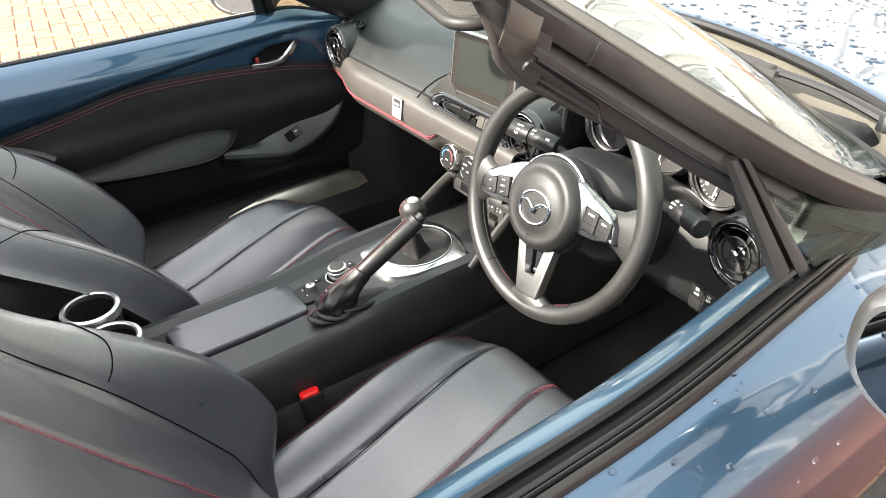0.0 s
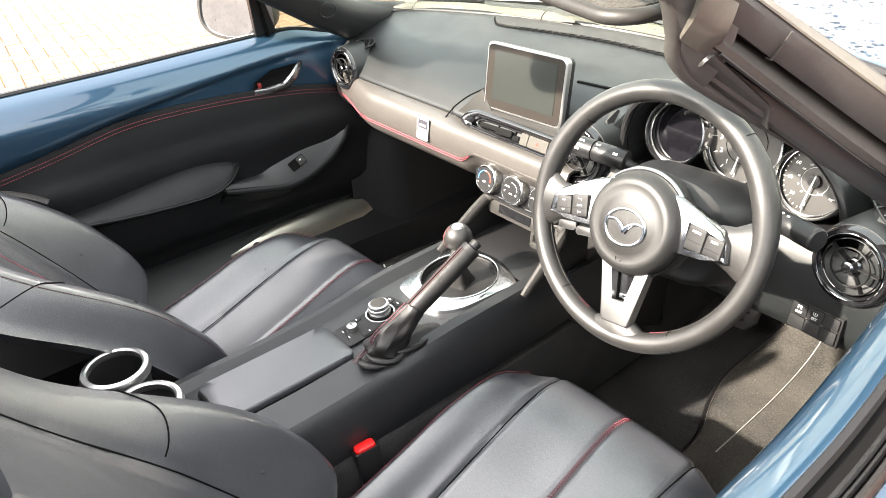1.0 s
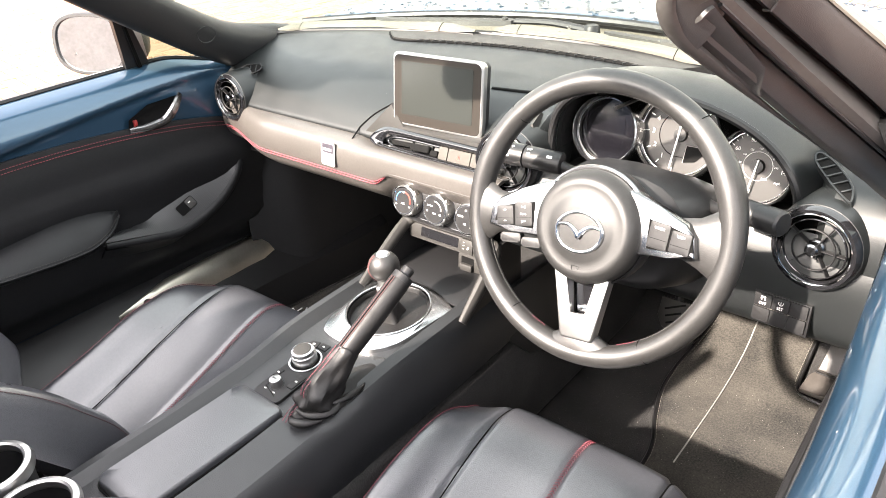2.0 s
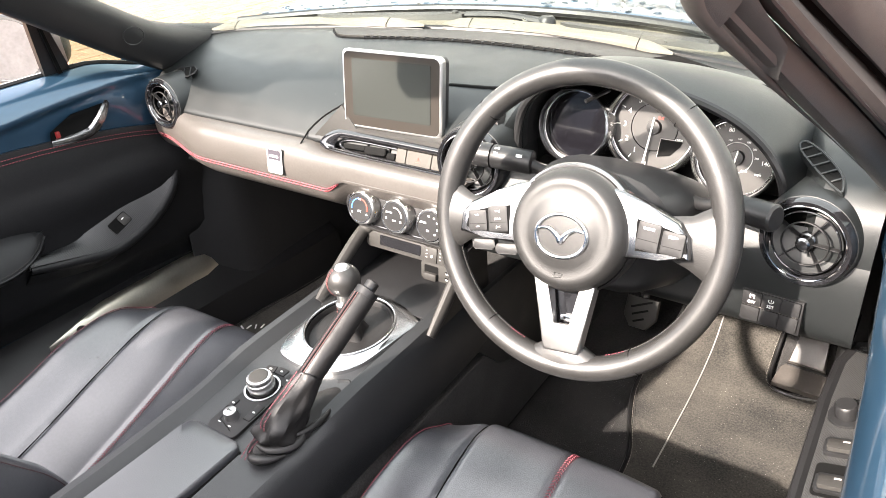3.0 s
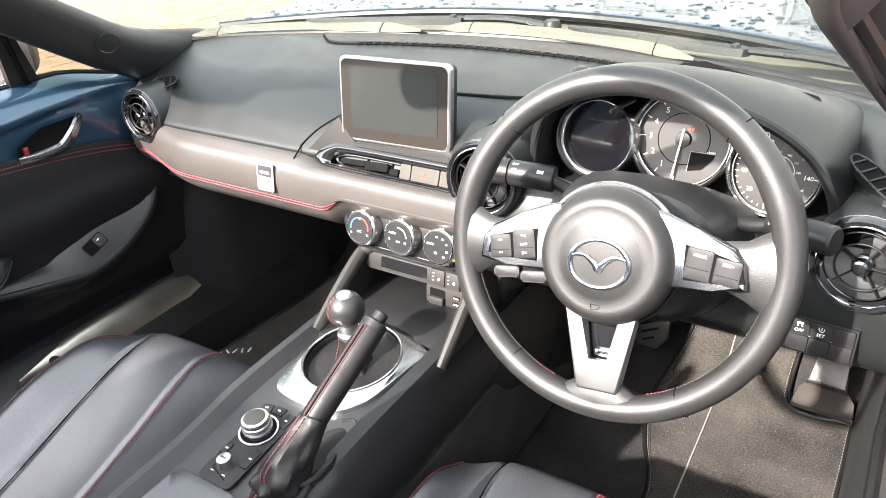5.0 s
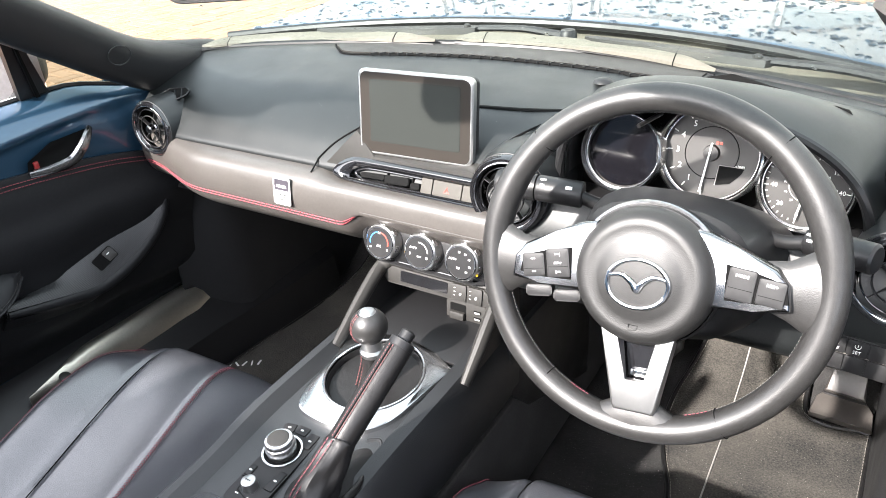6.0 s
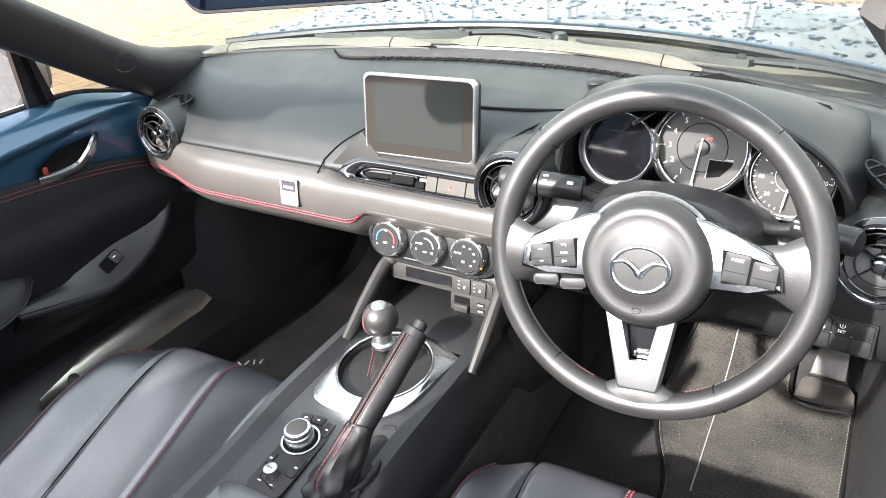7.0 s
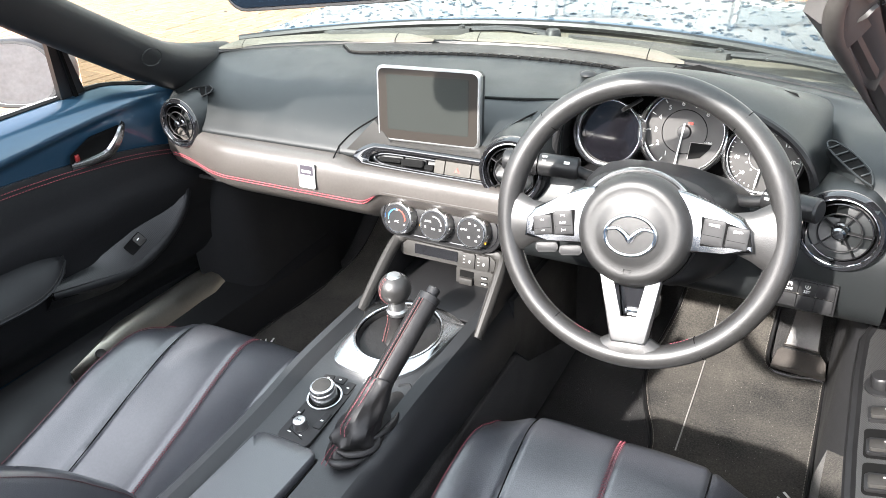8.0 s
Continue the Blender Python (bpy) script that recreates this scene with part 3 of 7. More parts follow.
part("seal_edge", bm_tube(spline([pillar_at(t, f, h) for t, f, h in ((0.300, -0.02, -0.006), (0.450, -0.025, -0.003), (0.600, -0.03, 0.001), (0.700, -0.03, 0.004), (0.760, -0.035, 0.005), (0.805, -0.03, 0.006), (0.836, 0.06, 0.008), (0.850, 0.24, 0.010), (0.872, 0.46, 0.010), (0.905, 0.70, 0.008))], 60), lambda t: 0.0065 * smooth01((t - 0.05) * 2.2) + 0.0005, 10, 0.8), SEAL, sl, "thick rubber edge curling round the header corner")
# striker plate with its slot at the header corner above the driver's door


def latch_fn(u, v):
    return pillar_at(lerp(0.800, 0.848, u), lerp(0.50 - 0.18 * min(1.0, u * 3), 0.84, v), 0.013 + 0.005 * math.sin(math.pi * v))


lp = part("latch_plate", bm_sheet(latch_fn, 12, 12, 0.008), LATCH, car, "pale grey striker plate on the header")
part("latch_slot", bm_sheet(lambda u, v: pillar_at(lerp(0.804, 0.818, u), lerp(0.54, 0.64, v), 0.0192), 4, 4, 0.001), DARK, lp)
part("latch_ridge", bm_tube([pillar_at(t, 0.76, 0.0165) for t in np.linspace(0.802, 0.846, 8)], 0.0022, 6), LATCH, lp)

# floor pan, tunnel sides, sills and toe boards
def floor_fn(u, v):
    x = lerp(-0.70, 0.70, u)
    y, z = polyline([(-1.05, 0.20), (-0.6, 0.195), (0.0, 0.19), (0.42, 0.185), (0.60, 0.26), (0.74, 0.44), (0.78, 0.66)], v)
    return (x, y, z)


part("carpet", bm_sheet(floor_fn, 20, 30, 0.02), CARPET, car, "black loop carpet in the footwells")
for side in (-1, 1):
    x0 = side * 0.70
    pts = [Vector((side * px, 0, pz)) for px, pz in ((0.640, 0.19), (0.652, 0.290), (0.676, 0.312), (0.735, 0.378), (0.765, 0.386), (0.80, 0.33), (0.81, 0.16))]
    rows = [[p + Vector((-side * (0.03 if side < 0 else -0.012) * smooth01((y - 0.0) / 0.35), y, 0)) for p in pts] for y in np.linspace(-1.0, 0.45, 16)]
    part("sill", bm_loft([r + [r[-1] - Vector((side * 0.05, 0, 0)), r[0] + Vector((side * 0.05, 0, 0))] for r in rows]), PLASTIC if side < 0 else MAT, car)

    def kick(u, v, side=side):
        y = lerp(0.055, 0.64, u)
        return (side * (0.722 - 0.070 * smooth01((y - 0.055) / 0.13)), y, lerp(0.20, 0.84, v))
    part("kick_panel", bm_sheet(kick, 24, 8, 0.006 * side), KICK, car, "black moulded kick panel")
part("tunnel", bm_box((0.256, 1.9, 0.245), pose(0.0, -0.15, 0.3125), 0.02, 3), CARPET, car, "carpeted transmission tunnel")
part("rear_bulkhead", bm_box((1.42, 0.06, 0.62), pose(0, -1.10, 0.47), 0.02), CARPET, car, "dark carpeted bulkhead behind the seats")
part("rear_deck", bm_box((1.50, 0.9, 0.05), pose(0, -1.55, 0.80), 0.02), PAINT, car)
# Unseen buttresses, added to keep the sun off the passenger side.
for side in (-1, 1):
    prof = [(-1.06, 0.80), (-1.10, 1.02), (-1.16, 1.15), (-1.24, 1.17), (-1.45, 1.08), (-1.95, 0.82)]
    part("unseen_shade_buttress", bm_prism(prof, 0.30, Matrix(((0, 0, side, side * 0.47), (1, 0, 0, 0), (0, 1, 0, 0), (0, 0, 0, 1))), 0.02), PAINT, car, "unseen blue buttress added behind the seat to shade the cabin")
# Unseen panel between them, added so no sun reaches the seat cushions.
part("unseen_shade_panel", bm_prism([(-1.09, 0.82), (-1.13, 1.04), (-1.17, 1.14), (-1.24, 1.155), (-1.45, 1.07), (-1.95, 0.82)], 0.990, Matrix(((0, 0, 1, -0.495), (1, 0, 0, 0), (0, 1, 0, 0), (0, 0, 0, 1))), 0.02), PAINT, car, "unseen panel added behind the seats to block the sun")


AXLES = (1.05, -1.28)


def arch(y, low=0.25):
    """Lower edge of a wing, raised round the wheels."""
    return max([low] + [0.36 + math.sqrt(max(0.0, 0.345 ** 2 - (y - a) ** 2)) for a in AXLES if abs(y - a) < 0.345])


def wing_fn(side):
    def fn(u, v):
        y = lerp(0.28, 1.75, u)
        z = lerp(0.86 - 0.03 * u - 0.2 * u ** 2.6, min(arch(y), 0.68), v)
        bulge = 0.05 * math.sin(math.pi * min(1.0, v * 1.2)) - 0.10 * u ** 3
        return (side * (0.765 + bulge), y, z)
    return fn


def rear_wing_fn(side):
    def fn(u, v):
        y = lerp(-0.93, -2.02, u)
        z = lerp(0.850 - 0.05 * u ** 2, min(arch(y), 0.72), v)
        bulge = 0.07 * math.sin(math.pi * min(1.0, 0.25 + v * 0.7)) - 0.16 * u ** 3
        return (side * (0.775 + bulge), y, z)
    return fn


for side in (-1, 1):
    part("front_wing", bm_sheet(wing_fn(side), 40, 14, 0.01), PAINT, car)
    part("rear_wing", bm_sheet(rear_wing_fn(side), 40, 14, 0.01), PAINT, car)
    for ax in AXLES:
        wm = pose(side * 0.755, ax, GROUND + 0.302, 0, 90, 0)
        wh = part("wheel", bm_lathe([(0.205, 0.095), (0.262, 0.098), (0.292, 0.085), (0.302, 0.05), (0.302, -0.05), (0.292, -0.085), (0.262, -0.098), (0.205, -0.095)], wm, 48), TYRE, car, "black road tyre")
        part("rim", bm_lathe([(0, 0.04 * side), (0.05, 0.05 * side), (0.19, 0.03 * side), (0.208, 0.085 * side), (0.208, -0.085 * side), (0, -0.04 * side)], wm, 40), SILVER, wh)


def nose_fn(u, v):
    x = lerp(-0.74, 0.74, u)
    k = (x / 0.76) ** 2
    return (x, 1.75 - 0.35 * k + 0.10 * math.sin(math.pi * v) * (1 - 0.4 * k), lerp(0.70 - 0.02 * k, 0.22, v))


def tail_fn(u, v):
    x = lerp(-0.70, 0.70, u)
    k = (x / 0.70) ** 2
    return (x, -2.03 + 0.06 * k - 0.05 * math.sin(math.pi * v), lerp(0.80, 0.26, v))


part("front_bumper", bm_sheet(nose_fn, 30, 12, 0.01), PAINT, car)
part("rear_bumper", bm_sheet(tail_fn, 30, 12, 0.01), PAINT, car)
part("underbody", bm_box((1.30, 3.4, 0.03), pose(0, -0.15, 0.135), 0.005), RUBBER, car)


# ---- wipers ----
def wiper(pivot, joint, blade, name="windscreen_wiper"):
    """Arm on its pivot, a flat riveted arm head, and a long spoiler blade parked along the glass."""
    p, q = Vector(pivot), Vector(joint)
    pts = spline(blade, 33)
    hook = pts[15] + Vector((0, 0.012, 0.012))
    w = part(name, bm_tube(spline([p + Vector((0, 0, 0.014)), p.lerp(q, 0.5) + Vector((0, 0.004, 0.012)), q], 16), lambda t: 0.013 - 0.002 * t, 8, 0.55), RUBBER, car, "black wiper arm with a coil spring")
    part("hub", bm_lathe([(0, 0.026), (0.012, 0.026), (0.016, 0.021), (0.018, 0.0), (0, 0)], Matrix.Translation(p)), RUBBER, w)
    d = (hook - q).normalized()
    side = Vector((-d.y, d.x, 0)).normalized()
    head = []
    for t, wd in ((0.0, 0.004), (0.02, 0.014), (0.10, 0.017), (0.5, 0.014), (0.95, 0.010), (1.0, 0.004)):
        c = q.lerp(hook, t)
        head.append([c + side * wd + Vector((0, 0, -0.008)), c + side * wd * 0.8 + Vector((0, 0, 0.003)), c - side * wd * 0.8 + Vector((0, 0, 0.003)), c - side * wd + Vector((0, 0, -0.008))])
    part("arm_head", bm_loft(head), GREY_PLASTIC, w, "dark grey pressed arm head")
    part("rivet", bm_lathe([(0, 0.006), (0.004, 0.0058), (0.0065, 0.004), (0.007, 0.0), (0, 0)], Matrix.Translation(q.lerp(hook, 0.07) + Vector((0, 0, 0.0025))), 20), GREY_PLASTIC, w)
    a, b = q.lerp(hook, 0.20) - side * 0.017, q.lerp(hook, 0.62) - side * 0.014
    coil = [a.lerp(b, i / 120) + Vector((0, 0.0045 * math.cos(i * 0.9), -0.003 + 0.0045 * math.sin(i * 0.9))) for i in range(121)]
    part("spring", bm_tube(coil, 0.0013, 5), RUBBER, w)
    secs = []
    for k, c in enumerate(pts):
        t = k / 32
        f = min(1.0, 0.25 + t * 7, 0.25 + (1 - t) * 7)
        secs.append([c + Vector((0, y * f, z * f)) for y, z in ((-0.011, -0.004), (-0.010, 0.001), (0.0, 0.009), (0.006, 0.011), (0.009, 0.004), (0.008, -0.004))])
    # Black blade given the pale cowl tone: the sky's reflection is in the colour.
    b0 = part("blade", bm_loft(secs), COWL, w, "black spoiler wiper blade, its bright reflection painted pale")
    for k in (5, 26):
        part("blade_joint", bm_loft([[c + Vector((0, y * 1.04, z * 1.05)) for y, z in ((-0.011, -0.004), (-0.010, 0.001), (0.0, 0.009), (0.006, 0.011), (0.009, 0.004), (0.008, -0.004))] for c in (pts[k], pts[k].lerp(pts[k + 1], 0.14))]), DARK, b0)
    part("squeegee", bm_tube([c + Vector((0, -0.006, -0.007)) for c in pts], 0.0035, 6), RUBBER, b0)
    return w


wiper((0.600, 0.330, 0.884), (0.385, 0.372, 0.908), [(0.312, 0.337, 0.897), (0.197, 0.384, 0.897), (0.05, 0.416, 0.897), (-0.097, 0.416, 0.897), (-0.180, 0.400, 0.897)])
wiper((0.02, 0.462, 0.886), (-0.150, 0.436, 0.910), [(-0.210, 0.372, 0.897), (-0.344, 0.356, 0.897), (-0.48, 0.315, 0.897), (-0.592, 0.250, 0.897), (-0.648, 0.195, 0.897)])


# ---- doors ----
def door_inner(side, s, v):
    """Inner skin of a door: s = y along the car, v 0 at the belt line, 1 at the bottom."""
    y = lerp(-0.92, 0.10, s)
    top = 0.872 + 0.010 * smooth01((y + 0.5) / 0.45) - 0.030 * smooth01((y + 0.08) / 0.16)
    prof = [(0.752, top), (0.738, top - 0.002), (0.712, top - 0.018), (0.696, top - 0.055), (0.698, top - 0.10), (0.706, top - 0.17), (0.722, 0.60), (0.742, 0.50), (0.752, 0.43), (0.752, 0.37)]
    x, z = polyline(prof, v)
    x -= (0.030 * smooth01((y + 0.45) / 0.5) + 0.020 * smooth01((y + 0.10) / 0.2)) * (1 - 0.3 * v)
    fold = polyline([(-0.92, 0.735), (-0.60, 0.752), (-0.42, 0.785), (-0.25, 0.812), (-0.08, 0.834), (0.10, 0.840)], max(0, min(1, (y + 0.92) / 1.02)))[1]
    x += 0.014 * smooth01((fold - z) / 0.020 + 0.5) - 0.014 * smooth01((0.70 - z) / 0.05)
    if side > 0:
        x += 0.030 * smooth01((0.79 - z) / 0.07)
    return Vector((side * x, y, z))


def belt(y):
    """Height at which painted metal meets the padded lining."""
    return polyline([(-0.95, 0.706), (-0.73, 0.731), (-0.60, 0.755), (-0.46, 0.781), (-0.36, 0.781), (-0.26, 0.772), (-0.1, 0.752), (0.10, 0.722)], max(0, min(1, (y + 0.95) / 1.05)))[1]


def lining_x(y, z, side=-1):
    """How far out the inner skin lies at a height."""
    best = min((abs(door_inner(side, (y + 0.92) / 1.02, v / 60).z - z), v / 60) for v in range(61))
    return abs(door_inner(side, (y + 0.92) / 1.02, best[1]).x)


def door_outer(side, u, v):
    """Outer skin, from the belt moulding down to the sill."""
    y = lerp(-0.92, 0.30, u)
    zt = 0.862 + 0.008 * smooth01((y + 0.5) / 0.45) - 0.02 * smooth01((y + 0.05) / 0.3)
    xi = door_inner(1, min(1.0, (y + 0.92) / 1.02), 0).x + 0.035 * smooth01((y + 0.02) / 0.3)
    x, z = polyline([(xi + 0.034, zt), (xi + 0.056, zt - 0.006), (0.822, zt - 0.026), (0.850, 0.815), (0.867, 0.780), (0.873, 0.735), (0.872, 0.67), (0.863, 0.58), (0.845, 0.50), (0.825, 0.38), (0.80, 0.25)], v)
    return (side * (x - 0.035 * smooth01((y + 0.02) / 0.3)), y, z)


def make_door(side):

    def outer(u, v):
        return door_outer(side, u, v)
    d = part("car_door", bm_sheet(outer, 30, 24, -0.006 * side), PAINT, car, "blue metallic door with black padded lining and red stitching" if side < 0 else "blue metallic driver's door beaded with rain outside")
    part("inner_skin", bm_sheet(lambda u, v: door_inner(side, u, lerp(0, 0.56, v)), 48, 40, 0.006 * side), PAINT, d, "painted blue inner door top")

    def lining(u, v):
        y = lerp(-0.92, 0.095, u)
        z = lerp(belt(y), 0.375, v)
        x = lining_x(y, z, side) - 0.010 - 0.012 * math.sin(math.pi * min(1, v * 2.2)) + 0.045 * smooth01((0.47 - z) / 0.09)
        return (side * x, y, z)
    part("lining", bm_sheet(lining, 40, 22, 0.008 * side), DOOR_VINYL, d, "black padded door lining")
    seam = [Vector((side * (lining_x(y, belt(y) - 0.015, side) - 0.0160), y, belt(y) - 0.015)) for y in np.linspace(-0.90, 0.085, 50)]
    part("stitching", bm_stitches(seam, (0, 0, 1), 0.008), DARK_THREAD, d, "twin rows of red stitching")
    # leaf-shaped switch panel rising to the dash, with its ribbed lower lip
    rim = spline([(side * x, y, z) for x, y, z in ((0.700, -0.314, 0.550), (0.692, -0.240, 0.533), (0.684, -0.168, 0.520), (0.680, -0.126, 0.522), (0.674, -0.070, 0.541), (0.670, -0.020, 0.570), (0.668, 0.015, 0.604), (0.668, 0.031, 0.632))], 36)
    ridge = spline([(side * x, y, z) for x, y, z in ((0.706, -0.314, 0.553), (0.711, -0.250, 0.549), (0.713, -0.205, 0.552), (0.713, -0.150, 0.577), (0.712, -0.094, 0.602), (0.712, -0.040, 0.620), (0.706, 0.005, 0.637), (0.690, 0.031, 0.646))], 36)
    if side < 0:
        def leaf(u, v):
            k = min(35, int(round(u * 35)))
            p, q = rim[k], ridge[k]
            w = p.lerp(q, v)
            return (w.x, w.y, w.z + 0.004 * math.sin(math.pi * v))
        part("switch_panel", bm_sheet(leaf, 35, 8, -0.008), DARK_CARBON, d, "satin black switch panel")

        def lip(u, v):
            p = rim[min(35, int(round(u * 35)))]
            h = 0.020 * min(1.0, u * 6 + 0.25) * min(1.0, (1 - u) * 5 + 0.3)
            return (p.x + side * 0.010 * v, p.y, p.z + 0.001 - h * v)
        part("ribbed_lip", bm_sheet(lip, 35, 4, 0.006), CARBON, d, "ribbed lip under the switch panel")
        part("panel_rim", bm_tube([p + Vector((-side * 0.003, 0, -0.006)) for p in rim] + spline([rim[-1], rim[-1].lerp(ridge[-1], 0.4) + Vector((0, 0.013, 0.006)), ridge[-1]], 7)[1:], lambda t: 0.0055 + 0.0045 * math.sin(math.pi * min(1, t * 1.1)), 10, 1.25), DOOR_VINYL, d, "padded rail round the pull handle")
        part("rail_stitching", bm_stitches([p + Vector((-side * 0.004, 0, 0.0045)) for p in rim[8:]], (0, 0, 1), rows=1, r=0.0006), GREY_PLASTIC, d)
        part("panel_edge", bm_tube(ridge, 0.0022, 6), PLASTIC, d)

        def under(u, v):
            p = rim[min(35, int(round(u * 35)))]
            return (lerp(p.x + side * 0.010, side * 0.742, v), p.y - 0.01 * v, lerp(p.z - 0.016, p.z - 0.055, v))
        part("pull_underside", bm_sheet(under, 35, 4, 0.006), DOOR_VINYL, d)
        part("pull_pocket", bm_sheet(lambda u, v: (lerp(side * 0.716, side * 0.735, v), lerp(-0.300, -0.165, u), lerp(0.546, 0.585, v)), 8, 4, 0.004), DARK, d)
    # wedge-shaped armrest pad with a stitched lower ridge
    ridge_low = spline([(side * x, y, z) for x, y, z in ((0.672, -0.90, 0.626), (0.660, -0.695, 0.607), (0.655, -0.596, 0.593), (0.653, -0.507, 0.582), (0.654, -0.409, 0.573), (0.658, -0.352, 0.572), (0.668, -0.306, 0.585), (0.690, -0.272, 0.604))], 40)
    pad_top = spline([(side * x, y, z) for x, y, z in ((0.702, -0.90, 0.640), (0.700, -0.69, 0.614), (0.700, -0.58, 0.616), (0.700, -0.481, 0.626), (0.700, -0.385, 0.633), (0.700, -0.327, 0.629), (0.700, -0.288, 0.618), (0.700, -0.268, 0.608))], 40)
    secs = []
    for lo, hi in zip(ridge_low, pad_top):
        deep = side * 0.738
        mid = lo.lerp(hi, 0.55)
        secs.append([Vector((deep, hi.y, hi.z + 0.006)), hi, mid + Vector((-side * 0.004, 0, 0.008)), lo.lerp(hi, 0.15) + Vector((-side * 0.002, 0, 0.004)), lo, lo + Vector((side * 0.004, 0, -0.008)), Vector((side * 0.702, lo.y, lo.z - 0.032)), Vector((deep, lo.y, lo.z - 0.036))])
    part("armrest", bm_loft(secs), DOOR_VINYL, d, "padded black leather armrest")
    part("armrest_piping", bm_tube([p + Vector((-side * 0.001, 0, -0.001)) for p in ridge_low], 0.0026, 6), DOOR_VINYL, d)
    part("armrest_stitching", bm_stitches([p + Vector((-side * 0.0005, 0, 0.0058)) for p in ridge_low[4:38]], (0, 0, 1), rows=1, r=0.0007), GREY_PLASTIC, d)
    # window switches on the tray
    if side < 0:
        k = min(range(36), key=lambda q: abs(rim[q].y + 0.099))
        ex, ey = (ridge[k] - rim[k]).normalized(), (rim[k + 1] - rim[k - 1]).normalized()
        nz = ex.cross(ey).normalized()
        if nz.x < 0:
            nz = -nz
        ey = nz.cross(ex)
        c = rim[k].lerp(ridge[k], 0.5) + nz * 0.0125
        m = Matrix(((ex.x, ey.x, nz.x, c.x), (ex.y, ey.y, nz.y, c.y), (ex.z, ey.z, nz.z, c.z), (0, 0, 0, 1)))
        part("switch_well", bm_prism(rounded(0.026, 0.046, 0.004), 0.0015, m), DARK, d)
        part("window_switch", bm_prism(rounded(0.022, 0.020, 0.003), 0.005, m @ pose(0, -0.011, 0), 0.001), GREY_PLASTIC, d)
        part("mark", bm_box((0.002, 0.006, 0.0006), m @ pose(0.003, -0.009, 0.0056)), WHITE, d)
    else:
        pm = pose(0.700, -0.13, 0.588, 4, -14, 0)
        out = [(-0.040, -0.30), (-0.043, -0.05), (-0.041, 0.10), (-0.036, 0.175), (-0.022, 0.215), (0.006, 0.222), (0.034, 0.215), (0.034, -0.30)]
        part("driver_switch_panel", bm_prism(out, 0.012, pm, 0.004, 3), CARBON, d, "ribbed grey driver's switch panel")
        part("panel_rim", bm_tube([pm @ Vector((x, y, 0.008)) for x, y in out[:7]], 0.008, 8), PLASTIC, d)
        part("mirror_knob", bm_lathe([(0, 0.022), (0.011, 0.022), (0.0135, 0.019), (0.014, 0.006), (0.021, 0.005), (0.022, 0), (0, 0)], pm @ pose(-0.012, 0.072, 0.010), 28), PLASTIC, d, "round mirror adjuster knob")
        for k in range(3):
            m2 = pm @ pose(-0.004, 0.015 - 0.058 * k, 0.011)
            if k:
                part("switch_well", bm_prism(rounded(0.052, 0.050, 0.006), 0.002, m2 @ pose(0, 0.008, 0)), DARK, d)
            part("window_switch", bm_prism(rounded(0.046, 0.026, 0.004), 0.007, m2, 0.002), PLASTIC, d)
            part("rocker", bm_prism(rounded(0.038, 0.018, 0.003), 0.005, m2 @ pose(0, -0.002, 0.006, -8), 0.001), GREY_PLASTIC, d)
            part("mark", bm_box((0.007, 0.0022, 0.0006), m2 @ pose(0, 0.003, 0.0112)), GREY_THREAD, d)
    # release handle in its recess
    def on_skin(y, z, off):
        return Vector((side * (lining_x(y, z, side) - off), y, z))
    if side < 0:
        cup_pts = [(-0.200, 0.768), (-0.196, 0.790), (-0.150, 0.812), (-0.085, 0.815), (-0.072, 0.806), (-0.100, 0.782), (-0.125, 0.768)]
        bm = bmesh.new()
        f1 = [bm.verts.new(on_skin(y, z, 0.011)) for y, z in cup_pts]
        f2 = [bm.verts.new(on_skin(lerp(y, -0.14, 0.12), lerp(z, 0.79, 0.12), 0.0085)) for y, z in cup_pts]
        bm.faces.new(f2)
        for k in range(len(f1)):
            bm.faces.new((f1[k], f1[(k + 1) % len(f1)], f2[(k + 1) % len(f1)], f2[k]))
        part("handle_cup", bm, DARK, d, "dark cup of the release handle")
        lever = spline([on_skin(-0.198, 0.768, 0.011), on_skin(-0.160, 0.766, 0.017), on_skin(-0.125, 0.770, 0.021), on_skin(-0.102, 0.787, 0.022), on_skin(-0.085, 0.806, 0.017), on_skin(-0.074, 0.814, 0.010)], 24)
        part("release_handle", bm_tube(lever, lambda t: 0.0046 + 0.002 * math.sin(math.pi * t), 8, 1.5), SPOKE, d, "satin silver release handle")
        part("lock_tab", bm_box((0.006, 0.009, 0.013), Matrix.Translation(on_skin(-0.183, 0.781, 0.0115)), 0.002), DARK_RED, d, "red lock tab")
    # window seals and slot along the belt
    ys = np.linspace(-0.92, 0.085, 34)
    top = [door_inner(1, (y + 0.92) / 1.02, 0) for y in ys]
    part("inner_seal", bm_tube([Vector((side * (p.x + 0.002), p.y, p.z + 0.002)) for p in top], 0.0055, 6), RUBBER, d, "black rubber window seal")
    part("glass_slot", bm_loft([[Vector((side * (p.x + dx), p.y, p.z + dz)) for dx, dz in ((0.004, -0.004), (0.026, -0.005), (0.026, -0.030), (0.004, -0.030))] for p in top]), DARK, d)
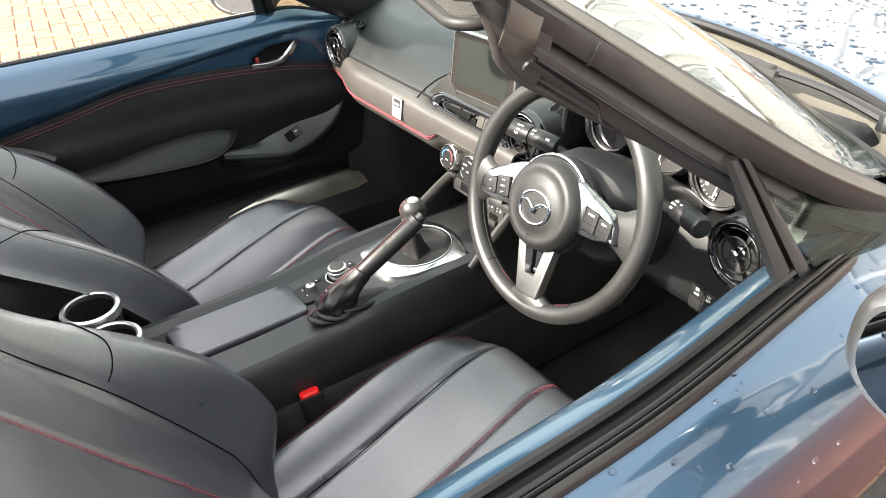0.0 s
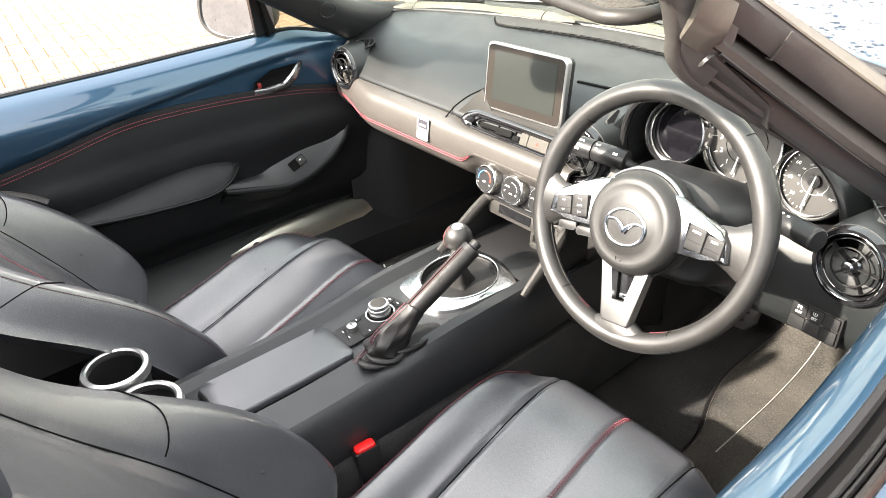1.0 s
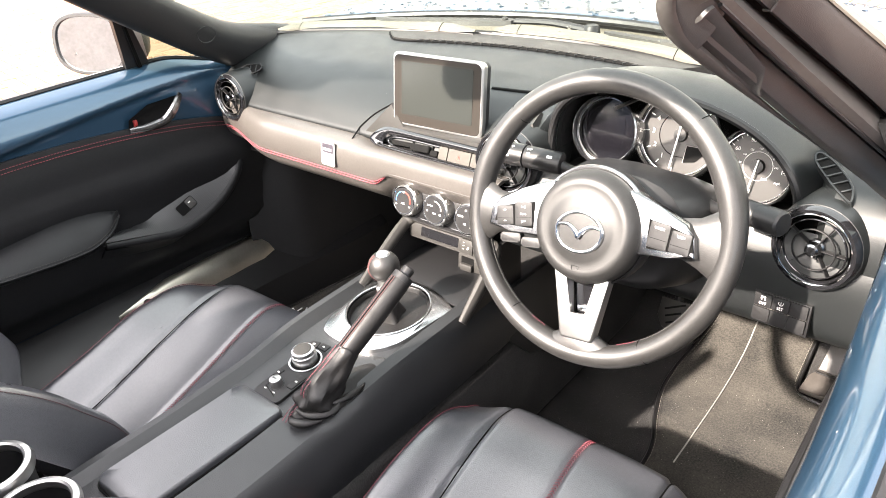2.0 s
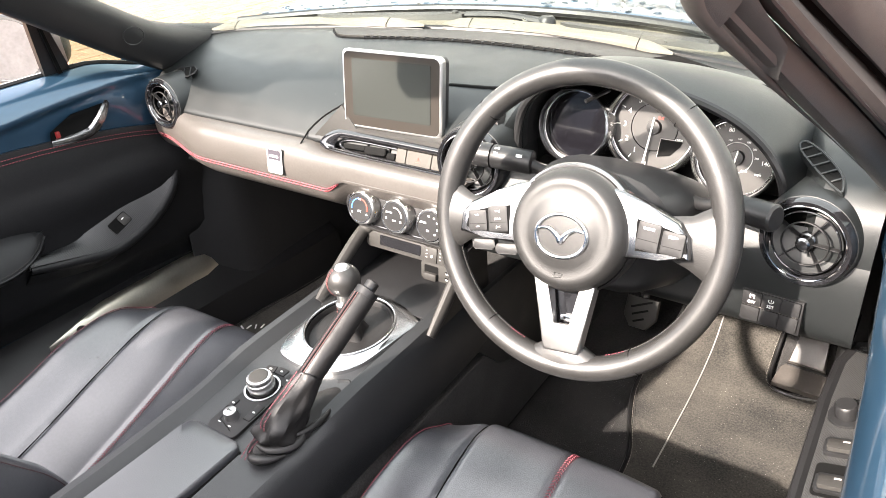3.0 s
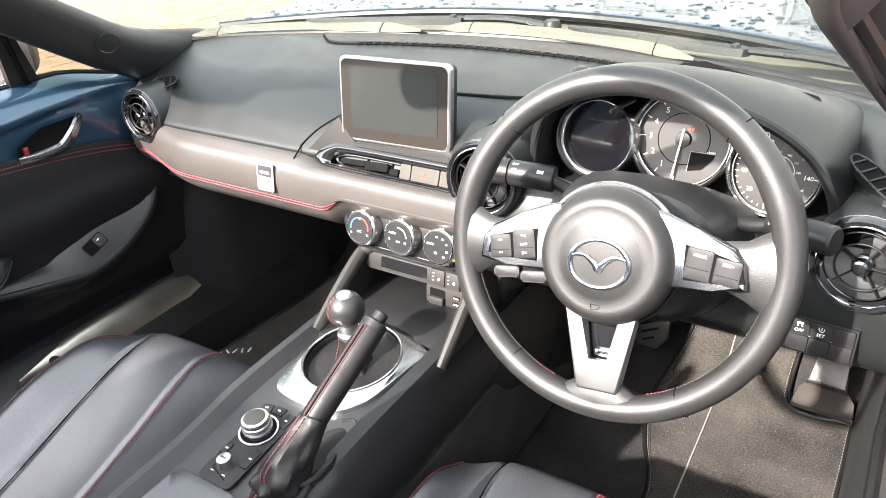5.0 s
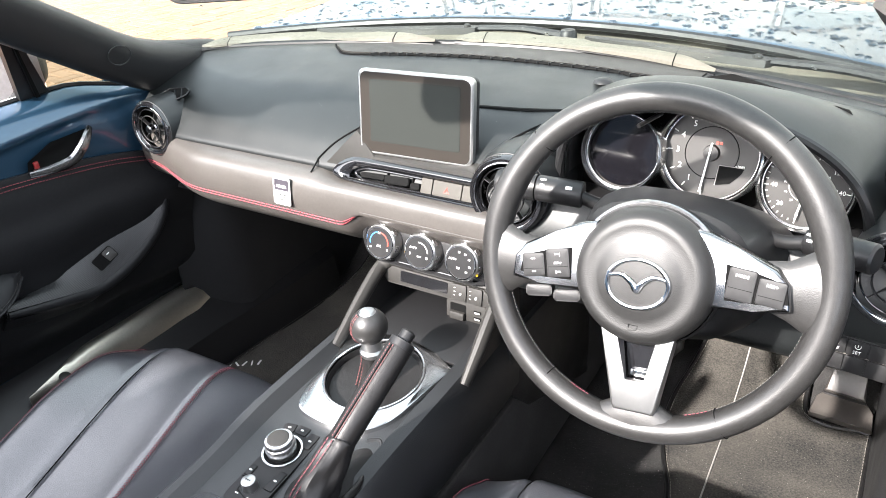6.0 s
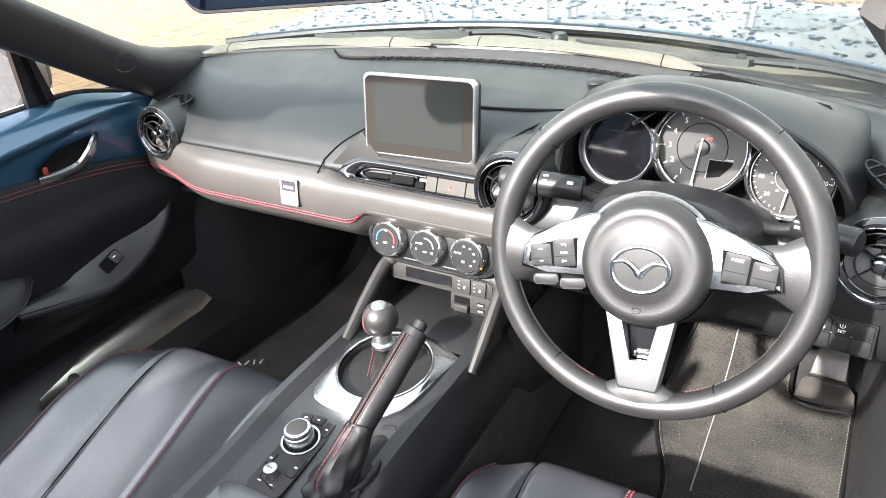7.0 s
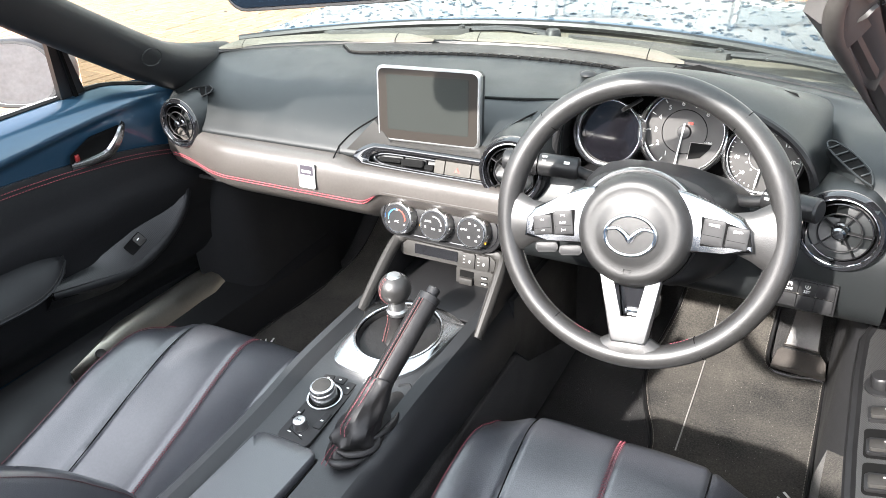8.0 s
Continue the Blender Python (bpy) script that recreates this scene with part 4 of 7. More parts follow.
    for nm, mat, prof in (("outer_seal", RUBBER, ((0.018, -0.004), (0.0195, 0.0005), (0.0225, 0.0015), (0.0245, -0.001), (0.0245, -0.016), (0.018, -0.016))),
                          ("seal_lip", RUBBER, ((0.0255, -0.004), (0.0265, 0.0000), (0.0285, 0.0008), (0.0300, -0.002), (0.0300, -0.016), (0.0255, -0.016))),
                          ("belt_moulding", MOULDING, ((0.0310, -0.005), (0.0325, -0.001), (0.0355, -0.0005), (0.0390, -0.004), (0.0405, -0.010), (0.0400, -0.018), (0.0310, -0.018)))):
        part(nm, bm_loft([[Vector((side * (p.x + dx), p.y, p.z + dz)) for dx, dz in prof] for p in top]), mat, d, "wet black outer belt moulding" if mat is MOULDING else "")
    # fixed quarter post at the front of the window
    ft, fb = Vector((side * 0.667, -0.172, 1.020)), Vector((side * 0.742, -0.112, 0.862))
    for nm, mat, a, b, out in (("quarter_post", RUBBER, -0.034, -0.008, 0.004), ("post_channel", DARK, -0.008, 0.000, -0.003), ("post_cover", MOULDING, 0.000, 0.024, 0.006)):
        rows = []
        for t in (0.0, 0.25, 0.5, 0.75, 1.0):
            c = fb.lerp(ft, t)
            k = lerp(1.0, 0.45, t)
            rows.append([c + Vector((side * ox, oy, 0)) for ox, oy in ((out - 0.012, a * k), (out, a * k), (out + 0.003, (a + b) / 2 * k), (out, b * k), (out - 0.012, b * k))])
        part(nm, bm_loft(rows), mat, d, "black quarter window post" if nm == "quarter_post" else "")
    gl = part("quarter_glass", bm_prism([(-0.085, 0.870), (0.10, 0.862), (0.06, 0.91), (-0.145, 1.012)], 0.004, Matrix(((0, -0.75 * side, side, side * (0.745 + 0.75 * 0.87)), (1, 0, 0, 0), (0, 1, 0, 0), (0, 0, 0, 1)))), TINTED, d)
    gl.visible_shadow = False
    return d


make_door(-1)
make_door(1)


def sill_plate(side):
    p = thing("sill_plate", "brushed steel scuff plate on the door sill", "sill plate", (side * 0.70, -0.09, 0.377), "sill plates")
    pts = []
    for i in range(25):
        t = i / 24
        y = lerp(-0.335, 0.140, t)
        w = 0.019 * min(1, t * 3.2 + 0.14) * min(1, (1 - t) * 4 + 0.30)
        xc = 0.714 - 0.03 * smooth01(y / 0.35) - 0.016 * (1 - min(1, t * 3.2))
        row = []
        for k, dz in ((1.0, -0.010), (1.0, 0.002), (0.6, 0.0055), (0.0, 0.003), (-0.5, -0.007), (-1.0, -0.026), (-1.04, -0.040)):
            row.append(Vector((side * (xc + w * k), y, 0.3740 + 0.571 * (w * k + xc + 0.03 * smooth01(y / 0.35) - 0.710) + dz)))
        pts.append(row)
    part("plate", bm_loft(pts), STEEL, p)
    part("plug", bm_lathe([(0, 0.002), (0.009, 0.0015), (0.011, 0), (0, 0)], pose(side * 0.698, -0.262, 0.3715, 0, -side * 30, 0), 20), GREY_PLASTIC, p)
    return p


sill_plate(-1)
sill_plate(1)


def door_mirror(side):
    face = pose(-0.850, -0.150, 0.920, 81, 0, 20) if side < 0 else pose(0.966, -0.285, 0.970, 88, 0, -6)
    hh = 0.064 if side < 0 else 0.066
    outline = [(0.100 * math.copysign(abs(math.cos(a)) ** 0.75, math.cos(a)), hh * math.copysign(abs(math.sin(a)) ** 0.75, math.sin(a))) for a in (2 * math.pi * k / 36 for k in range(36))]
    rows = []
    for h, s in ((0.004, 0.96), (0.0, 1.0), (-0.02, 1.03), (-0.06, 0.95), (-0.10, 0.70), (-0.12, 0.30)):
        rows.append([face @ Vector((x * s, y * s, h)) for x, y in outline])
    m = part("door_mirror", bm_loft(rows), PILLAR, car, "oval door mirror in a dark housing")
    band = ((-0.010, 1.03), (0.006, 1.02), (0.010, 0.98), (0.010, 0.90), (0.002, 0.88)) if side < 0 else ((-0.022, 1.02), (-0.006, 1.02), (0.006, 0.97), (0.013, 0.88), (0.013, 0.82), (0.004, 0.80))
    part("rim", bm_loft([[face @ Vector((x * s, y * s, h)) for x, y in outline] for h, s in band]), PILLAR_DARK if side < 0 else SILVER, m, "black mirror rim" if side < 0 else "satin silver mirror rim")
    edge = 0.885 if side < 0 else 0.83
    part("glass", bm_loft([[face @ Vector((x * edge, y * edge, h)) for x, y in outline] for h in (0.003, 0.006 if side < 0 else 0.0135)]), MIRROR if side < 0 else DIM_MIRROR, m, "bright mirror glass" if side < 0 else "mirror glass with a dark reflection in its tint")
    part("stalk", bm_tube(spline([(side * 0.770, -0.05, 0.855), (side * 0.80, -0.08, 0.866), (side * 0.85, -0.12, 0.885), (side * 0.90, -0.16, 0.90)] if side < 0 else [(0.835, -0.08, 0.815), (0.87, -0.12, 0.83), (0.91, -0.19, 0.87), (0.935, -0.24, 0.90)], 10), 0.020, 10, 0.6), PILLAR, m)


door_mirror(-1)
door_mirror(1)

# interior mirror and sun visor
mir = thing("interior_mirror", "black framed rear view mirror under the header", "mirror", (0.0, -0.30, 1.16))
mm = pose(0.010, -0.262, 1.135, 84, -3, 12)
part("housing", bm_loft([[mm @ Vector((x * s, y * s, h)) for x, y in rounded(0.262, 0.066, 0.028)] for h, s in ((0.004, 0.97), (0, 1.0), (-0.012, 1.0), (-0.028, 0.8), (-0.032, 0.3))]), PLASTIC, mir)
part("glass", bm_prism(rounded(0.250, 0.056, 0.024), 0.003, mm @ pose(0, 0, 0.003)), DIM_MIRROR, mir, "mirror glass with a dark reflection in its tint")
part("stem", bm_tube(spline([(0, -0.235, 1.14), (0, -0.25, 1.17), (0, -0.31, 1.18)], 8), 0.010, 8), PLASTIC, mir)
vis = thing("sun_visor", "dark sun visor with a satin grey rim, folded under the header", "sun visor", (0.385, -0.341, 1.165))
vm = pose(0.385, -0.341, 1.172, 4, 0, -17)
part("panel", bm_prism(rounded(0.285, 0.078, 0.026), 0.010, vm, 0.003, 3), MAT, vis, "dark mesh-covered visor panel")
rim_pts = rounded(0.294, 0.087, 0.031, 8)
part("edge_trim", bm_tube([vm @ Vector((x, y, 0.003)) for x, y in rim_pts + rim_pts[:1]], 0.0068, 10), GREY_PLASTIC, vis, "satin grey rim")


# ---- dashboard ----
dash = thing("dashboard", "dark grey soft dashboard with a stitched vinyl band", "dashboard", (0, 0.15, 0.62))


def dash_far(x):
    b = glass_base(x * 0.985)
    return b.y - 0.012, b.z + 0.004


LEFT_TOP = [(0.002, 0.782), (0.000, 0.790), (0.010, 0.803), (0.035, 0.829), (0.075, 0.855), (0.13, 0.874)]
RIGHT_TOP = [(0.004, 0.700), (-0.004, 0.760), (-0.002, 0.800), (0.012, 0.835), (0.045, 0.862), (0.11, 0.878)]


def top_fn(u, v):
    x = lerp(-0.668, 0.668, u)
    yf, zf = dash_far(x)
    w = smooth01((x - 0.10) / 0.10)
    e = smooth01((abs(x) - 0.50) / 0.17)
    prof = []
    for (ya, za), (yb, zb) in zip(LEFT_TOP, RIGHT_TOP):
        y, z = lerp(ya, yb, w), lerp(za, zb, w)
        prof.append((y + 0.012 * e * (1 - w), z))
    cut = smooth01((x - 0.170) / 0.025) * (1 - smooth01((x - 0.548) / 0.055))
    well = [(0.150, 0.790), (0.151, 0.805), (0.154, 0.825), (0.160, 0.845), (0.170, 0.862), (0.185, 0.874)]
    prof = [(lerp(ya, yb, cut), lerp(za, zb, cut)) for (ya, za), (yb, zb) in zip(prof, well)]
    prof += [(lerp(max(0.13, prof[-1][0]), yf, 0.45), 0.887 - 0.006 * e), (lerp(0.13, yf, 0.75), 0.893 - 0.006 * e), (yf, zf)]
    y, z = polyline(prof, v)
    return (x, min(y, yf), z)


part("top_pad", bm_sheet(top_fn, 120, 40, 0.006), DASH, dash, "satin dark grey dash top pad")


def band_y(x):
    return 0.046 * smooth01((-x - 0.45) / 0.2)


def band_fn(u, v):
    x = lerp(-0.655, 0.135, u)
    o = band_y(x)
    lift = 0.030 * smooth01((x + 0.145) / 0.05)
    dip = 0.010 * smooth01((x + 0.205) / 0.04)
    prof = [(0.004, 0.786 - dip), (-0.020, 0.784 - dip * 0.6), (-0.034, 0.773), (-0.040, 0.750), (-0.040, 0.728 + lift * 0.4), (-0.035, 0.710 + lift), (-0.022, 0.690 + lift), (0.014, 0.664 + lift * 0.6), (0.062, 0.650 + lift * 0.3)]
    y, z = polyline(prof, v)
    return (x, y + o, z + 0.006 * smooth01((-x - 0.5) / 0.15))


part("vinyl_band", bm_sheet(band_fn, 64, 28, -0.006), TRIM, dash, "padded vinyl band with red seam")
for sv in (0.550, 0.592):
    pts = [Vector(band_fn(u, sv)) + Vector((0, -0.0010, -0.0004)) for u in np.linspace(0.01, 0.685, 70)]
    part("band_stitching", bm_stitches(pts, (0, 0, 1), rows=1, step=0.0055, length=0.0042, r=0.0011), BAND_THREAD, dash, "row of red stitching")
part("knee_panel", bm_sheet(lambda u, v: (lerp(-0.65, -0.10, u), *polyline([(0.058, 0.646), (0.12, 0.628), (0.25, 0.60), (0.45, 0.55)], v)), 20, 12, -0.008), PLASTIC, dash, "black underside of the dash")
# Near-black sheet added behind the dash, standing for unlit depth.
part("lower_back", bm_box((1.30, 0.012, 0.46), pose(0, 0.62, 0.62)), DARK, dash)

# windscreen demister: a paler raised panel at the far edge, its front lip over a thin dark slot with fins
def dash_z(x, y):
    """Height of the dash top over a point of the plan."""
    u = (x + 0.668) / 1.336
    best = min((abs(top_fn(u, 0.5 + 0.5 * k / 80)[1] - y), 0.5 + 0.5 * k / 80) for k in range(81))
    return top_fn(u, best[1])[2]


slot_line = spline([(-0.392, 0.300, 0), (-0.368, 0.276, 0), (-0.330, 0.259, 0), (-0.22, 0.284, 0), (-0.074, 0.306, 0), (0.084, 0.306, 0), (0.226, 0.290, 0), (0.30, 0.272, 0)], 48)
slot = [Vector((p.x, p.y, dash_z(p.x, p.y) + 0.001)) for p in slot_line]


def defrost_fn(u, v):
    p = slot[min(47, int(round(u * 47)))]
    yf = dash_far(p.x)[0] - 0.004
    y = lerp(p.y + 0.003, max(yf, p.y + 0.004), v)
    return (p.x, y, dash_z(p.x, y) + 0.0045 - 0.004 * v)


part("defrost_panel", bm_sheet(defrost_fn, 47, 8, 0.003), GREY_PLASTIC, dash, "grey defroster panel along the windscreen")
part("demister_slot", bm_tube(slot, lambda t: 0.0022 + 0.0020 * smooth01((t - 0.25) / 0.4), 6, 0.7), DARK, dash, "dark demister slot")
for i in range(34):
    k = lerp(17, 46.9, i / 33)
    p = slot[int(k)].lerp(slot[min(47, int(k) + 1)], k - int(k))
    part("demister_fin", bm_box((0.0018, 0.011, 0.004), Matrix.Translation(p + Vector((0, -0.002, 0.002))) @ pose(0, 0, 0, 0, 0, -35)), PLASTIC, dash)
part("sun_sensor", bm_lathe([(0, 0.006), (0.008, 0.0055), (0.013, 0.003), (0.015, 0), (0, 0)], pose(0.168, 0.248, 0.8905)), PLASTIC, dash)


# side window demister grilles, lying on the dash surface
def on_dash(x, v):
    p = Vector(top_fn((x + 0.668) / 1.336, v))
    a = Vector(top_fn((x + 0.005 + 0.668) / 1.336, v)) - p
    b = Vector(top_fn((x + 0.668) / 1.336, v + 0.01)) - p
    return p, a.normalized(), a.cross(b).normalized()


def side_grille(side, x0, v0):
    p, tx, n = on_dash(x0, v0)
    g = thing("demister_grille", "slanted side window demister grille in the dash top", "air vent", p, "side demisters")
    ty = n.cross(tx)
    p = p + n * 0.0065
    m = Matrix(((tx.x, ty.x, n.x, p.x), (tx.y, ty.y, n.y, p.y), (tx.z, ty.z, n.z, p.z), (0, 0, 0, 1)))
    out = [(side * x, y) for x, y in ((-0.036, 0.014), (-0.022, 0.019), (0.020, 0.008), (0.038, -0.014), (0.040, -0.022), (0.018, -0.020), (-0.022, -0.008), (-0.036, 0.004))]
    part("well", bm_prism(out, 0.003, m), DARK, g)
    for k in range(4):
        x = lerp(-0.022, 0.026, k / 3)
        part("fin", bm_box((0.0024, 0.026, 0.003), m @ pose(side * x, 0.005 - 0.0065 * k, 0.0035, 0, 0, side * -38), 0.001), DASH, g)
    part("rim", bm_tube([m @ Vector((x, y, 0.003)) for x, y in out + out[:1]], 0.0016, 6), PLASTIC, g)


side_grille(-1, -0.585, 0.43)


# driver's grille, set flat into the curved corner of the dash
gx = (Vector((0.623, 0.024, 0.853)) - Vector((0.562, 0.070, 0.872))).normalized()
gn = (Vector((-0.30, -0.45, 0.93)) - gx * gx.dot(Vector((-0.30, -0.45, 0.93)))).normalized()
gy = gn.cross(gx)
GRILLE = Matrix(((gx.x, gy.x, gn.x, 0.593), (gx.y, gy.y, gn.y, 0.048), (gx.z, gy.z, gn.z, 0.8645), (0, 0, 0, 1)))


def on_corner(bm):
    bm.transform(GRILLE)
    return bm


grille = thing("demister_grille", "slanted side window demister grille in the dash top", "air vent", (0.594, 0.061, 0.867), "side demisters")
leaf = spline([(-0.048, 0.004, 0), (-0.041, 0.012, 0), (-0.010, 0.016, 0), (0.028, 0.009, 0), (0.047, -0.008, 0), (0.043, -0.014, 0), (0.012, -0.015, 0), (-0.030, -0.010, 0), (-0.045, -0.003, 0), (-0.048, 0.004, 0)], 40)
leaf = [(0.92 * p[0], 0.66 * p[1] - 0.06 * p[0]) for p in leaf][:-1]
part("well", on_corner(bm_loft([[Vector((x * s, y * s, h)) for x, y in leaf] for s, h in ((0.985, -0.004), (0.985, 0.0014), (0.5, 0.0014), (0.02, 0.0014))])), DARK, grille)
part("bezel", on_corner(bm_loft([[Vector((x * s, y * s, h)) for x, y in leaf] for s, h in ((1.10, -0.016), (1.05, -0.006), (1.03, 0.0005), (0.99, 0.0022), (0.985, -0.002))], caps=False)), DASH, grille)
for k in range(5):
    x = lerp(-0.032, 0.028, k / 4)
    part("fin", on_corner(bm_box((0.0026, (0.014, 0.018, 0.019, 0.018, 0.012)[k], 0.003), pose(x, 0.0030 - 0.0018 * k, 0.0028, 0, 0, -24), 0.001)), DASH, grille)
part("rim", on_corner(bm_tube([Vector((x, y, 0.0018)) for x, y in leaf + leaf[:1]], 0.0017, 6)), DASH, grille)


# round air vents
def round_vent(m, label):
    v = thing("air_vent", label, "air vent", m.translation, "round air vents")
    part("bowl", bm_lathe([(0, -0.030), (0.036, -0.030), (0.0415, 0.0), (0.0405, -0.033), (0.0, -0.035)], m, 48), VOID, v, "black bowl")
    part("outer_ring", bm_lathe([(0.0412, -0.004), (0.0440, 0.002), (0.0480, 0.0062), (0.0515, 0.0066), (0.0540, 0.003), (0.0555, -0.006), (0.0560, -0.022)], m, 56), GLOSS, v, "gloss black outer ring")
    part("chrome_ring", bm_ring(0.0460, 0.0010, m @ pose(0, 0, 0.0050), 56, 8), CHROME, v, "thin chrome ring")
    part("blade_ring", bm_ring(0.0265, 0.0011, m @ pose(0, 0, 0.004), 44, 8, 1.8), BUTTON, v)
    part("inner_ring", bm_ring(0.0385, 0.0011, m @ pose(0, 0, 0.001), 48, 8, 1.8), GLOSS, v)
    for a in (62, 0, 305, 225, 150):
        part("vane", bm_box((0.030, 0.0012, 0.009), m @ pose(0, 0, 0, 0, 0, a) @ pose(0.0235, 0, -0.002), 0.0004), BUTTON, v)
    part("knob", bm_lathe([(0, 0.012), (0.006, 0.0115), (0.0085, 0.009), (0.0095, 0.0), (0.0115, -0.002), (0.0115, -0.008), (0, -0.008)], m, 24), SPOKE, v, "silver centre knob")
    return v


round_vent(pose(-0.595, -0.004, 0.799, 86, 0, 1) @ Matrix.Scale(0.92, 4), "round gloss black air vent with chrome ring beside the door")
round_vent(pose(0.597, -0.008, 0.790, 86, 0, -10), "round gloss black air vent with chrome ring beside the door")
round_vent(pose(0.135, -0.012, 0.806, 84, 0, 3), "round gloss black air vent with chrome ring behind the wheel")
for x, w, vz in ((-0.595, 1, 0.799), (0.597, -10, 0.790), (0.135, 3, 0.806)):
    part("vent_collar", bm_lathe([(0.050, 0.0), (0.056, -0.002), (0.060, -0.03), (0.062, -0.10), (0.05, -0.10)], pose(x, -0.006, vz, 86, 0, w) @ Matrix.Scale(0.92 if x < 0 else 1.0, 4), 40), DASH, dash)

# centre housing under the screen, with the slim vent and hazard switch
part("centre_housing", bm_loft([[Vector(p) for p in row] for row in (
    [(-0.205, 0.014, 0.780), (-0.200, 0.004, 0.782), (-0.198, 0.001, 0.788), (-0.135, 0.020, 0.850), (-0.128, 0.045, 0.856), (-0.150, 0.08, 0.82)],
    [(-0.100, 0.030, 0.766), (-0.100, 0.008, 0.768), (-0.100, 0.008, 0.790), (-0.100, 0.010, 0.816), (-0.100, 0.050, 0.826), (-0.100, 0.09, 0.81)],
    [(0.00, 0.030, 0.766), (0.00, 0.008, 0.768), (0.00, 0.008, 0.790), (0.00, 0.010, 0.816), (0.00, 0.050, 0.826), (0.00, 0.09, 0.81)],
    [(0.10, 0.030, 0.766), (0.10, 0.008, 0.768), (0.10, 0.008, 0.790), (0.10, 0.010, 0.820), (0.10, 0.050, 0.832), (0.10, 0.09, 0.82)],
    [(0.19, 0.030, 0.768), (0.19, 0.012, 0.770), (0.19, 0.010, 0.790), (0.16, 0.030, 0.862), (0.15, 0.07, 0.868), (0.17, 0.10, 0.84)])]), GREY_PLASTIC, dash, "grey plastic housing under the screen")
cv = thing("centre_vent", "slim gloss black centre air vent with hazard switch", "air vent", (-0.05, -0.006, 0.79))
cm = pose(-0.048, -0.006, 0.789, 66, 0, 0)


def on_vent(pts, h, n):
    """Smooth run of points in the vent's own plane, h proud of it."""
    return [cm @ Vector((p[0], p[1], h)) for p in spline([(x, y, 0) for x, y in pts], n)]


OUT_EDGE = [(-0.106, -0.0080), (-0.1185, -0.0015), (-0.1095, 0.0110), (-0.0890, 0.0222), (-0.0650, 0.0250), (0.030, 0.0250), (0.1440, 0.0243)]
IN_EDGE = [(-0.0900, -0.0072), (-0.0900, -0.0010), (-0.0860, 0.0070), (-0.0760, 0.0130), (-0.0620, 0.0160), (0.030, 0.0170), (0.1440, 0.0176)]
out_run, in_run = on_vent(OUT_EDGE, 0.0, 60), on_vent(IN_EDGE, -0.002, 60)
vent_up = (cm.to_3x3() @ Vector((0, 0, 1))).normalized()


def strip_fn(u, v):
    k = min(59, int(round(u * 59)))
    return out_run[k].lerp(in_run[k], v) + vent_up * (0.0055 * math.sin(math.pi * min(1.0, 0.12 + v * 0.80)))


part("frame", bm_sheet(strip_fn, 59, 10, 0.003), GLOSS, cv, "gloss black surround swept round a pointed end")
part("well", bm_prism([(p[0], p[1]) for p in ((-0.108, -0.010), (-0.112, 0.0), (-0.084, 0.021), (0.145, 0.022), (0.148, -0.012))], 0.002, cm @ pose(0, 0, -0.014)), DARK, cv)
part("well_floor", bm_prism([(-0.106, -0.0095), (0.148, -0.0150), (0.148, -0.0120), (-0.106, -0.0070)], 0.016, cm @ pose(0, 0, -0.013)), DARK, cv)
for off, r in ((0.0, 0.0020), (0.0036, 0.0011)):
    part("lower_bead", bm_tube(on_vent([(-0.108, -0.0085 + off), (-0.06, -0.0108 + off), (0.03, -0.0120 + off), (0.146, -0.0130 + off)], 0.002 - off * 0.4, 30), r, 8), GLOSS, cv, "gloss black lower bead")
part("loop", bm_tube(on_vent([(0.040, 0.0128), (-0.020, 0.0132), (-0.060, 0.0118), (-0.0775, 0.0055), (-0.0740, -0.0020), (-0.055, -0.0062), (-0.020, -0.0074), (0.040, -0.0080)], -0.001, 48), 0.0019, 8), GLOSS, cv, "gloss loop round the outlet")
for x, y, w, g, h in ((-0.046, 0.0030, 0.046, 0.0085, 0.000), (0.000, 0.0030, 0.044, 0.0125, 0.0035), (0.0315, -0.0005, 0.017, 0.010, 0.001)):
    part("slat", bm_loft([[cm @ pose(x, y, h, 0, 0, 2) @ Vector((px * f, py * f, z)) for px, py in rounded(w, g, 0.0035)] for f, z in ((1.0, -0.004), (1.0, 0.0006), (0.94, 0.0022), (0.5, 0.0028))]), DARK, cv, "dark paddle slat")
for x in (-0.022, 0.0235):
    part("mullion", bm_box((0.0022, 0.020, 0.004), cm @ pose(x, 0.003, -0.004), 0.0006), DARK, cv)
for x0, x1 in ((0.0415, 0.0602), (0.0612, 0.1092), (0.1102, 0.1440)):
    x, w = (x0 + x1) / 2, x1 - x0
    b = part("button", bm_loft([[cm @ Vector((x + px * f, 0.0036 + py * f, z)) for px, py in rounded(w, 0.0222, 0.0016)] for f, z in ((1.0, -0.010), (1.0, 0.0010), (0.97, 0.0022), (0.5, 0.0026))]), BEIGE, cv)
    if 0.06 < x < 0.1:
        for q, r in ((1.0, 0.0005), (0.5, 0.0004)):
            tri = [(-0.0042 * q, -0.0034 * q), (0.0042 * q, -0.0034 * q), (0, 0.0040 * q)]
            part("hazard_mark", bm_tube([cm @ Vector((x + a, 0.0022 + c, 0.0028)) for a, c in tri + tri[:1]], r, 4), RED_PRINT, b)

part("pod_seam", bm_tube(spline([(-0.206, -0.019, 0.784), (-0.2075, 0.000, 0.795), (-0.206, 0.0065, 0.8008), (-0.186, 0.0255, 0.8215), (-0.158, 0.0475, 0.8395), (-0.132, 0.070, 0.853)], 24), 0.0014, 6), DARK, dash, "dark parting line of the screen pod")

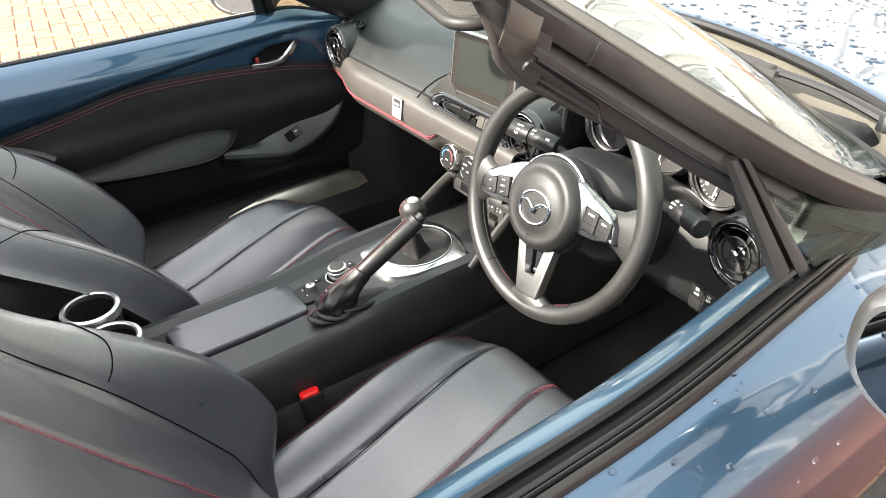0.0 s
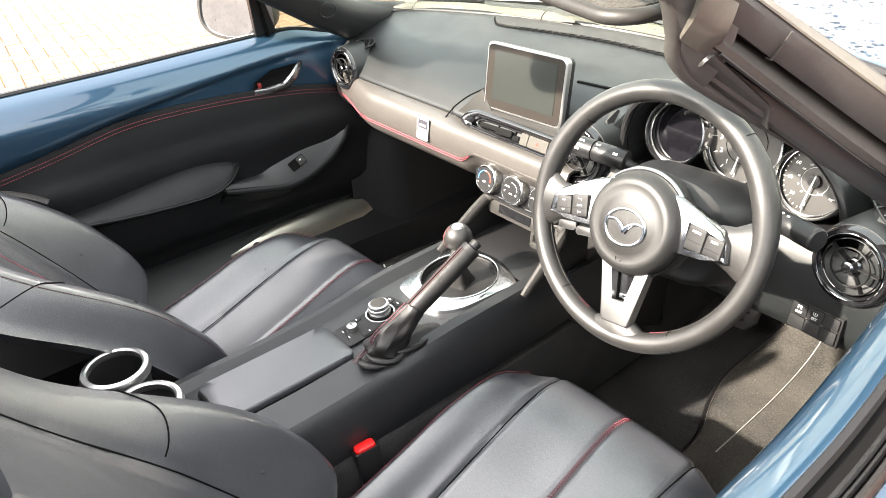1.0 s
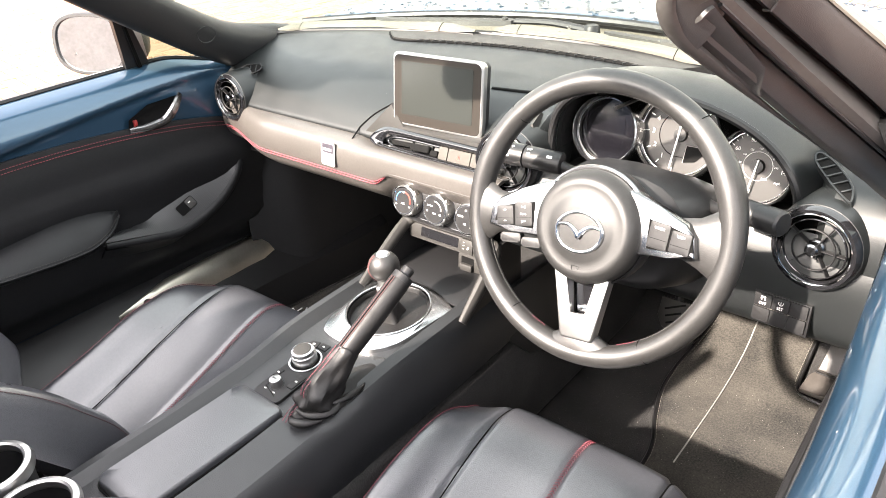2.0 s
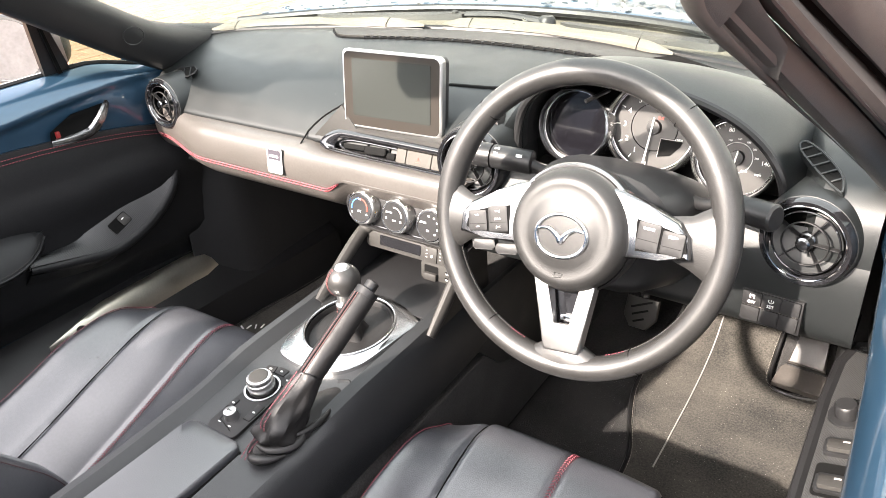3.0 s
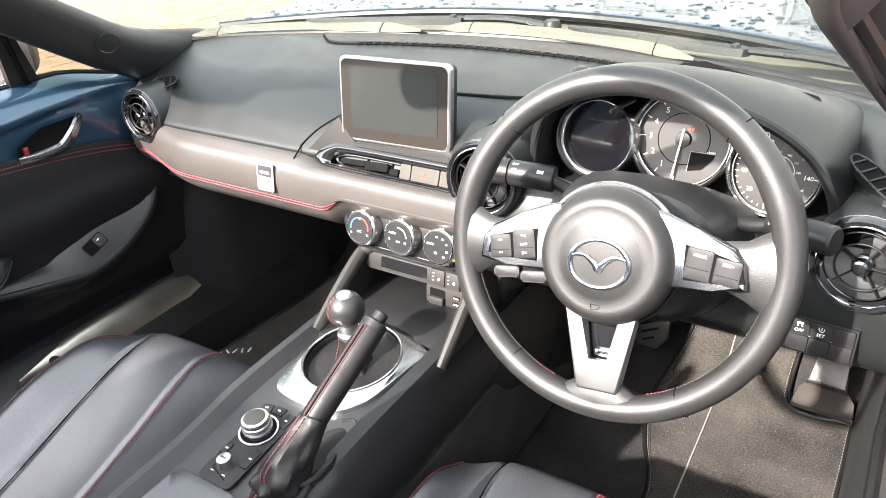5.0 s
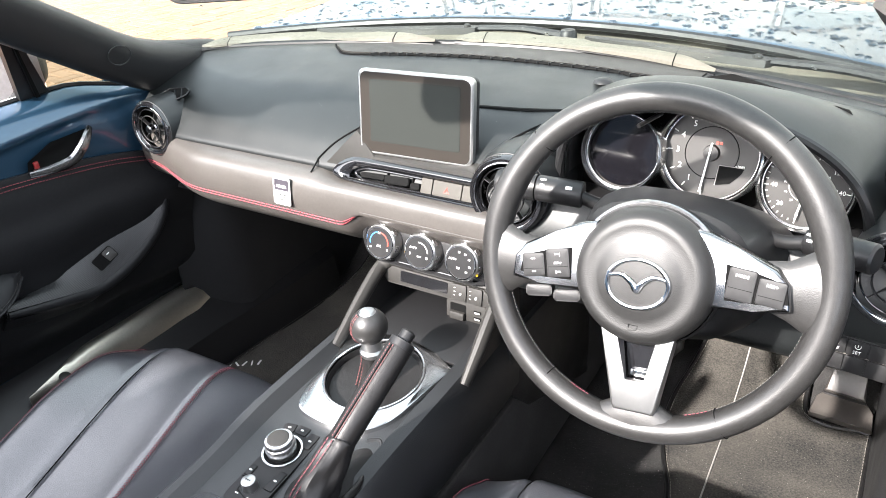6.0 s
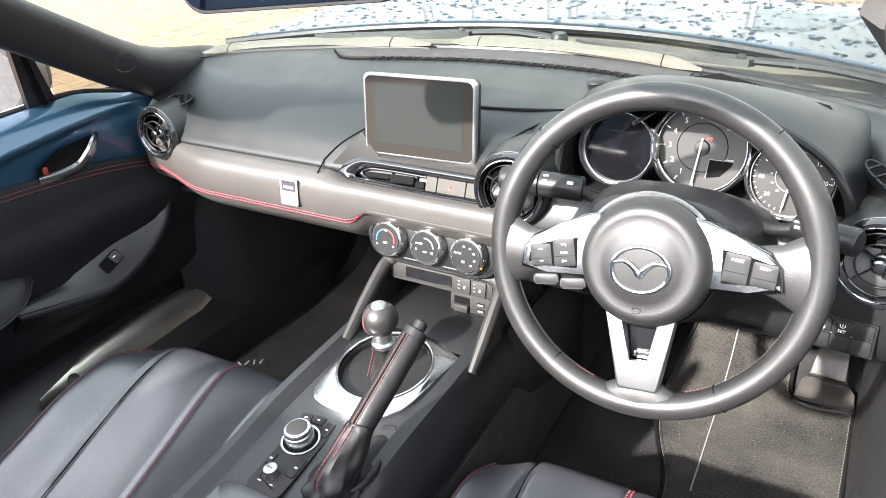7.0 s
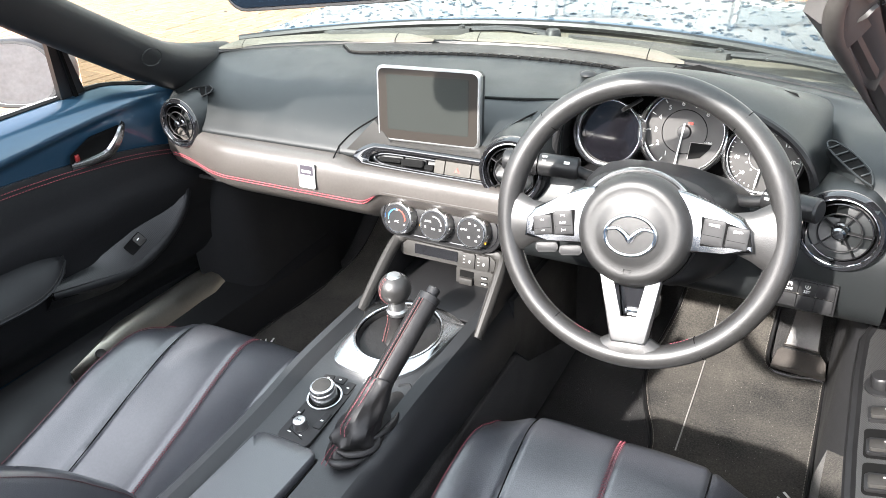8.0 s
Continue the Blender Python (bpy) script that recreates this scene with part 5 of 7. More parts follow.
# Near-black tube drawn in place of the shade under the pad's overhang.
part("pad_lip_shade", bm_tube(spline([(0.015, 0.124, 0.8722), (0.089, 0.130, 0.8740), (0.149, 0.138, 0.8765), (0.200, 0.140, 0.8790)], 20), 0.0042, 8, 0.8), DARK, dash, "dark tube drawn as the shade under the dash pad's lip")
part("pod_seam", bm_tube(spline([(0.147, 0.118, 0.8715), (0.118, 0.070, 0.862), (0.098, 0.038, 0.848), (0.088, 0.012, 0.830)], 16), 0.0016, 6), DARK, dash, "dark parting line of the screen pod")

# screen
sc = thing("infotainment_screen", "freestanding dashboard screen with silver rim, switched off", "screen", (-0.03, 0.05, 0.82))
sm = pose(-0.0325, 0.030, 0.881, 82, 0, 3)
part("body", bm_prism(rounded(0.186, 0.122, 0.010), 0.020, sm @ pose(0, 0, -0.020), 0.003), PLASTIC, sc)
part("rim", bm_loft([[sm @ Vector((x, y, h)) for x, y in rounded(w, g, 0.010)] for w, g, h in ((0.187, 0.123, -0.010), (0.190, 0.126, -0.004), (0.190, 0.126, 0.002), (0.186, 0.122, 0.004), (0.182, 0.118, 0.004))], caps=False), SILVER, sc, "thin satin silver rim")
part("bezel", bm_prism(rounded(0.183, 0.119, 0.008), 0.003, sm @ pose(0, 0, 0.0005)), BEZEL, sc, "dark brown-grey bezel")
part("display", bm_prism(rounded(0.150, 0.092, 0.003), 0.0012, sm @ pose(0, 0.003, 0.003)), SCREEN, sc, "unlit grey-green display")
part("foot", bm_box((0.10, 0.03, 0.05), pose(-0.0325, 0.055, 0.825), 0.008), PLASTIC, sc)

# maker's sticker on the band
st = thing("sticker", "small white and dark printed sticker on the dash band", "sticker", (-0.252, -0.042, 0.754))
tm = pose(-0.252, -0.0425, 0.7535, 82, 0, 0)
part("paper", bm_prism(rounded(0.036, 0.046, 0.004), 0.0012, tm), PAPER, st)
part("dark_band", bm_prism(rounded(0.030, 0.018, 0.002, cy=0.010), 0.0004, tm @ pose(0, 0, 0.0012)), DUSK, st)
part("print_bar", bm_box((0.020, 0.004, 0.0004), tm @ pose(0, 0.008, 0.0019)), WHITE, st)
for k in range(3):
    part("print_line", bm_box((0.022 - 0.004 * k, 0.0015, 0.0004), tm @ pose(0, -0.006 - 0.004 * k, 0.0014)), GREY_PLASTIC, st)

# climate panel with three knobs
cl = thing("climate_panel", "row of three chrome-ringed climate knobs", "climate control", (0.01, -0.02, 0.66))
pm = pose(0.001, -0.0150, 0.693, 76, 0, 0)
part("panel", bm_prism(rounded(0.236, 0.074, 0.034, 8), 0.010, pm @ pose(0, 0, -0.006), 0.003), PLASTIC, cl)
part("panel_groove", bm_tube([pm @ Vector((x, y, 0.004)) for x, y in rounded(0.222, 0.060, 0.028, 8)] + [pm @ Vector((*rounded(0.222, 0.060, 0.028, 8)[0], 0.004))], 0.0012, 5), GLOSS, cl)


def climate_knob(x, k):
    m = pm @ pose(x - 0.001, 0.0, 0.004)
    kn = part("knob", bm_lathe([(0, 0.020), (0.023, 0.020), (0.0238, 0.019), (0.025, 0.0), (0, 0)], m, 40), PLASTIC, cl, "round knob with white print")
    part("skirt", bm_lathe([(0.0245, 0.0), (0.0295, 0.0), (0.0290, 0.010), (0.0275, 0.017), (0.0250, 0.019)], m, 48), SILVER, kn, "bright silver skirt")
    for q in range(14):
        if q % 2 == 0:
            part("facet", bm_box((0.0105, 0.0035, 0.007), m @ pose(0, 0, 0, 0, 0, q * 360 / 14) @ pose(0, 0.0278, 0.011, 12), 0.001), CHROME, kn)
    part("rim", bm_ring(0.0242, 0.0012, m @ pose(0, 0, 0.0195), 40, 6), CHROME, kn)
    top = m @ pose(0, 0, 0.0202)
    if k == 0:
        part("cold_arc", bm_ring(0.0165, 0.0009, top, 16, 5, 0.5, 100, 190), BLUE_PRINT, kn)
        part("hot_arc", bm_ring(0.0165, 0.0009, top, 16, 5, 0.5, -10, 80), RED_PRINT, kn)
        for pr in (bm_text("A/C", 0.0052, top @ pose(0, -0.005, 0)), bm_text("22", 0.0046, top @ pose(0, 0.0155, 0)), bm_text("15", 0.004, top @ pose(-0.0155, -0.009, 0)), bm_text("29", 0.004, top @ pose(0.0155, -0.009, 0))):
            part("print", pr, WHITE, kn)
    elif k == 1:
        for pr in (bm_text("AUTO", 0.0046, top @ pose(-0.010, 0.006, 0)), bm_text("0", 0.006, top @ pose(-0.015, -0.004, 0)), bm_ring(0.0155, 0.0008, top, 16, 4, 0.5, 5, 95), bm_box((0.0065, 0.0022, 0.0004), top @ pose(0.001, -0.006, 0)), bm_box((0.0034, 0.0034, 0.0004), top @ pose(0.014, -0.006, 0))):
            part("print", pr, WHITE, kn)
        part("mark", bm_box((0.005, 0.004, 0.003), m @ pose(-0.0275, -0.006, 0.012), 0.001), AMBER, kn)
    else:
        icons = [bm_text("AUTO", 0.0046, top @ pose(-0.0130, 0.004, 0))]
        for a in (100, 62, 28, -12, -48):
            icons.append(bm_box((0.0034, 0.0026, 0.0004), top @ pose(0.0160 * math.cos(radians(a)), 0.0160 * math.sin(radians(a)), 0)))
        icons.append(bm_box((0.0046, 0.0030, 0.0004), top @ pose(-0.003, -0.008, 0)))
        for ic_ in icons:
            part("print", ic_, WHITE, kn)
        part("mark", bm_box((0.005, 0.004, 0.003), m @ pose(0.0235, -0.015, 0.012), 0.001), AMBER, kn)


for k, x in enumerate((-0.071, 0.001, 0.072)):
    climate_knob(x, k)

# driver's lower panel and its switch bank
part("driver_lower_panel", bm_sheet(lambda u, v: (lerp(0.13, 0.668, u), *polyline([(0.012, 0.80), (-0.008, 0.76), (-0.012, 0.71), (-0.004, 0.665), (0.03, 0.640), (0.12, 0.625)], v)), 30, 16, -0.008), DASH, dash, "grey lower dash panel under the wheel")
sb = thing("switch_bank", "black switch bank under the round vent", "switches", (0.60, -0.02, 0.68))
bmx = pose(0.605, -0.014, 0.690, 84, 0, -4)
part("plate", bm_prism([(-0.067, 0.0235), (0.006, 0.0235), (0.007, -0.0225), (-0.064, -0.0205)], 0.006, bmx, 0.002), PLASTIC, sb)
for r in range(2):
    for c in range(3):
        b = part("button", bm_prism(rounded(0.0218, 0.0192, 0.0015), 0.005, bmx @ pose(-0.0535 + 0.0228 * c, 0.0125 - 0.0205 * r, 0.004), 0.001), BUTTON, sb)
        if r == 0 and c < 2:
            m = bmx @ pose(-0.0535 + 0.0228 * c, 0.0125, 0.0092)
            part("print", bm_text(("OFF", "SET")[c], 0.0056, m @ pose(0, -0.0048, 0)), WHITE, b)
            marks = [bm_ring(0.0030, 0.0004, m @ pose(0, 0.0032, 0), 20, 4, 1.0, 150, 390), bm_box((0.0008, 0.0030, 0.0004), m @ pose(0, 0.0036, 0))] if c else [bm_box((0.0062, 0.0022, 0.0004), m @ pose(0, 0.0046, 0)), bm_box((0.0014, 0.0028, 0.0004), m @ pose(-0.0022, 0.0018, 0, 0, 0, 25)), bm_box((0.0014, 0.0028, 0.0004), m @ pose(0.0022, 0.0018, 0, 0, 0, 25))]
            for pr in marks:
                part("print", pr, WHITE, b)
part("edge_line", bm_box((0.066, 0.0009, 0.001), bmx @ pose(-0.0305, 0.0022, 0.0066)), MAT_THREAD, sb)


# ---- instrument cluster ----
ic = thing("instrument_cluster", "three chrome-ringed gauges under a curved hood", "gauges", (0.37, 0.10, 0.78))


def hood_edge(a, k):
    """Outline of the hood opening at angle a (0 right, pi left); k shrinks it."""
    c, s = math.cos(a), math.sin(a)
    x = 0.374 + 0.190 * k * math.copysign(abs(c) ** 0.85, c)
    z = 0.800 + 0.142 * k * max(0.0, s) ** 0.75 - 0.02 * c * k
    return x, z


def hood_out(u, v):
    a = math.pi * (1 - u)
    x, z = hood_edge(a, 1.0)
    lip = 0.045 - 0.012 * math.sin(a)
    y = lerp(lip, 0.335, v)
    zt = lerp(z, min(z, 0.882), smooth01(v * 1.05) ** 1.3)
    zt += 0.014 * math.sin(math.pi * min(1, v * 1.3)) * math.sin(a)
    return (lerp(x, 0.368 + (x - 0.368) * 1.25, v), y, zt)


part("hood", bm_sheet(hood_out, 36, 20, 0.010), DASH, ic, "dark green-grey hood over the gauges")
part("hood_inside", bm_sheet(lambda u, v: (hood_edge(math.pi * u, lerp(0.975, 0.93, v))[0], lerp(0.040, 0.135, v), hood_edge(math.pi * u, lerp(0.975, 0.93, v))[1]), 36, 8, 0.003), PLASTIC, ic)
part("hood_lip", bm_tube([Vector((hood_edge(math.pi * i / 36, 0.985)[0], 0.043 - 0.012 * math.sin(math.pi * i / 36), hood_edge(math.pi * i / 36, 0.985)[1])) for i in range(37)], 0.006, 8), PLASTIC, ic)
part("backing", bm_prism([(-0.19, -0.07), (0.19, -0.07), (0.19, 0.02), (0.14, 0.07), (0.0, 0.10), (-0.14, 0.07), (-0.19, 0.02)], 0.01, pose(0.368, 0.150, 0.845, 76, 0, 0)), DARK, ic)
part("shelf", bm_sheet(lambda u, v: (lerp(0.19, 0.56, u), lerp(0.02, 0.15, v), 0.776 + 0.006 * v), 10, 6, 0.006), PLASTIC, ic)


def gauge(x, y, z, r, kind):
    m = pose(x, y, z, 76, 0, 0)
    g = part("gauge", bm_lathe([(0, -0.002), (r * 0.90, -0.002), (r * 0.90, -0.006), (0, -0.006)], m, 48), DIAL, ic, "round gauge with grey-brown face")
    part("bezel", bm_lathe([(r * 0.915, 0.006), (r * 0.925, 0.016), (r * 0.95, 0.0195), (r * 0.985, 0.018), (r * 1.005, 0.012), (r * 1.015, 0.002), (r * 1.015, -0.02)], m, 56), POLISHED, g, "bright silver bezel")
    part("inner_ring", bm_ring(r * 0.885, 0.0011, m @ pose(0, 0, 0.006), 56, 6), POLISHED, g)
    part("well", bm_lathe([(r * 0.90, -0.002), (r * 0.905, 0.011)], m, 48), GLOSS, g)
    f = m @ pose(0, 0, -0.0015)
    if kind == "screen":
        part("face_glass", bm_lathe([(0, 0.0004), (r * 0.86, 0.0004), (r * 0.86, 0), (0, 0)], f, 40), VIOLET, g, "near-black display glass")
        part("display", bm_prism([(-0.024, -0.026), (0.024, -0.026), (0.027, 0.0), (0.024, 0.022), (-0.024, 0.022), (-0.027, 0.0)], 0.001, f), VIOLET, g, "unlit display")
        part("ring", bm_ring(r * 0.72, 0.0006, f, 40, 4), GLOSS, g)
    if kind == "rev":
        marks = []
        for n in range(9):
            a = radians(270 - 6 - n * 27.5)
            marks.append(bm_box((0.006, 0.0013, 0.0004), f @ pose(r * 0.80 * math.cos(a), r * 0.80 * math.sin(a), 0, 0, 0, math.degrees(a))))
            if n:
                marks.append(bm_text(str(n), 0.0105, f @ pose(r * 0.64 * math.cos(a), r * 0.64 * math.sin(a), 0)))
        marks.append(bm_text("x1000", 0.0045, f @ pose(0.037, -0.013, 0)))
        for mk in marks:
            part("print", mk, WHITE, g)
        part("ring", bm_ring(r * 0.50, 0.0006, f, 40, 4), GLOSS, g)
        part("display", bm_prism([(0.010, -0.040), (0.028, -0.036), (0.040, -0.022), (0.043, -0.014), (0.012, -0.014)], 0.001, f), DARK, g, "black display window")
        part("display_edge", bm_tube([f @ Vector((x, y, 0.0012)) for x, y in ((0.010, -0.040), (0.012, -0.014), (0.043, -0.014))], 0.0006, 5), GREY_THREAD, g)
        part("hub", bm_lathe([(0, 0.007), (r * 0.14, 0.006), (r * 0.16, 0.0), (0, 0)], f, 24), PLASTIC, g)
        for x in (0.0055, 0.0100):
            part("warning_light", bm_box((0.0030, 0.0036, 0.0005), f @ pose(x, 0.0135, 0.0002), 0.0), RED_PRINT, g)
        part("needle", bm_box((0.0024, r * 0.98, 0.002), f @ pose(-0.003, -r * 0.28, 0.0075, 0, 0, -6), 0.0006), WHITE, g, "white needle")
    if kind == "speed":
        marks = []
        for n in range(29):
            a = radians(262 - n * 9.5)
            big = n % 4 == 0
            marks.append(bm_box((0.005 if big else 0.003, 0.001, 0.0004), f @ pose(r * 0.82 * math.cos(a), r * 0.82 * math.sin(a), 0, 0, 0, math.degrees(a))))
            if big:
                marks.append(bm_text(str(n * 5), 0.0078, f @ pose(r * 0.66 * math.cos(a), r * 0.66 * math.sin(a), 0)))
            if n % 3 == 0 and n:
                marks.append(bm_text(str(int(n / 3 * 26.7) // 20 * 20), 0.0036, f @ pose(r * 0.44 * math.cos(a), r * 0.44 * math.sin(a), 0)))
        marks += [bm_text("mph", 0.005, f @ pose(0.030, -0.018, 0)), bm_text("km/h", 0.004, f @ pose(0.012, -0.016, 0))]
        for mk in marks:
            part("print", mk, WHITE, g)
        part("ring", bm_ring(r * 0.36, 0.0004, f, 32, 4), WHITE, g)
        part("hub", bm_lathe([(0, 0.007), (r * 0.16, 0.006), (r * 0.18, 0.0), (0, 0)], f, 24), PLASTIC, g)
        part("needle", bm_box((0.0022, r * 0.95, 0.002), f @ pose(-0.002, -r * 0.28, 0.0075, 0, 0, -8), 0.0006), WHITE, g)
    return g


gauge(0.256, 0.098, 0.848, 0.0555, "screen")
gauge(0.366, 0.112, 0.856, 0.0665, "rev")
gauge(0.483, 0.104, 0.834, 0.0560, "speed")
part("trip_knob", bm_tube([Vector((0.302, 0.10, 0.905)), Vector((0.285, 0.06, 0.899))], 0.003, 8), PLASTIC, ic)

# ---- steering column and stalks ----
colm = thing("steering_column", "black steering column shroud behind the wheel", "steering column", (0.368, 0.0, 0.72))
rows = []
for y, w, zt, zb in ((-0.105, 0.078, 0.860, 0.728), (-0.088, 0.098, 0.872, 0.705), (-0.03, 0.114, 0.864, 0.682), (0.05, 0.128, 0.825, 0.672), (0.11, 0.125, 0.785, 0.67)):
    sec = []
    for k in range(24):
        a = 2 * math.pi * k / 24
        c, s = math.cos(a), math.sin(a)
        sec.append(Vector((0.368 + w * math.copysign(abs(c) ** 0.7, c), y, (zt + zb) / 2 + (zt - zb) / 2 * math.copysign(abs(s) ** 0.8, s))))
    rows.append(sec)
part("shroud", bm_loft(rows), PLASTIC, colm)
part("ignition_collar", bm_tube([Vector((0.27, -0.02, 0.76)), Vector((0.255, -0.06, 0.758))], 0.020, 16), PLASTIC, colm)


def stalk(a, b, r, neck, label, words):
    """Column stalk: a thick two-piece barrel from a to b, on a thin neck, with white print."""
    s = thing("column_stalk", label, "stalk", neck, "column stalks")
    A, B = Vector(a), Vector(b)
    part("neck", bm_tube(spline([neck, (Vector(neck) + A) / 2 + Vector((0, -0.006, -0.004)), A.lerp(B, 0.12)], 8), r * 0.5, 10), PLASTIC, s)
    part("barrel", bm_tube([A.lerp(B, t) for t in (0.0, 0.02, 0.50, 0.52)], lambda t: r * (0.93 if t in (0, 1) else 1.0), 22), PLASTIC, s)
    part("end_cap", bm_tube([A.lerp(B, t) for t in (0.53, 0.55, 0.96, 1.0)], lambda t: r * (1.03 if t < 0.9 else 0.86), 22), PLASTIC, s)
    rt = (B - A).normalized()
    if rt.x < 0:
        rt = -rt
    up = Vector((0.28, -0.72, 0.63))
    n = (up - rt * up.dot(rt)).normalized()
    yv = n.cross(rt)
    prints = []
    for w, t, ang, size in words:
        nn = (n * math.cos(radians(ang)) + yv * math.sin(radians(ang)))
        yy = nn.cross(rt)
        p = A.lerp(B, t) + nn * (r * 1.035)
        m = Matrix(((rt.x, yy.x, nn.x, p.x), (rt.y, yy.y, nn.y, p.y), (rt.z, yy.z, nn.z, p.z), (0, 0, 0, 1)))
        prints.append(bm_text(w, size, m) if w else bm_box((size, size * 0.5, 0.0005), m))
    for pr in prints:
        part("print", pr, WHITE, s)
    return s


stalk((0.250, -0.030, 0.836), (0.140, -0.046, 0.842), 0.0165, (0.285, 0.01, 0.812), "black light stalk with white symbols", [("AUTO", 0.72, 22, 0.0048), ("OFF", 0.44, 24, 0.0045), ("", 0.72, -4, 0.006), ("", 0.44, 0, 0.005), ("", 0.14, 4, 0.008), ("", 0.74, -28, 0.007)])
stalk((0.505, -0.036, 0.834), (0.570, -0.063, 0.840), 0.0155, (0.455, -0.01, 0.82), "black wiper stalk with white symbols", [("OFF", 0.12, 24, 0.0045), ("AUTO", 0.12, 2, 0.0042), ("", 0.30, 22, 0.004), ("", 0.12, -20, 0.006)])

# ---- steering wheel ----
WHEEL = pose(0.3678, -0.1501, 0.8271, 90 - 19.2, 0, 0) @ pose(0, 0, 0, 0, 0, 6)
wheel = thing("steering_wheel", "black leather steering wheel with satin silver spokes", "steering wheel", WHEEL.translation)


def rim_bm():
    bm = bmesh.new()
    seg, tube = 96, 14
    rings = []
    for i in range(seg):
        a = 2 * math.pi * i / seg
        grip = 0.0016 * (math.exp(-((math.degrees(a) - 22) / 14) ** 2) + math.exp(-((math.degrees(a) - 158) / 14) ** 2))
        ring = []
        for k in range(tube):
            b = 2 * math.pi * k / tube
            rr = 0.0150 + grip
            R = 0.1735 + rr * math.cos(b)
            ring.append(bm.verts.new((R * math.cos(a), R * math.sin(a), 1.12 * rr * math.sin(b))))
        rings.append(ring)
    for i in range(seg):
        a, b = rings[i], rings[(i + 1) % seg]
        for k in range(tube):
            bm.faces.new((a[k], b[k], b[(k + 1) % tube], a[(k + 1) % tube]))
    bm.transform(WHEEL)
    return bm


rim = part("rim", rim_bm(), LEATHER_WHEEL, wheel, "worn black leather rim")
for a in (47, 133, 233, 300):
    c = WHEEL @ pose(0, 0, 0, 0, 0, a) @ pose(0.1735, 0, 0, 90, 0, 0)
    part("rim_seam", bm_ring(0.0156, 0.0006, c, 28, 5), DARK, rim)
for a0, a1, mat in ((48, 132, WHEEL_THREAD), (140, 221, WHEEL_THREAD), (313, 400, WHEEL_THREAD), (222, 242, WHEEL_THREAD), (298, 312, WHEEL_THREAD), (242, 251, THREAD), (289, 298, THREAD)):
    pts = [WHEEL @ Vector((0.1584 * math.cos(radians(a)), 0.1584 * math.sin(radians(a)), -0.0005)) for a in np.linspace(a0, a1, 30)]
    part("rim_stitching", bm_stitches(pts, WHEEL.to_3x3() @ Vector((0, 0, 1)), rows=1, step=0.0042, length=0.0026, r=0.0006), mat, rim)
HUBP = WHEEL @ pose(0.003, -0.006, 0)
part("hub_pad", bm_lathe([(0, 0.0405), (0.026, 0.0402), (0.034, 0.0392), (0.041, 0.0368), (0.047, 0.0355), (0.053, 0.0362), (0.0585, 0.0365), (0.063, 0.0340), (0.068, 0.027), (0.0715, 0.018), (0.0725, 0.008), (0.070, -0.01), (0, -0.012)], HUBP, 64), HUB, wheel, "round leather-grained airbag cover")
part("hub_back", bm_lathe([(0.0, -0.045), (0.060, -0.045), (0.074, -0.02), (0.076, 0.006), (0.0735, 0.010), (0.07, 0.0)], HUBP, 48), PLASTIC, wheel)
part("hub_crescent", bm_ring(0.0745, 0.0032, HUBP @ pose(0, 0, 0.010), 40, 8, 1.0, 20, 160), SPOKE, wheel, "silver crescent above the hub")
# plain oval badge
em = HUBP @ pose(0, -0.004, 0.0405)
bdg = part("badge", bm_ring(0.0245, 0.0022, em, 48, 8, 1.0, 0, 360, 1.25), CHROME, wheel, "oval chrome badge")
wing = spline([(-0.030, 0.006, 0.001), (-0.016, 0.008, 0.0015), (-0.005, 0.001, 0.002), (0.0, -0.006, 0.002), (0.005, 0.001, 0.002), (0.016, 0.008, 0.0015), (0.030, 0.006, 0.001)], 40)
part("badge_wing", bm_tube(wing, lambda t: 0.0012 + 0.0022 * math.sin(math.pi * t), 8, 0.6, m=em), CHROME, bdg)
part("hub_mark", bm_tube([HUBP @ Vector((x - 0.002, y - 0.050, 0.0366)) for x, y in ((-0.005, 0.003), (-0.005, -0.003), (0.003, -0.002), (0.005, 0.002), (-0.005, 0.003))], 0.0004, 4), DARK, wheel)


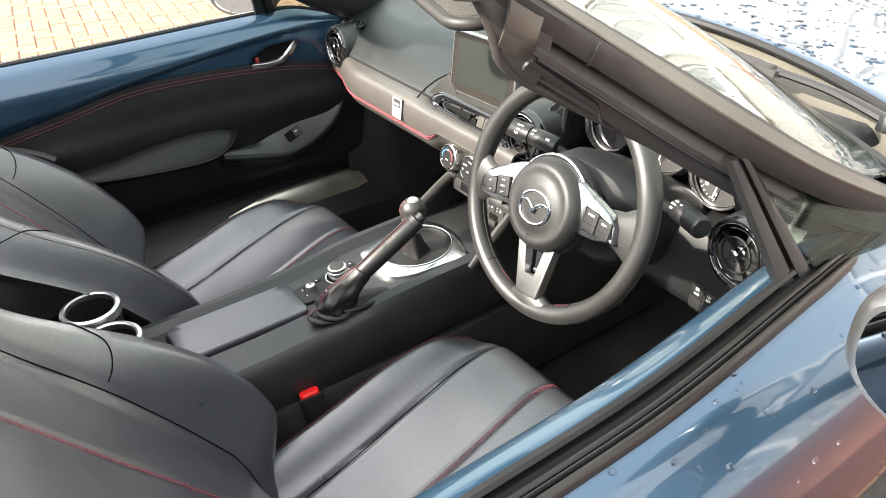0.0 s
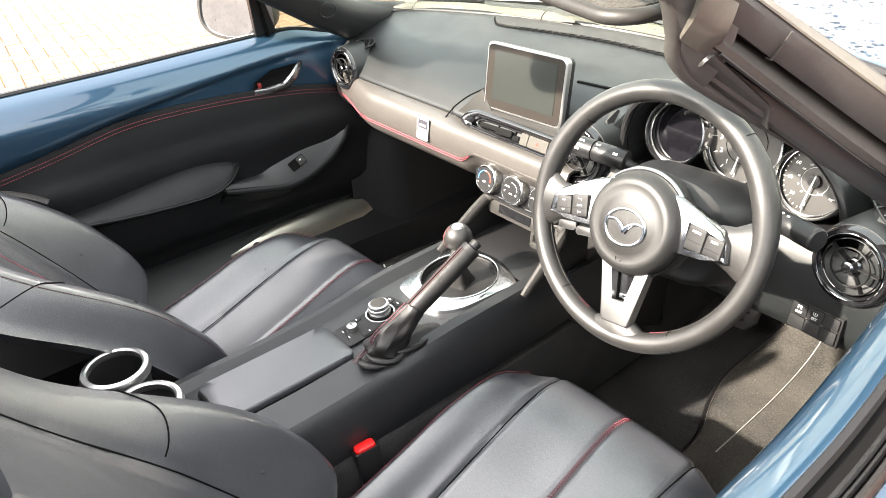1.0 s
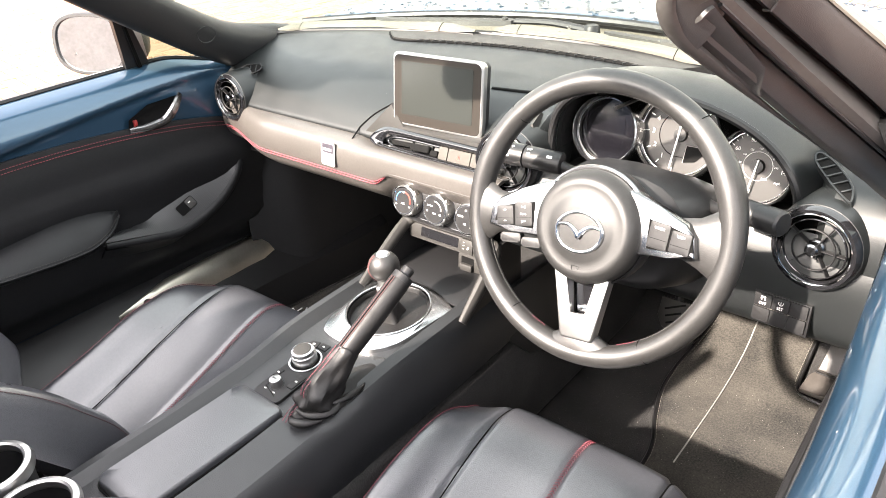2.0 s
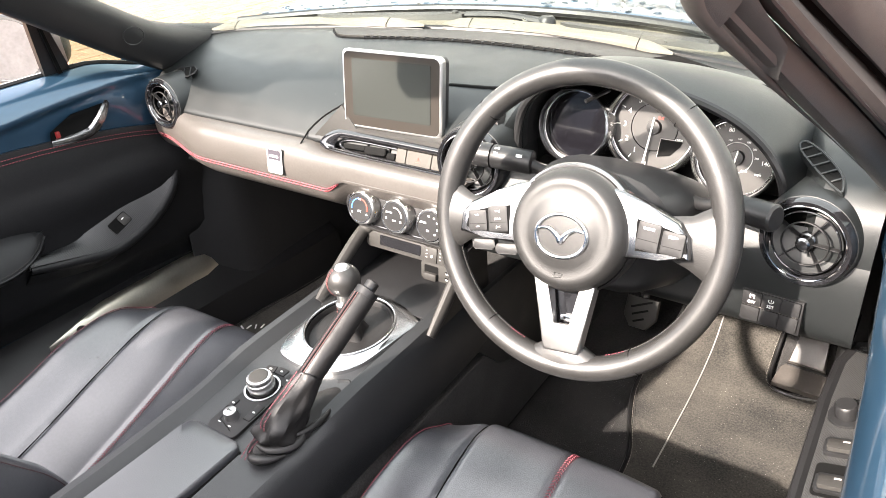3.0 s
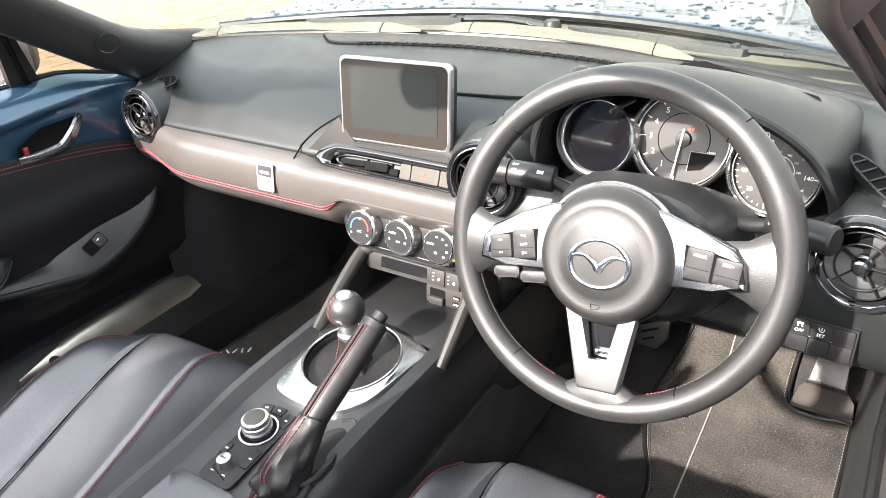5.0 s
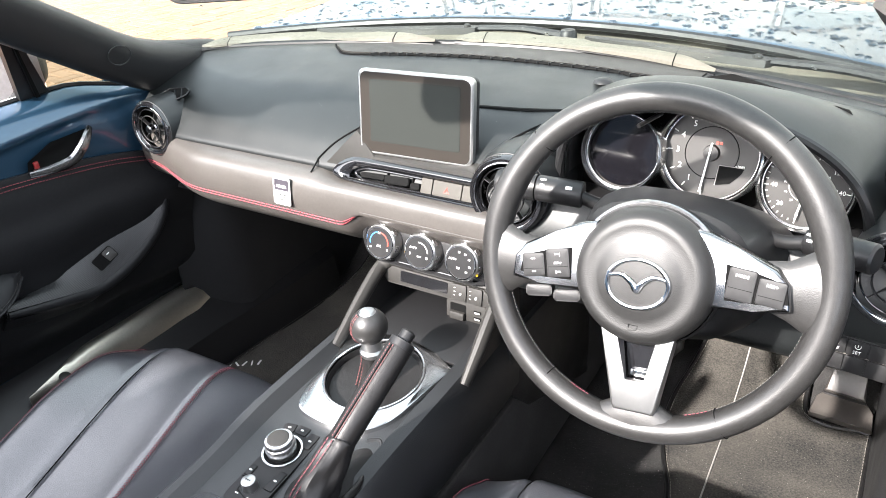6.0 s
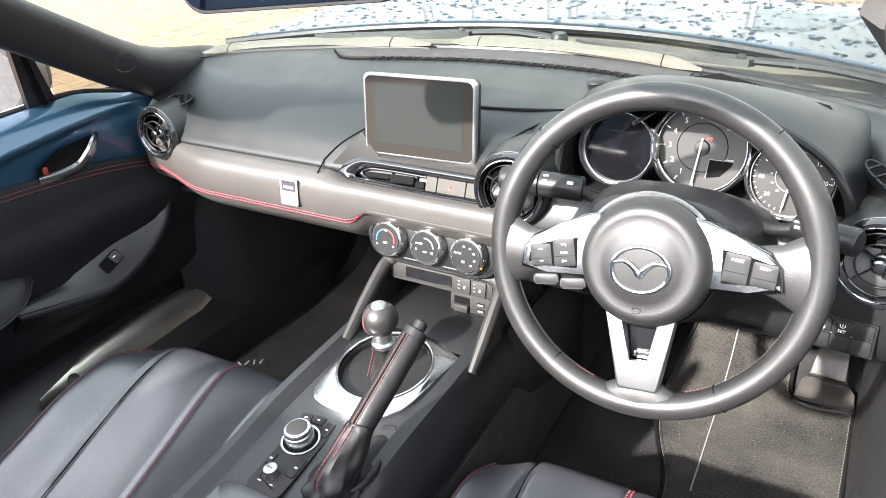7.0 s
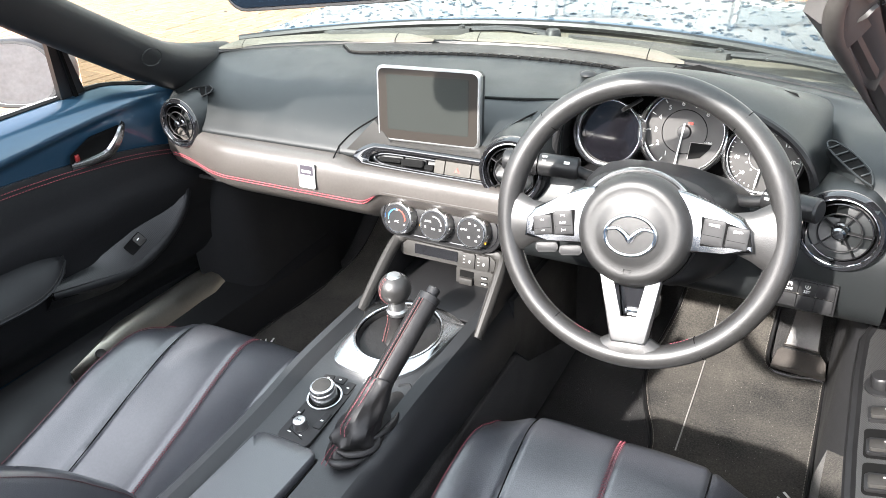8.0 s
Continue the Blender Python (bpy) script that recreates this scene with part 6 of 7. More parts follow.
def side_spoke(s):
    pts = [(0.048, 0.047), (0.066, 0.044), (0.094, 0.032), (0.128, 0.016), (0.139, 0.002), (0.142, -0.022), (0.110, -0.026), (0.062, -0.030)]
    push = 0.009 if s > 0 else 0.0
    # Same silver as the lower spoke, its dimmer reflection painted into the tone.
    sp = part("side_spoke", bm_prism([(s * x, y) for x, y in pts], 0.014, WHEEL @ pose(0, 0, 0.001, 0, -s * 4, 0), 0.004, 3), SPOKE, wheel, "satin silver spoke")
    pad = [(0.0735, 0.0165), (0.100, 0.0115), (0.1275, 0.0035), (0.1310, -0.0150), (0.108, -0.0185), (0.0735, -0.0190)]
    part("button_pad", bm_prism([(s * (x + push), y) for x, y in pad], 0.002, WHEEL @ pose(0, 0, 0.0142, 0, -s * 4, 0), 0.0006), DARK, sp)
    for k, (x, w, hgt) in enumerate(((0.0878, 0.0255, 0.0315), (0.1148, 0.0250, 0.0255))):
        x += push
        m = WHEEL @ pose(s * x, -0.0018 - 0.0045 * k, 0.0145 + 0.0699 * x, 0, -s * 4, s * -7)
        key = bm_loft([[m @ Vector((px * f, py * f, h)) for px, py in rounded(w, hgt, 0.0022)] for f, h in ((1.0, 0.0), (1.0, 0.0022), (0.97, 0.0031), (0.80, 0.0036), (0.4, 0.0038))])
        b = part("button", key, BUTTON, sp)
        part("rocker_groove", bm_box((w * 0.86, 0.0006, 0.0005), m @ pose(0, -0.004, 0.0036)), DARK, b)
        if s > 0:
            part("print", bm_text(("MODE", "RES/+")[k], 0.0044, m @ pose(0, hgt * 0.28, 0.0038)), WHITE, b)
        elif k == 0:
            part("print", bm_text(">>|", 0.0042, m @ pose(0, hgt * 0.30, 0.0038)), WHITE, b)
            part("print", bm_text("INFO", 0.0036, m @ pose(0, 0, 0.0040)), WHITE, b)
            part("print", bm_text("|<<", 0.0042, m @ pose(0, -hgt * 0.30, 0.0038)), WHITE, b)
        else:
            part("print", bm_text("<+", 0.0046, m @ pose(0, hgt * 0.26, 0.0038)), WHITE, b)
            part("print", bm_box((0.004, 0.0008, 0.0004), m @ pose(0, -hgt * 0.28, 0.0038)), WHITE, b)
    # leather bridge into the rim
    part("spoke_root", bm_loft([[WHEEL @ Vector((s * x, yc + h * math.cos(a), z0 + d * math.sin(a))) for a in (2 * math.pi * q / 14 for q in range(14))] for x, yc, h, z0, d in ((0.110, -0.002, 0.022, 0.002, 0.007), (0.136, -0.006, 0.029, 0.003, 0.010), (0.154, -0.007, 0.040, 0.001, 0.0125), (0.172, -0.006, 0.052, 0, 0.0140))]), LEATHER_WHEEL, sp)
    if s < 0:
        for k in range(2):
            part("lower_key", bm_prism(rounded(0.030, 0.013, 0.003), 0.012, WHEEL @ pose(-0.083 - 0.033 * k, -0.040 + 0.002 * k, -0.004, 0, 6, 4), 0.002), PLASTIC, sp)
    return sp


side_spoke(-1)
side_spoke(1)
part("lower_spoke", bm_prism([(-0.041, -0.056), (-0.0205, -0.060), (-0.0125, -0.121), (0.0125, -0.121), (0.0205, -0.060), (0.041, -0.056), (0.0235, -0.148), (0.021, -0.153), (-0.021, -0.153), (-0.0235, -0.148)], 0.016, WHEEL @ pose(0, 0, 0.0005), 0.003, 3), SILVER, wheel, "satin silver lower spoke, open in the middle")
part("spoke_inlay", bm_prism([(-0.024, -0.062), (0.024, -0.062), (0.010, -0.126), (-0.010, -0.126)], 0.006, WHEEL @ pose(0, 0, -0.010)), GLOSS, wheel)
part("inlay_clip", bm_box((0.018, 0.008, 0.006), WHEEL @ pose(0, -0.114, -0.002), 0.002), CHROME, wheel)
part("lower_root", bm_loft([[WHEEL @ Vector((w * math.cos(a), y, d * math.sin(a))) for a in (2 * math.pi * q / 16 for q in range(16))] for y, w, d in ((-0.130, 0.012, 0.006), (-0.145, 0.023, 0.0120), (-0.154, 0.040, 0.0146), (-0.164, 0.057, 0.0150), (-0.174, 0.070, 0.0150))]), LEATHER_WHEEL, wheel)


# ---- centre console ----
con = thing("centre_console", "black centre console with a padded lid and rotary controls", "console", (0, -0.4, 0.45))


def con_top(y):
    """Height of the console's top."""
    return polyline([(-0.80, 0.535), (-0.67, 0.540), (-0.43, 0.540), (-0.30, 0.548), (-0.18, 0.560), (-0.08, 0.566), (0.02, 0.570)], (y + 0.80) / 0.82)[1]


rows = []
for y in np.linspace(-0.80, 0.02, 24):
    z = con_top(y)
    wr = lerp(0.104, 0.118, smooth01((y + 0.5) / 0.4))
    wl = lerp(-0.128, -0.118, smooth01((y + 0.5) / 0.4))
    up = 0.010 * smooth01((y + 0.42) / 0.14)
    xr = lerp(0.030, wr - 0.030, smooth01((y + 0.44) / 0.03))
    pr = [(wl - 0.022, 0.20), (wl - 0.016, z - 0.075), (wl - 0.010, z - 0.030), (wl - 0.002, z - 0.008), (wl + 0.008, z + 0.001 + up), (wl + 0.020, z + 0.001 + up), (wl + 0.034, z - 0.012 + up * 0.6),
          (xr, z - 0.012 + up * 0.6), (xr + 0.006, z - 0.0015 + up * 0.7), (wr - 0.006, z - 0.004 + up * 0.5), (wr + 0.006, z - 0.016), (wr + 0.014, z - 0.050), (wr + 0.016, z - 0.085), (wr + 0.014, z - 0.116), (wr + 0.004, z - 0.120)]
    rows.append([Vector((a, y, b)) for a, b in pr])
part("body", bm_loft(rows), CONSOLE, con, "grained black console body")
part("side_skirt", bm_prism([(-0.005, 0.560), (0.33, 0.550), (0.33, 0.262), (0.06, 0.384), (-0.005, 0.452)], 0.010, Matrix(((0, 0, 1, 0.1225), (1, 0, 0, 0), (0, 1, 0, 0), (0, 0, 0, 1))), 0.002), CONSOLE, con, "grained black side skirt running down to the carpet")


def lid_fn():
    pts = rounded(0.107, 0.242, 0.016, 6)
    m = pose(-0.0275, -0.5475, 0.5225)
    rows = []
    for h, s in ((0.0, 1.0), (0.014, 1.0), (0.019, 0.985), (0.0215, 0.94), (0.0225, 0.6)):
        rows.append([m @ Vector((x * (1 - (1 - s) * 1.0), y * (1 - (1 - s) * 0.5), h)) for x, y in pts])
    return bm_loft(rows)


part("lid", lid_fn(), LID, con, "padded black armrest lid")
part("lid_gap", bm_prism(rounded(0.113, 0.248, 0.018), 0.003, pose(-0.0275, -0.5475, 0.5300)), DARK, con)
part("lid_latch", bm_box((0.030, 0.022, 0.016), pose(-0.010, -0.690, 0.538), 0.003), GLOSS, con)

# rotary controller plate
cp = pose(-0.030, -0.356, 0.5388, 5, 0, 0)
part("control_plate", bm_prism(rounded(0.056, 0.140, 0.010, 6, 0.004), 0.006, cp, 0.0012), BUTTON, con, "matt black control plate")
dm_ = cp @ pose(-0.002, 0.022, 0.006)
dl = part("rotary_dial", bm_lathe([(0, 0.0245), (0.0150, 0.0245), (0.0178, 0.0235), (0.0190, 0.0210), (0.0186, 0.0175)], dm_, 40), POLISHED, con, "silver rotary dial with a faceted side")
part("dial_side", bm_lathe([(0.0186, 0.0180), (0.0200, 0.0165), (0.0205, 0.0085), (0.0198, 0.0050), (0.0196, 0.0)], dm_, 20), SILVER, dl, "polished facets")
part("dial_top", bm_lathe([(0, 0.0262), (0.0120, 0.0258), (0.0142, 0.0250), (0.0150, 0.0240), (0, 0.024)], dm_, 32), GREY_PLASTIC, dl)
part("dial_well", bm_lathe([(0.0, 0.0006), (0.0245, 0.0006), (0.0250, 0.0), (0, 0)], dm_, 40), DARK, dl)
part("dial_ring", bm_ring(0.0258, 0.0019, dm_ @ pose(0, 0, 0.0010), 56, 8, 0.7), POLISHED, dl)
vk = part("volume_knob", bm_lathe([(0, 0.0135), (0.0075, 0.0135), (0.0092, 0.0125), (0.0098, 0.0105), (0.0100, 0.0035), (0.0108, 0.0), (0, 0)], cp @ pose(0.000, -0.040, 0.006), 16), SILVER, con, "small silver volume knob")
for q in range(3):
    part("knob_print", bm_box((0.0016, 0.0026, 0.0003), cp @ pose(-0.003 + 0.003 * q, -0.040, 0.0197)), GREY_PLASTIC, vk)
for x, y, w, h, a in ((-0.020, 0.0575, 0.017, 0.013, 12), (0.000, 0.0605, 0.019, 0.013, 0), (0.0215, 0.050, 0.014, 0.024, 0), (0.0235, -0.020, 0.012, 0.030, 0), (-0.0185, -0.020, 0.009, 0.016, 0)):
    b = part("key", bm_prism(rounded(w, h, 0.002), 0.0012, cp @ pose(x, y, 0.006, 0, 0, a), 0.0004), BUTTON, con)
    part("key_gap", bm_tube([cp @ pose(x, y, 0.0062, 0, 0, a) @ Vector((px, py, 0)) for px, py in rounded(w + 0.0008, h + 0.0008, 0.002) + rounded(w + 0.0008, h + 0.0008, 0.002)[:1]], 0.0004, 4), DARK, b)
    part("key_print", bm_box((0.0042, 0.0020, 0.0003), cp @ pose(x, y, 0.0073, 0, 0, a)), WHITE, b)
for x in (-0.010, 0.010):
    part("knob_mark", bm_box((0.005, 0.0012, 0.0003), cp @ pose(x, -0.0545, 0.0062)), WHITE, con)
part("plate_line", bm_tube([cp @ Vector((x, y, 0.0061)) for x, y in ((-0.023, -0.031), (-0.014, -0.031), (-0.013, -0.050), (0.017, -0.060))], 0.0006, 5), DARK, con)

# ---- gear lever ----
gl = thing("gear_lever", "ball-topped gear lever with leather gaiter in a silver surround", "gear lever", (0.0, -0.18, 0.57))
gm = pose(0.002, -0.184, 0.5625, 3, 0, 0)
# straight flanks, a bowed front with pointed corners and a rounded rear
outline = [(0.093, 0.071), (0.086, 0.040), (0.080, 0.0), (0.073, -0.042), (0.062, -0.066), (0.042, -0.084), (0.0, -0.094), (-0.048, -0.090), (-0.068, -0.076), (-0.078, -0.045), (-0.082, 0.0), (-0.087, 0.045), (-0.086, 0.068), (-0.078, 0.080), (-0.045, 0.098), (0.0, 0.103), (0.045, 0.094), (0.072, 0.082)]
outline = [(p[0], p[1]) for p in spline([(x, y, 0) for x, y in outline + outline[:1]], 140)][:-1]


def reach(a):
    c, s = math.cos(a), math.sin(a)
    best = 0.05
    for (x0, y0), (x1, y1) in zip(outline, outline[1:] + outline[:1]):
        ex, ey = x1 - x0, y1 - y0
        den = c * ey - s * ex
        if abs(den) > 1e-9:
            r, u = (x0 * ey - y0 * ex) / den, (x0 * s - y0 * c) / den
            if r > 0 and -1e-6 <= u <= 1.000001:
                best = r
    return best


plate_pts = [(reach(2 * math.pi * k / 96) * math.cos(2 * math.pi * k / 96), reach(2 * math.pi * k / 96) * math.sin(2 * math.pi * k / 96)) for k in range(96)]
inner = [(0.069 * math.cos(2 * math.pi * k / 96), 0.074 * math.sin(2 * math.pi * k / 96) + 0.011) for k in range(96)]
part("surround", bm_loft([[gm @ Vector((x, y, h)) for x, y in pts] for pts, h in ((plate_pts, -0.008), (plate_pts, 0.002), ([(x * 0.97, y * 0.97) for x, y in plate_pts], 0.0035), ([(x * 1.10, (y - 0.008) * 1.10 + 0.008) for x, y in inner], 0.0065), (inner, 0.0075), (inner, -0.010))], caps=False), POLISHED, gl, "satin silver gear surround")
part("surround_rim", bm_tube([gm @ Vector((x * 1.02, (y - 0.008) * 1.02 + 0.008, 0.0078)) for x, y in inner + inner[:1]], 0.0022, 8), POLISHED, gl, "bright rim round the gaiter")
part("collar", bm_loft([[gm @ Vector((x * s, (y - 0.008) * s + 0.008, h)) for x, y in inner] for s, h in ((0.988, -0.002), (0.98, 0.0045), (0.965, 0.0050), (0.94, 0.002), (0.92, -0.016))], caps=False), PLASTIC, gl)
gait = []
for k in range(20):
    t = k / 19
    sec = []
    spread, lift = polyline([(1.0, -0.004), (0.985, -0.016), (0.92, -0.028), (0.78, -0.032), (0.56, -0.024), (0.38, -0.006), (0.27, 0.016), (0.205, 0.034), (0.185, 0.046)], t)
    for q in range(40):
        a = 2 * math.pi * q / 40
        w = math.sin(math.pi * min(1, t * 1.05)) ** 1.2
        fold = 1 + w * (0.10 * math.sin(3 * a + 4 * t + 0.6) + 0.07 * math.sin(5 * a - 5 * t))
        crease = 0.007 * w * math.sin(4 * a + 6 * t)
        sec.append(gm @ Vector((0.066 * spread * fold * math.cos(a) + 0.004 * t, 0.071 * spread * fold * math.sin(a) + lerp(0.011, 0.008, t), lift + crease)))
    gait.append(sec)
part("gaiter", bm_loft(gait), GAITER, gl, "creased black leather gaiter")
for q in (25, 14):
    part("gaiter_stitching", bm_stitches([Vector(s[q]) + (Vector(s[q]) - (gm @ Vector((0, 0.01, 0)))).normalized() * 0.001 for s in gait[8:]], (1, 0, 0), 0.005), GRIP_THREAD, gl)
BALL = Vector((0.006, -0.176, 0.656))
part("collar_ring", bm_lathe([(0.0, 0.0), (0.0165, 0.0), (0.0175, 0.003), (0.0175, 0.007), (0.0140, 0.010), (0.0135, 0.032), (0, 0.032)], Matrix.Translation(BALL) @ pose(0, 0, -0.046), 28), SILVER, gl, "polished collar")
part("ball", bm_lathe([(0, 0.0235), (0.010, 0.0232), (0.012, 0.0225)] + [(0.0262 * math.cos(radians(a)), 0.0262 * math.sin(radians(a))) for a in range(60, -61, -10)] + [(0.010, -0.0245), (0, -0.0245)], Matrix.Translation(BALL), 36), LEATHER_WHEEL, gl, "leather-wrapped ball knob")
part("ball_cap", bm_lathe([(0, 0.0262), (0.0095, 0.0252), (0.0118, 0.0225), (0, 0.022)], Matrix.Translation(BALL), 28), SILVER, gl, "silver shift-pattern cap")
part("ball_stitching", bm_stitches([BALL + Vector((0.0267 * math.cos(radians(a)) * -0.5, -0.0267 * math.cos(radians(a)) * 0.866, 0.0267 * math.sin(radians(a)))) for a in range(55, -56, -6)], (0.866, -0.5, 0), 0.004, 0.0045, 0.003, 0.0007), GRIP_THREAD, gl)

# ---- handbrake ----
hb = thing("handbrake", "leather handbrake lever with red stitching and a folded gaiter", "handbrake", (0.06, -0.38, 0.55))
A, B = Vector((0.070, -0.395, 0.578)), Vector((0.103, -0.228, 0.698))
d = (B - A).normalized()
part("grip", bm_tube([A.lerp(B, t) for t in (0.30, 0.32, 0.5, 0.75, 0.93, 0.955)], lambda t: 0.0158 + 0.0015 * math.sin(math.pi * t), 18), GAITER, hb, "leather grip")
part("end_collar", bm_tube([A.lerp(B, 0.95), A.lerp(B, 0.995), A.lerp(B, 1.0)], lambda t: 0.0165 if t < 0.9 else 0.014, 18), PLASTIC, hb)
part("button", bm_tube([A.lerp(B, 1.0), A.lerp(B, 1.055), A.lerp(B, 1.065)], lambda t: 0.0095 if t < 0.9 else 0.007, 16), PLASTIC, hb)
nv = Vector((-0.124, -0.86, 0.48))
nv = (nv - d * nv.dot(d)).normalized()
part("grip_stitching", bm_stitches([A.lerp(B, t) + nv * 0.0182 for t in np.linspace(0.3, 0.94, 34)], d.cross(nv), 0.0052, 0.0044, 0.0030, 0.0006), GRIP_THREAD, hb, "twin rows of dull red stitching")
part("grip_join", bm_tube([A.lerp(B, t) + nv * 0.0176 for t in np.linspace(0.3, 0.94, 12)], 0.0007, 5), DARK, hb)
part("cuff", bm_tube([A.lerp(B, t) for t in (0.27, 0.285, 0.315, 0.33)], lambda t: 0.0188 if 0.1 < t < 0.9 else 0.0175, 20), GAITER, hb)
part("cuff_stitching", bm_stitches([A.lerp(B, 0.285) + (nv * math.cos(q) + d.cross(nv).normalized() * math.sin(q)) * 0.0190 for q in np.linspace(-2.4, 2.4, 30)], d, rows=1, step=0.004, length=0.0026, r=0.0005), GREY_PLASTIC, hb)
part("grip_seam", bm_ring(0.0178, 0.0010, Matrix.Translation(A.lerp(B, 0.30)) @ d.to_track_quat("Z", "Y").to_matrix().to_4x4(), 28, 5), DARK, hb)
sleeve = []
path = spline([(0.0725, -0.4035, 0.5500), (0.0705, -0.4040, 0.5560), (0.0690, -0.3980, 0.5650), (0.0715, -0.3830, 0.5790), (0.0760, -0.3630, 0.5970), (0.0805, -0.3430, 0.6155), (0.0812, -0.3400, 0.6180)], 26)
for k, c in enumerate(path):
    t = k / 25
    r = polyline([(0.010, 0), (0.024, 0), (0.0285, 0), (0.0265, 0), (0.0220, 0), (0.0188, 0), (0.0182, 0)], t)[0]
    tilt = lerp(0.35, 0.95, smooth01(t * 1.3))
    u1 = Vector((0.98, 0.12, 0.0))
    u2 = Vector((-0.12, math.cos(tilt), -math.sin(tilt)))
    w = (1 - t) ** 0.7 * min(1, t * 4)
    sec = []
    for q in range(36):
        a = 2 * math.pi * q / 36
        f = 1 + 0.16 * w * math.sin(3 * a + 11 * t) + 0.11 * w * math.sin(5 * a - 17 * t) + 0.05 * w * math.sin(11 * a + 8 * t)
        sec.append(c + u1 * r * f * math.cos(a) + u2 * r * 1.12 * f * math.sin(a))
    sleeve.append(sec)
part("gaiter_sleeve", bm_loft(sleeve), GAITER, hb, "creased leather sleeve of the gaiter")
skirt = []
for k in range(9):
    t = k / 8
    sec = []
    for q in range(40):
        a = 2 * math.pi * q / 40
        # almond slot, blunt at the rear
        ox, oy = 0.040 * math.copysign(abs(math.cos(a)) ** 1.15, math.cos(a)), 0.088 * math.sin(a)
        ox *= 1.0 if oy < 0 else 0.86
        f = 1 + 0.04 * math.sin(6 * a + 9 * t) * math.sin(math.pi * t)
        s = lerp(1.0, 0.42, t)
        h = lerp(0.541, 0.566, t ** 0.8) + 0.0015 * math.sin(4 * a + 5 * t) * math.sin(math.pi * t) + 0.05 * (oy + 0.02) * (1 - t)
        sec.append(Vector((0.064 + 0.10 * oy * (1 - t) + ox * s * f, -0.356 - 0.034 * t + oy * s * f, h)))
    skirt.append(sec)
part("gaiter_skirt", bm_loft(skirt), GAITER, hb, "black leather skirt draped over the slot")
for off in (-0.0035, 0.0035):
    seam = []
    for k in range(6, 26):
        c = path[k]
        r = polyline([(0.010, 0), (0.024, 0), (0.0285, 0), (0.0265, 0), (0.0220, 0), (0.0188, 0), (0.0182, 0)], k / 25)[0]
        seam.append(c + nv * (r * 1.13 + 0.0012) + d.cross(nv).normalized() * off)
    part("gaiter_stitching", bm_stitches(seam, (1, -0.3, 0), rows=1, step=0.0055, length=0.004, r=0.0008), THREAD, hb)
    tail = spline([(0.060 + off, -0.424, 0.5685), (0.053 + off, -0.434, 0.559), (0.049 + off, -0.446, 0.5465)], 12)
    part("skirt_stitching", bm_stitches(tail, (1, -0.3, 0), rows=1, step=0.0055, length=0.004, r=0.0008), THREAD, hb)
part("gaiter_rim", bm_tube(spline([(0.094, -0.352, 0.538), (0.093, -0.310, 0.543), (0.084, -0.276, 0.547), (0.074, -0.264, 0.549), (0.060, -0.272, 0.549)], 24), 0.0045, 8, 1.2), PLASTIC, hb, "raised black rim of the gaiter slot")
fold = spline([(0.060, -0.430, 0.561), (0.078, -0.425, 0.557), (0.093, -0.408, 0.555), (0.099, -0.390, 0.556), (0.094, -0.378, 0.562)], 30)
part("gaiter_fold", bm_tube(fold, lambda t: 0.002 + 0.0065 * math.sin(math.pi * t), 10, 0.8), GAITER, hb)
for pts, wide in (([(0.050, -0.436, 0.549), (0.066, -0.444, 0.552), (0.084, -0.434, 0.551), (0.096, -0.416, 0.549)], 0.0055), ([(0.044, -0.420, 0.556), (0.052, -0.408, 0.574), (0.066, -0.398, 0.584)], 0.0045), ([(0.090, -0.398, 0.562), (0.098, -0.374, 0.560), (0.098, -0.344, 0.556), (0.090, -0.318, 0.553)], 0.0040)):
    part("gaiter_fold", bm_tube(spline(pts, 24), lambda t, wide=wide: 0.0012 + wide * math.sin(math.pi * t), 10, 0.9), GAITER, hb)

# ---- horseshoe trim, tray and sockets in front of the gear lever ----
hs = thing("centre_stack_trim", "grey arch trim round a dark phone tray", "trim", (0.01, -0.05, 0.60))


def arch_leg(s):
    pts = spline([(0.012 + s * 0.106, -0.142, 0.566), (0.012 + s * 0.106, -0.075, 0.606), (0.012 + s * 0.102, -0.020, 0.640), (0.012 + s * 0.086, -0.010, 0.652)], 20)
    return bm_tube(pts, lambda t: 0.0075 + 0.003 * math.sin(math.pi * t), 10, 1.2)


part("leg", arch_leg(-1), GREY_PLASTIC, hs)
part("leg", bm_tube(spline([(0.120, -0.122, 0.556), (0.122, -0.075, 0.598), (0.118, -0.020, 0.640), (0.098, -0.010, 0.652)], 20), lambda t: 0.0075 + 0.003 * math.sin(math.pi * t), 10, 1.2), GREY_PLASTIC, hs)
part("bridge", bm_tube(spline([(-0.076, -0.010, 0.652), (0.012, -0.018, 0.657), (0.100, -0.010, 0.652)], 16), 0.009, 10, 0.8), GREY_PLASTIC, hs)
ap = pose(0.010, -0.012, 0.632, 78, 0, 0)
part("strip", bm_prism(rounded(0.186, 0.032, 0.006), 0.012, ap @ pose(0, 0, -0.008), 0.002), GREY_PLASTIC, hs)
part("clock_window", bm_prism(rounded(0.086, 0.018, 0.002), 0.001, ap @ pose(-0.020, 0, 0.0042)), GLOSS, hs, "small dark display window")
